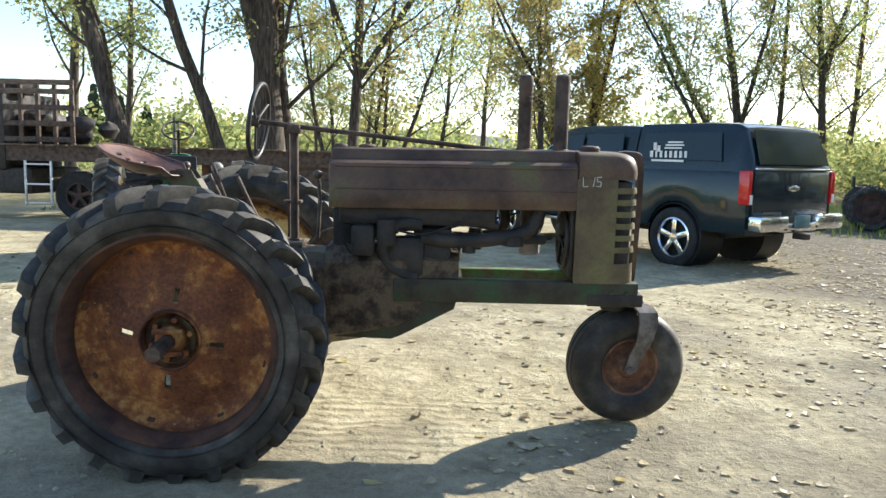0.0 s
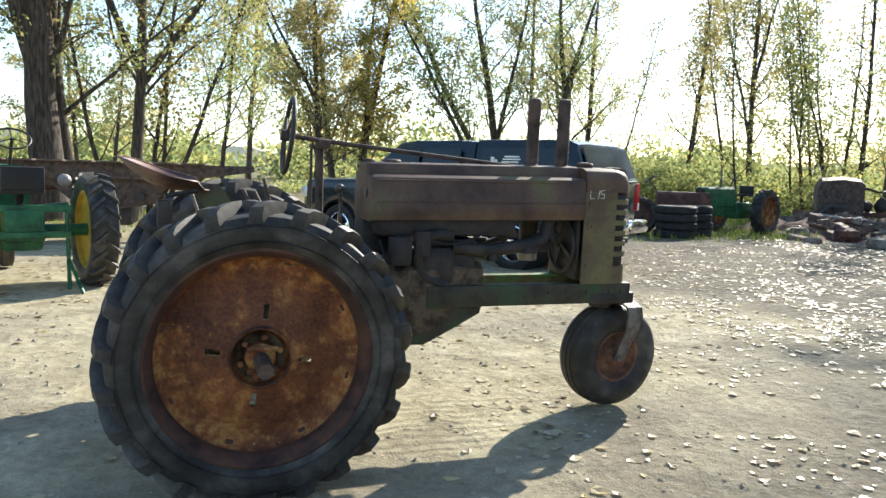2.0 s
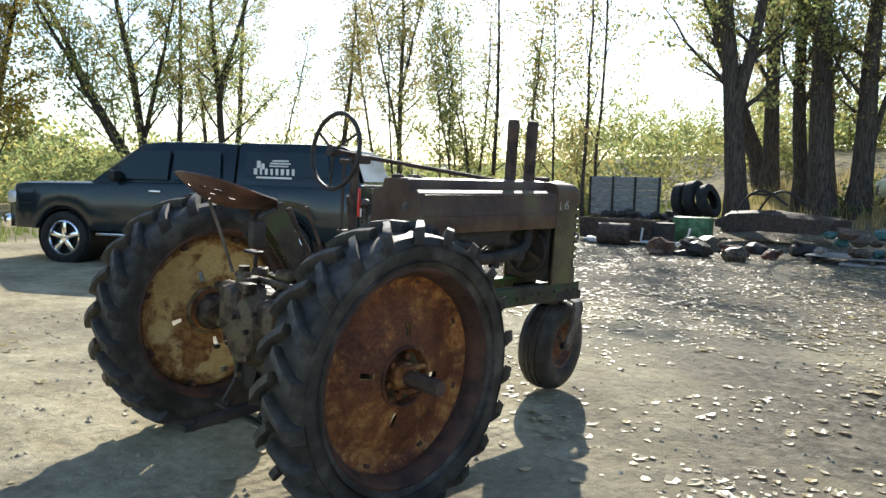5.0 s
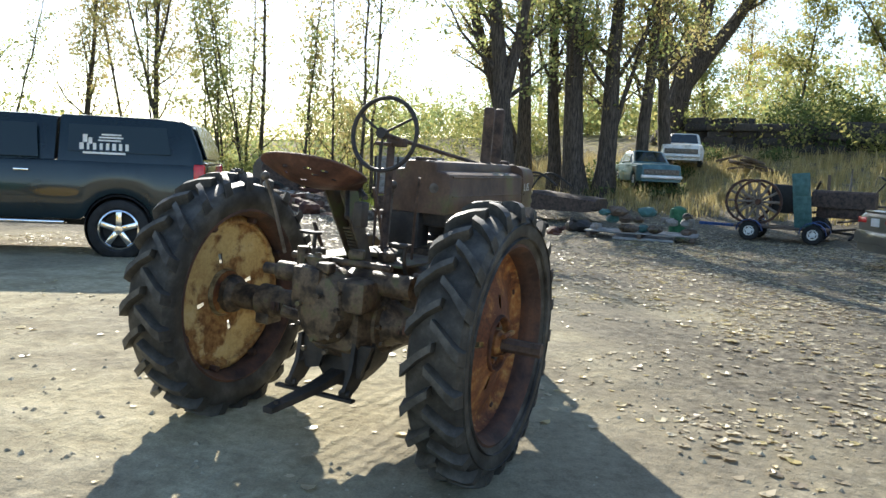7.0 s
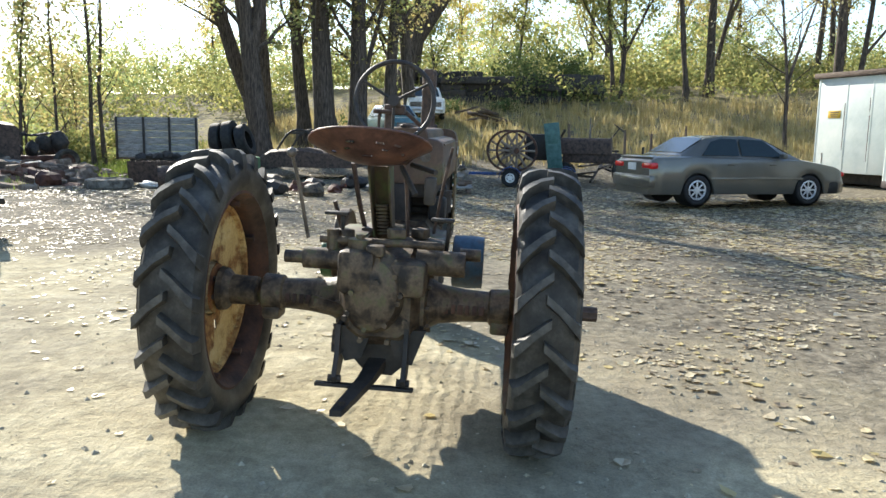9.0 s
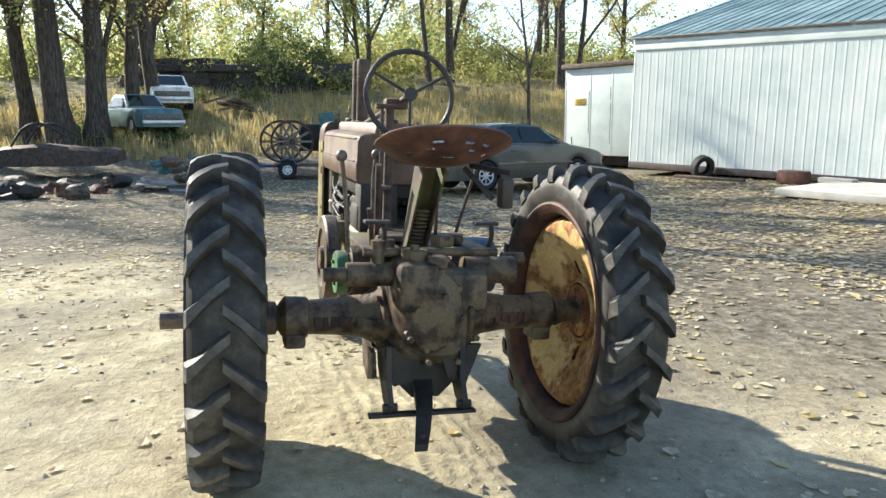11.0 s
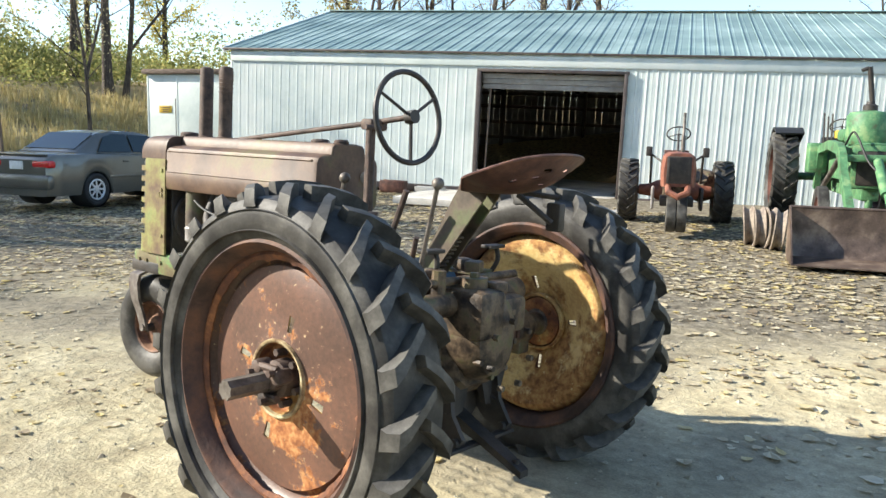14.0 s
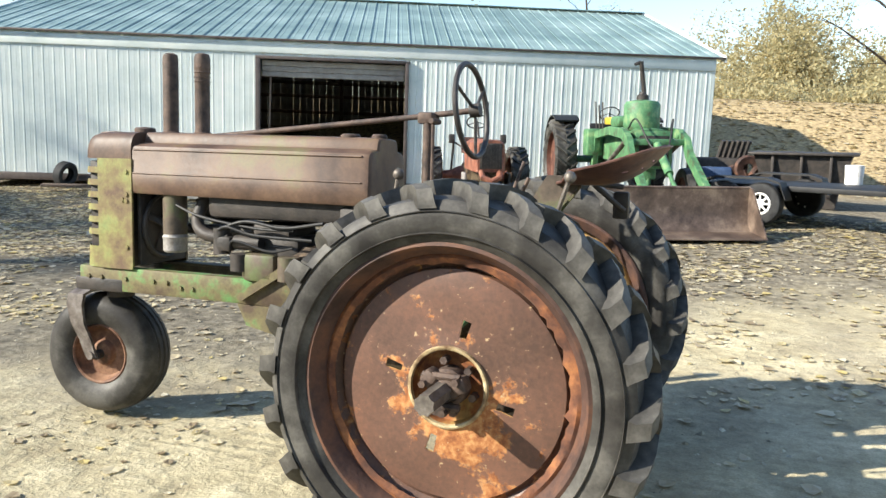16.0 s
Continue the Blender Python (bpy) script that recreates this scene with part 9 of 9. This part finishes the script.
def yard_leaves(rng, v, f):
    fallen(rng, v, f, 260, 1.4, 5, -4, 5, patchy(0.66, 1.3), 0.036)
    fallen(rng, v, f, 1800, 1.4, 7, -5, 6, patchy(0.66, 0.8), 0.026)
    fallen(rng, v, f, 9000, 4.4, 17, -5, 10, patchy(0.6, 1.1), 0.04)
    fallen(rng, v, f, 6500, 6.5, 18, -8, 1.5, patchy(0.48, 0.7), 0.05)
    fallen(rng, v, f, 6000, 4.2, 17, -4, 10, patchy(0.6, 0.8), 0.026)
    fallen(rng, v, f, 24000, -7, 15, -11.5, -3.2, carpet, 0.052)
    fallen(rng, v, f, 2600, -4, 9, -6.5, -1.4, patchy(0.56, 0.9), 0.045)
    fallen(rng, v, f, 420, -4, 4, -4, 4, patchy(0.55, 0.9), 0.042)
    fallen(rng, v, f, 900, -7, 0, 3, 9, patchy(0.45), 0.045)
    fallen(rng, v, f, 9000, -16, 3, -36, -17, None, 0.10)
    fallen(rng, v, f, 3500, 12, 24, -9, 12, patchy(0.45), 0.06)


def clods(rng, v, f):
    """Small crumbs and stones lying on the dirt."""
    for _ in range(5200):
        x, y = rng.uniform(-4.5, 6.0), rng.uniform(-6.5, 5.0)
        if noise.noise((x * 0.9, y * 0.9, 8.0)) < rng.uniform(-0.5, 0.4):
            continue
        r = 0.006 + 0.016 * rng.random() ** 3
        z = soil(x, y)
        a, e = rng.uniform(0, 6.3), rng.uniform(0.7, 1.5)
        c, d = r * math.cos(a), r * math.sin(a)
        i = len(v)
        v.extend(((x + c * e, y + d * e, z), (x - d, y + c, z + r * 0.2), (x - c * e, y - d * e, z), (x + d, y - c, z + r * 0.1), (x + c * 0.3, y + d * 0.2, z + r * rng.uniform(0.6, 1.1))))
        f.extend(((i, i + 1, i + 4), (i + 1, i + 2, i + 4), (i + 2, i + 3, i + 4), (i + 3, i, i + 4)))


CLOD = surf("pale_dirt_crumbs", [(0.2, 0.175, 0.125), (0.36, 0.32, 0.23), (0.48, 0.44, 0.33)], 3, 0.95, bump=0.0, island=0.25)
blades("dirt_clods", "small pale dirt clods and pebbles scattered on the yard", "stones", CLOD, clods, 40)
blades("fallen_leaves", "scattered dry tan and yellow fallen leaves on dirt", "leaves", LITTER, yard_leaves, 41)


def tuft(rng, verts, faces, x, y, hgt, n, wide=0.012, spread=0.12):
    z = land(x, y) - 0.02
    for _ in range(n):
        a, r = rng.uniform(0, 2 * math.pi), rng.uniform(0, spread)
        bx, by = x + r * math.cos(a), y + r * math.sin(a)
        h_ = hgt * rng.uniform(0.5, 1.2)
        lx, ly = rng.gauss(0, 0.22) * h_, rng.gauss(0, 0.22) * h_
        t = rng.uniform(0, math.pi)
        wx, wy = wide * math.cos(t), wide * math.sin(t)
        i = len(verts)
        verts.extend(((bx - wx, by - wy, z), (bx + wx, by + wy, z), (bx + lx * 0.45 + wx * 0.7, by + ly * 0.45 + wy * 0.7, z + h_ * 0.6), (bx + lx * 0.45 - wx * 0.7, by + ly * 0.45 - wy * 0.7, z + h_ * 0.6), (bx + lx, by + ly, z + h_)))
        faces.extend(((i, i + 1, i + 2, i + 3), (i + 3, i + 2, i + 4)))


def bank_grass(rng, v, f):
    for _ in range(3600):
        x, y = rng.uniform(21.5, 36), rng.uniform(-22, 12)
        if land(x, y) > 0.35 + 0.25 * noise.noise((x * 0.3, y * 0.3, 1)):
            tuft(rng, v, f, x, y, rng.uniform(0.3, 0.75), 9, 0.014, 0.25)


def green_grass(rng, v, f):
    for _ in range(2600):
        x, y = rng.uniform(17, 32), rng.uniform(9.5, 24)
        tuft(rng, v, f, x, y, rng.uniform(0.1, 0.35), 8, 0.012, 0.22)
    for _ in range(1500):
        x, y = rng.uniform(-8, 18), rng.uniform(13, 24)
        tuft(rng, v, f, x, y, rng.uniform(0.08, 0.25), 7, 0.012, 0.22)
    for _ in range(160):
        x, y = rng.uniform(9, 16), rng.uniform(10.8, 13.5)
        tuft(rng, v, f, x, y, rng.uniform(0.1, 0.3), 8, 0.01, 0.16)


blades("dry_grass", "tall dry golden grass on the bank", "grass", GRASS, bank_grass, 42)
blades("green_grass", "short green and yellow grass at the yard's edge", "grass", GRASS_GREEN, green_grass, 43)


def thicket(name, label, mat, seed, leaf, spots):
    """Shrubs made of leaf tufts over a low dome; spots: (x0, x1, y0, y1, count, radius, height, tufts)."""
    rng = np.random.default_rng(seed)
    tufts = []
    for x0, x1, y0, y1, count, radius, height, n in spots:
        for _ in range(count):
            cx, cy, r, h_ = rng.uniform(x0, x1), rng.uniform(y0, y1), radius * rng.uniform(0.65, 1.35), height * rng.uniform(0.5, 1.3)
            base = land(cx, cy)
            for _ in range(n):
                a, q = rng.uniform(0, 6.283), math.sqrt(rng.uniform(0, 1))
                px, py = cx + r * q * math.cos(a), cy + r * q * math.sin(a)
                top = h_ * (1 - 0.6 * q * q) * (0.75 + 0.6 * noise.noise((px * 0.9, py * 0.9, 2.0)))
                tufts.append((px, py, base + max(0.08, top * (1 - 0.85 * rng.uniform(0, 1) ** 1.6))))
    at = clumps(tufts, 8, leaf * 1.9, rng)
    return tagged(new(name, leaf_mesh(name, at, mat, leaf, rng)), label, "bushes", kind="stuff")


thicket("thicket_olive", "far olive thicket of shrubs and saplings", LEAF_OLIVE, 44, 0.10, ((10, 34, 27, 52, 60, 2.2, 3.2, 95), (22, 38, 19, 40, 34, 1.9, 3.4, 95), (-40, 14, 50, 64, 16, 2.6, 1.8, 70)))
thicket("thicket_distance", "hazy olive bushes far across the field", LEAF_OLIVE, 50, 0.4, ((-90, 90, 90, 150, 110, 7.0, 9.0, 70),))
thicket("thicket_green", "green and yellow shrubs on the bank", LEAF_GREEN, 45, 0.10, ((36, 62, -30, 26, 80, 2.4, 2.8, 110), (24, 34, 14, 26, 18, 1.5, 1.9, 60)))
thicket("thicket_gold", "golden autumn thicket behind the shed", LEAF_PALE, 46, 0.10, ((-26, 2, -58, -44, 34, 2.6, 7.0, 260), (-26, 4, -46, -36, 40, 1.7, 2.4, 110), (8, 40, -60, -42, 30, 3.2, 6.0, 60)))
thicket("thicket_far", "pale olive and yellow thicket behind the bank", LEAF_OLIVE, 49, 0.13, ((42, 75, -35, 40, 80, 3.4, 6.5, 105),))
thicket("cedar_bush", "dark green dense bushes on the bank", LEAF_DEEP, 47, 0.075, ((37.0, 40.0, -5.0, -1.0, 6, 1.4, 3.0, 190),))
thicket("undergrowth", "dark green weeds round the trunks", LEAF_DEEP, 51, 0.07, ((26, 31, 1.5, 6.0, 9, 0.9, 0.9, 60), (30, 36, -1.0, 3.5, 6, 0.9, 0.8, 50)))


def conifers(rng, v, f):
    for x, y, h_ in ((-46, 105, 9.5), (-42, 104, 8.0), (-39.5, 107, 7.0), (-35, 106, 6.0), (-50, 110, 6.5), (-31, 108, 5.0)):
        z0 = land(x, y)
        for _ in range(900):
            k = rng.random() ** 0.7
            r = 0.26 * h_ * (1 - k) * rng.uniform(0.3, 1.0) * (1 + 0.3 * math.sin(k * 40))
            a = rng.uniform(0, 2 * math.pi)
            c = Vector((x + r * math.cos(a), y + r * math.sin(a), z0 + 0.6 + k * h_))
            i = len(v)
            s = 0.42
            v.extend((tuple(c + Vector((-s, 0, 0.1))), tuple(c + Vector((0, 0, -0.25))), tuple(c + Vector((s, 0, 0.1))), tuple(c + Vector((0, 0.1, 0.3)))))
            f.append((i, i + 1, i + 2, i + 3))


blades("conifer_grove", "far dark conifers beyond the road", "trees", CONIFER, conifers, 48)
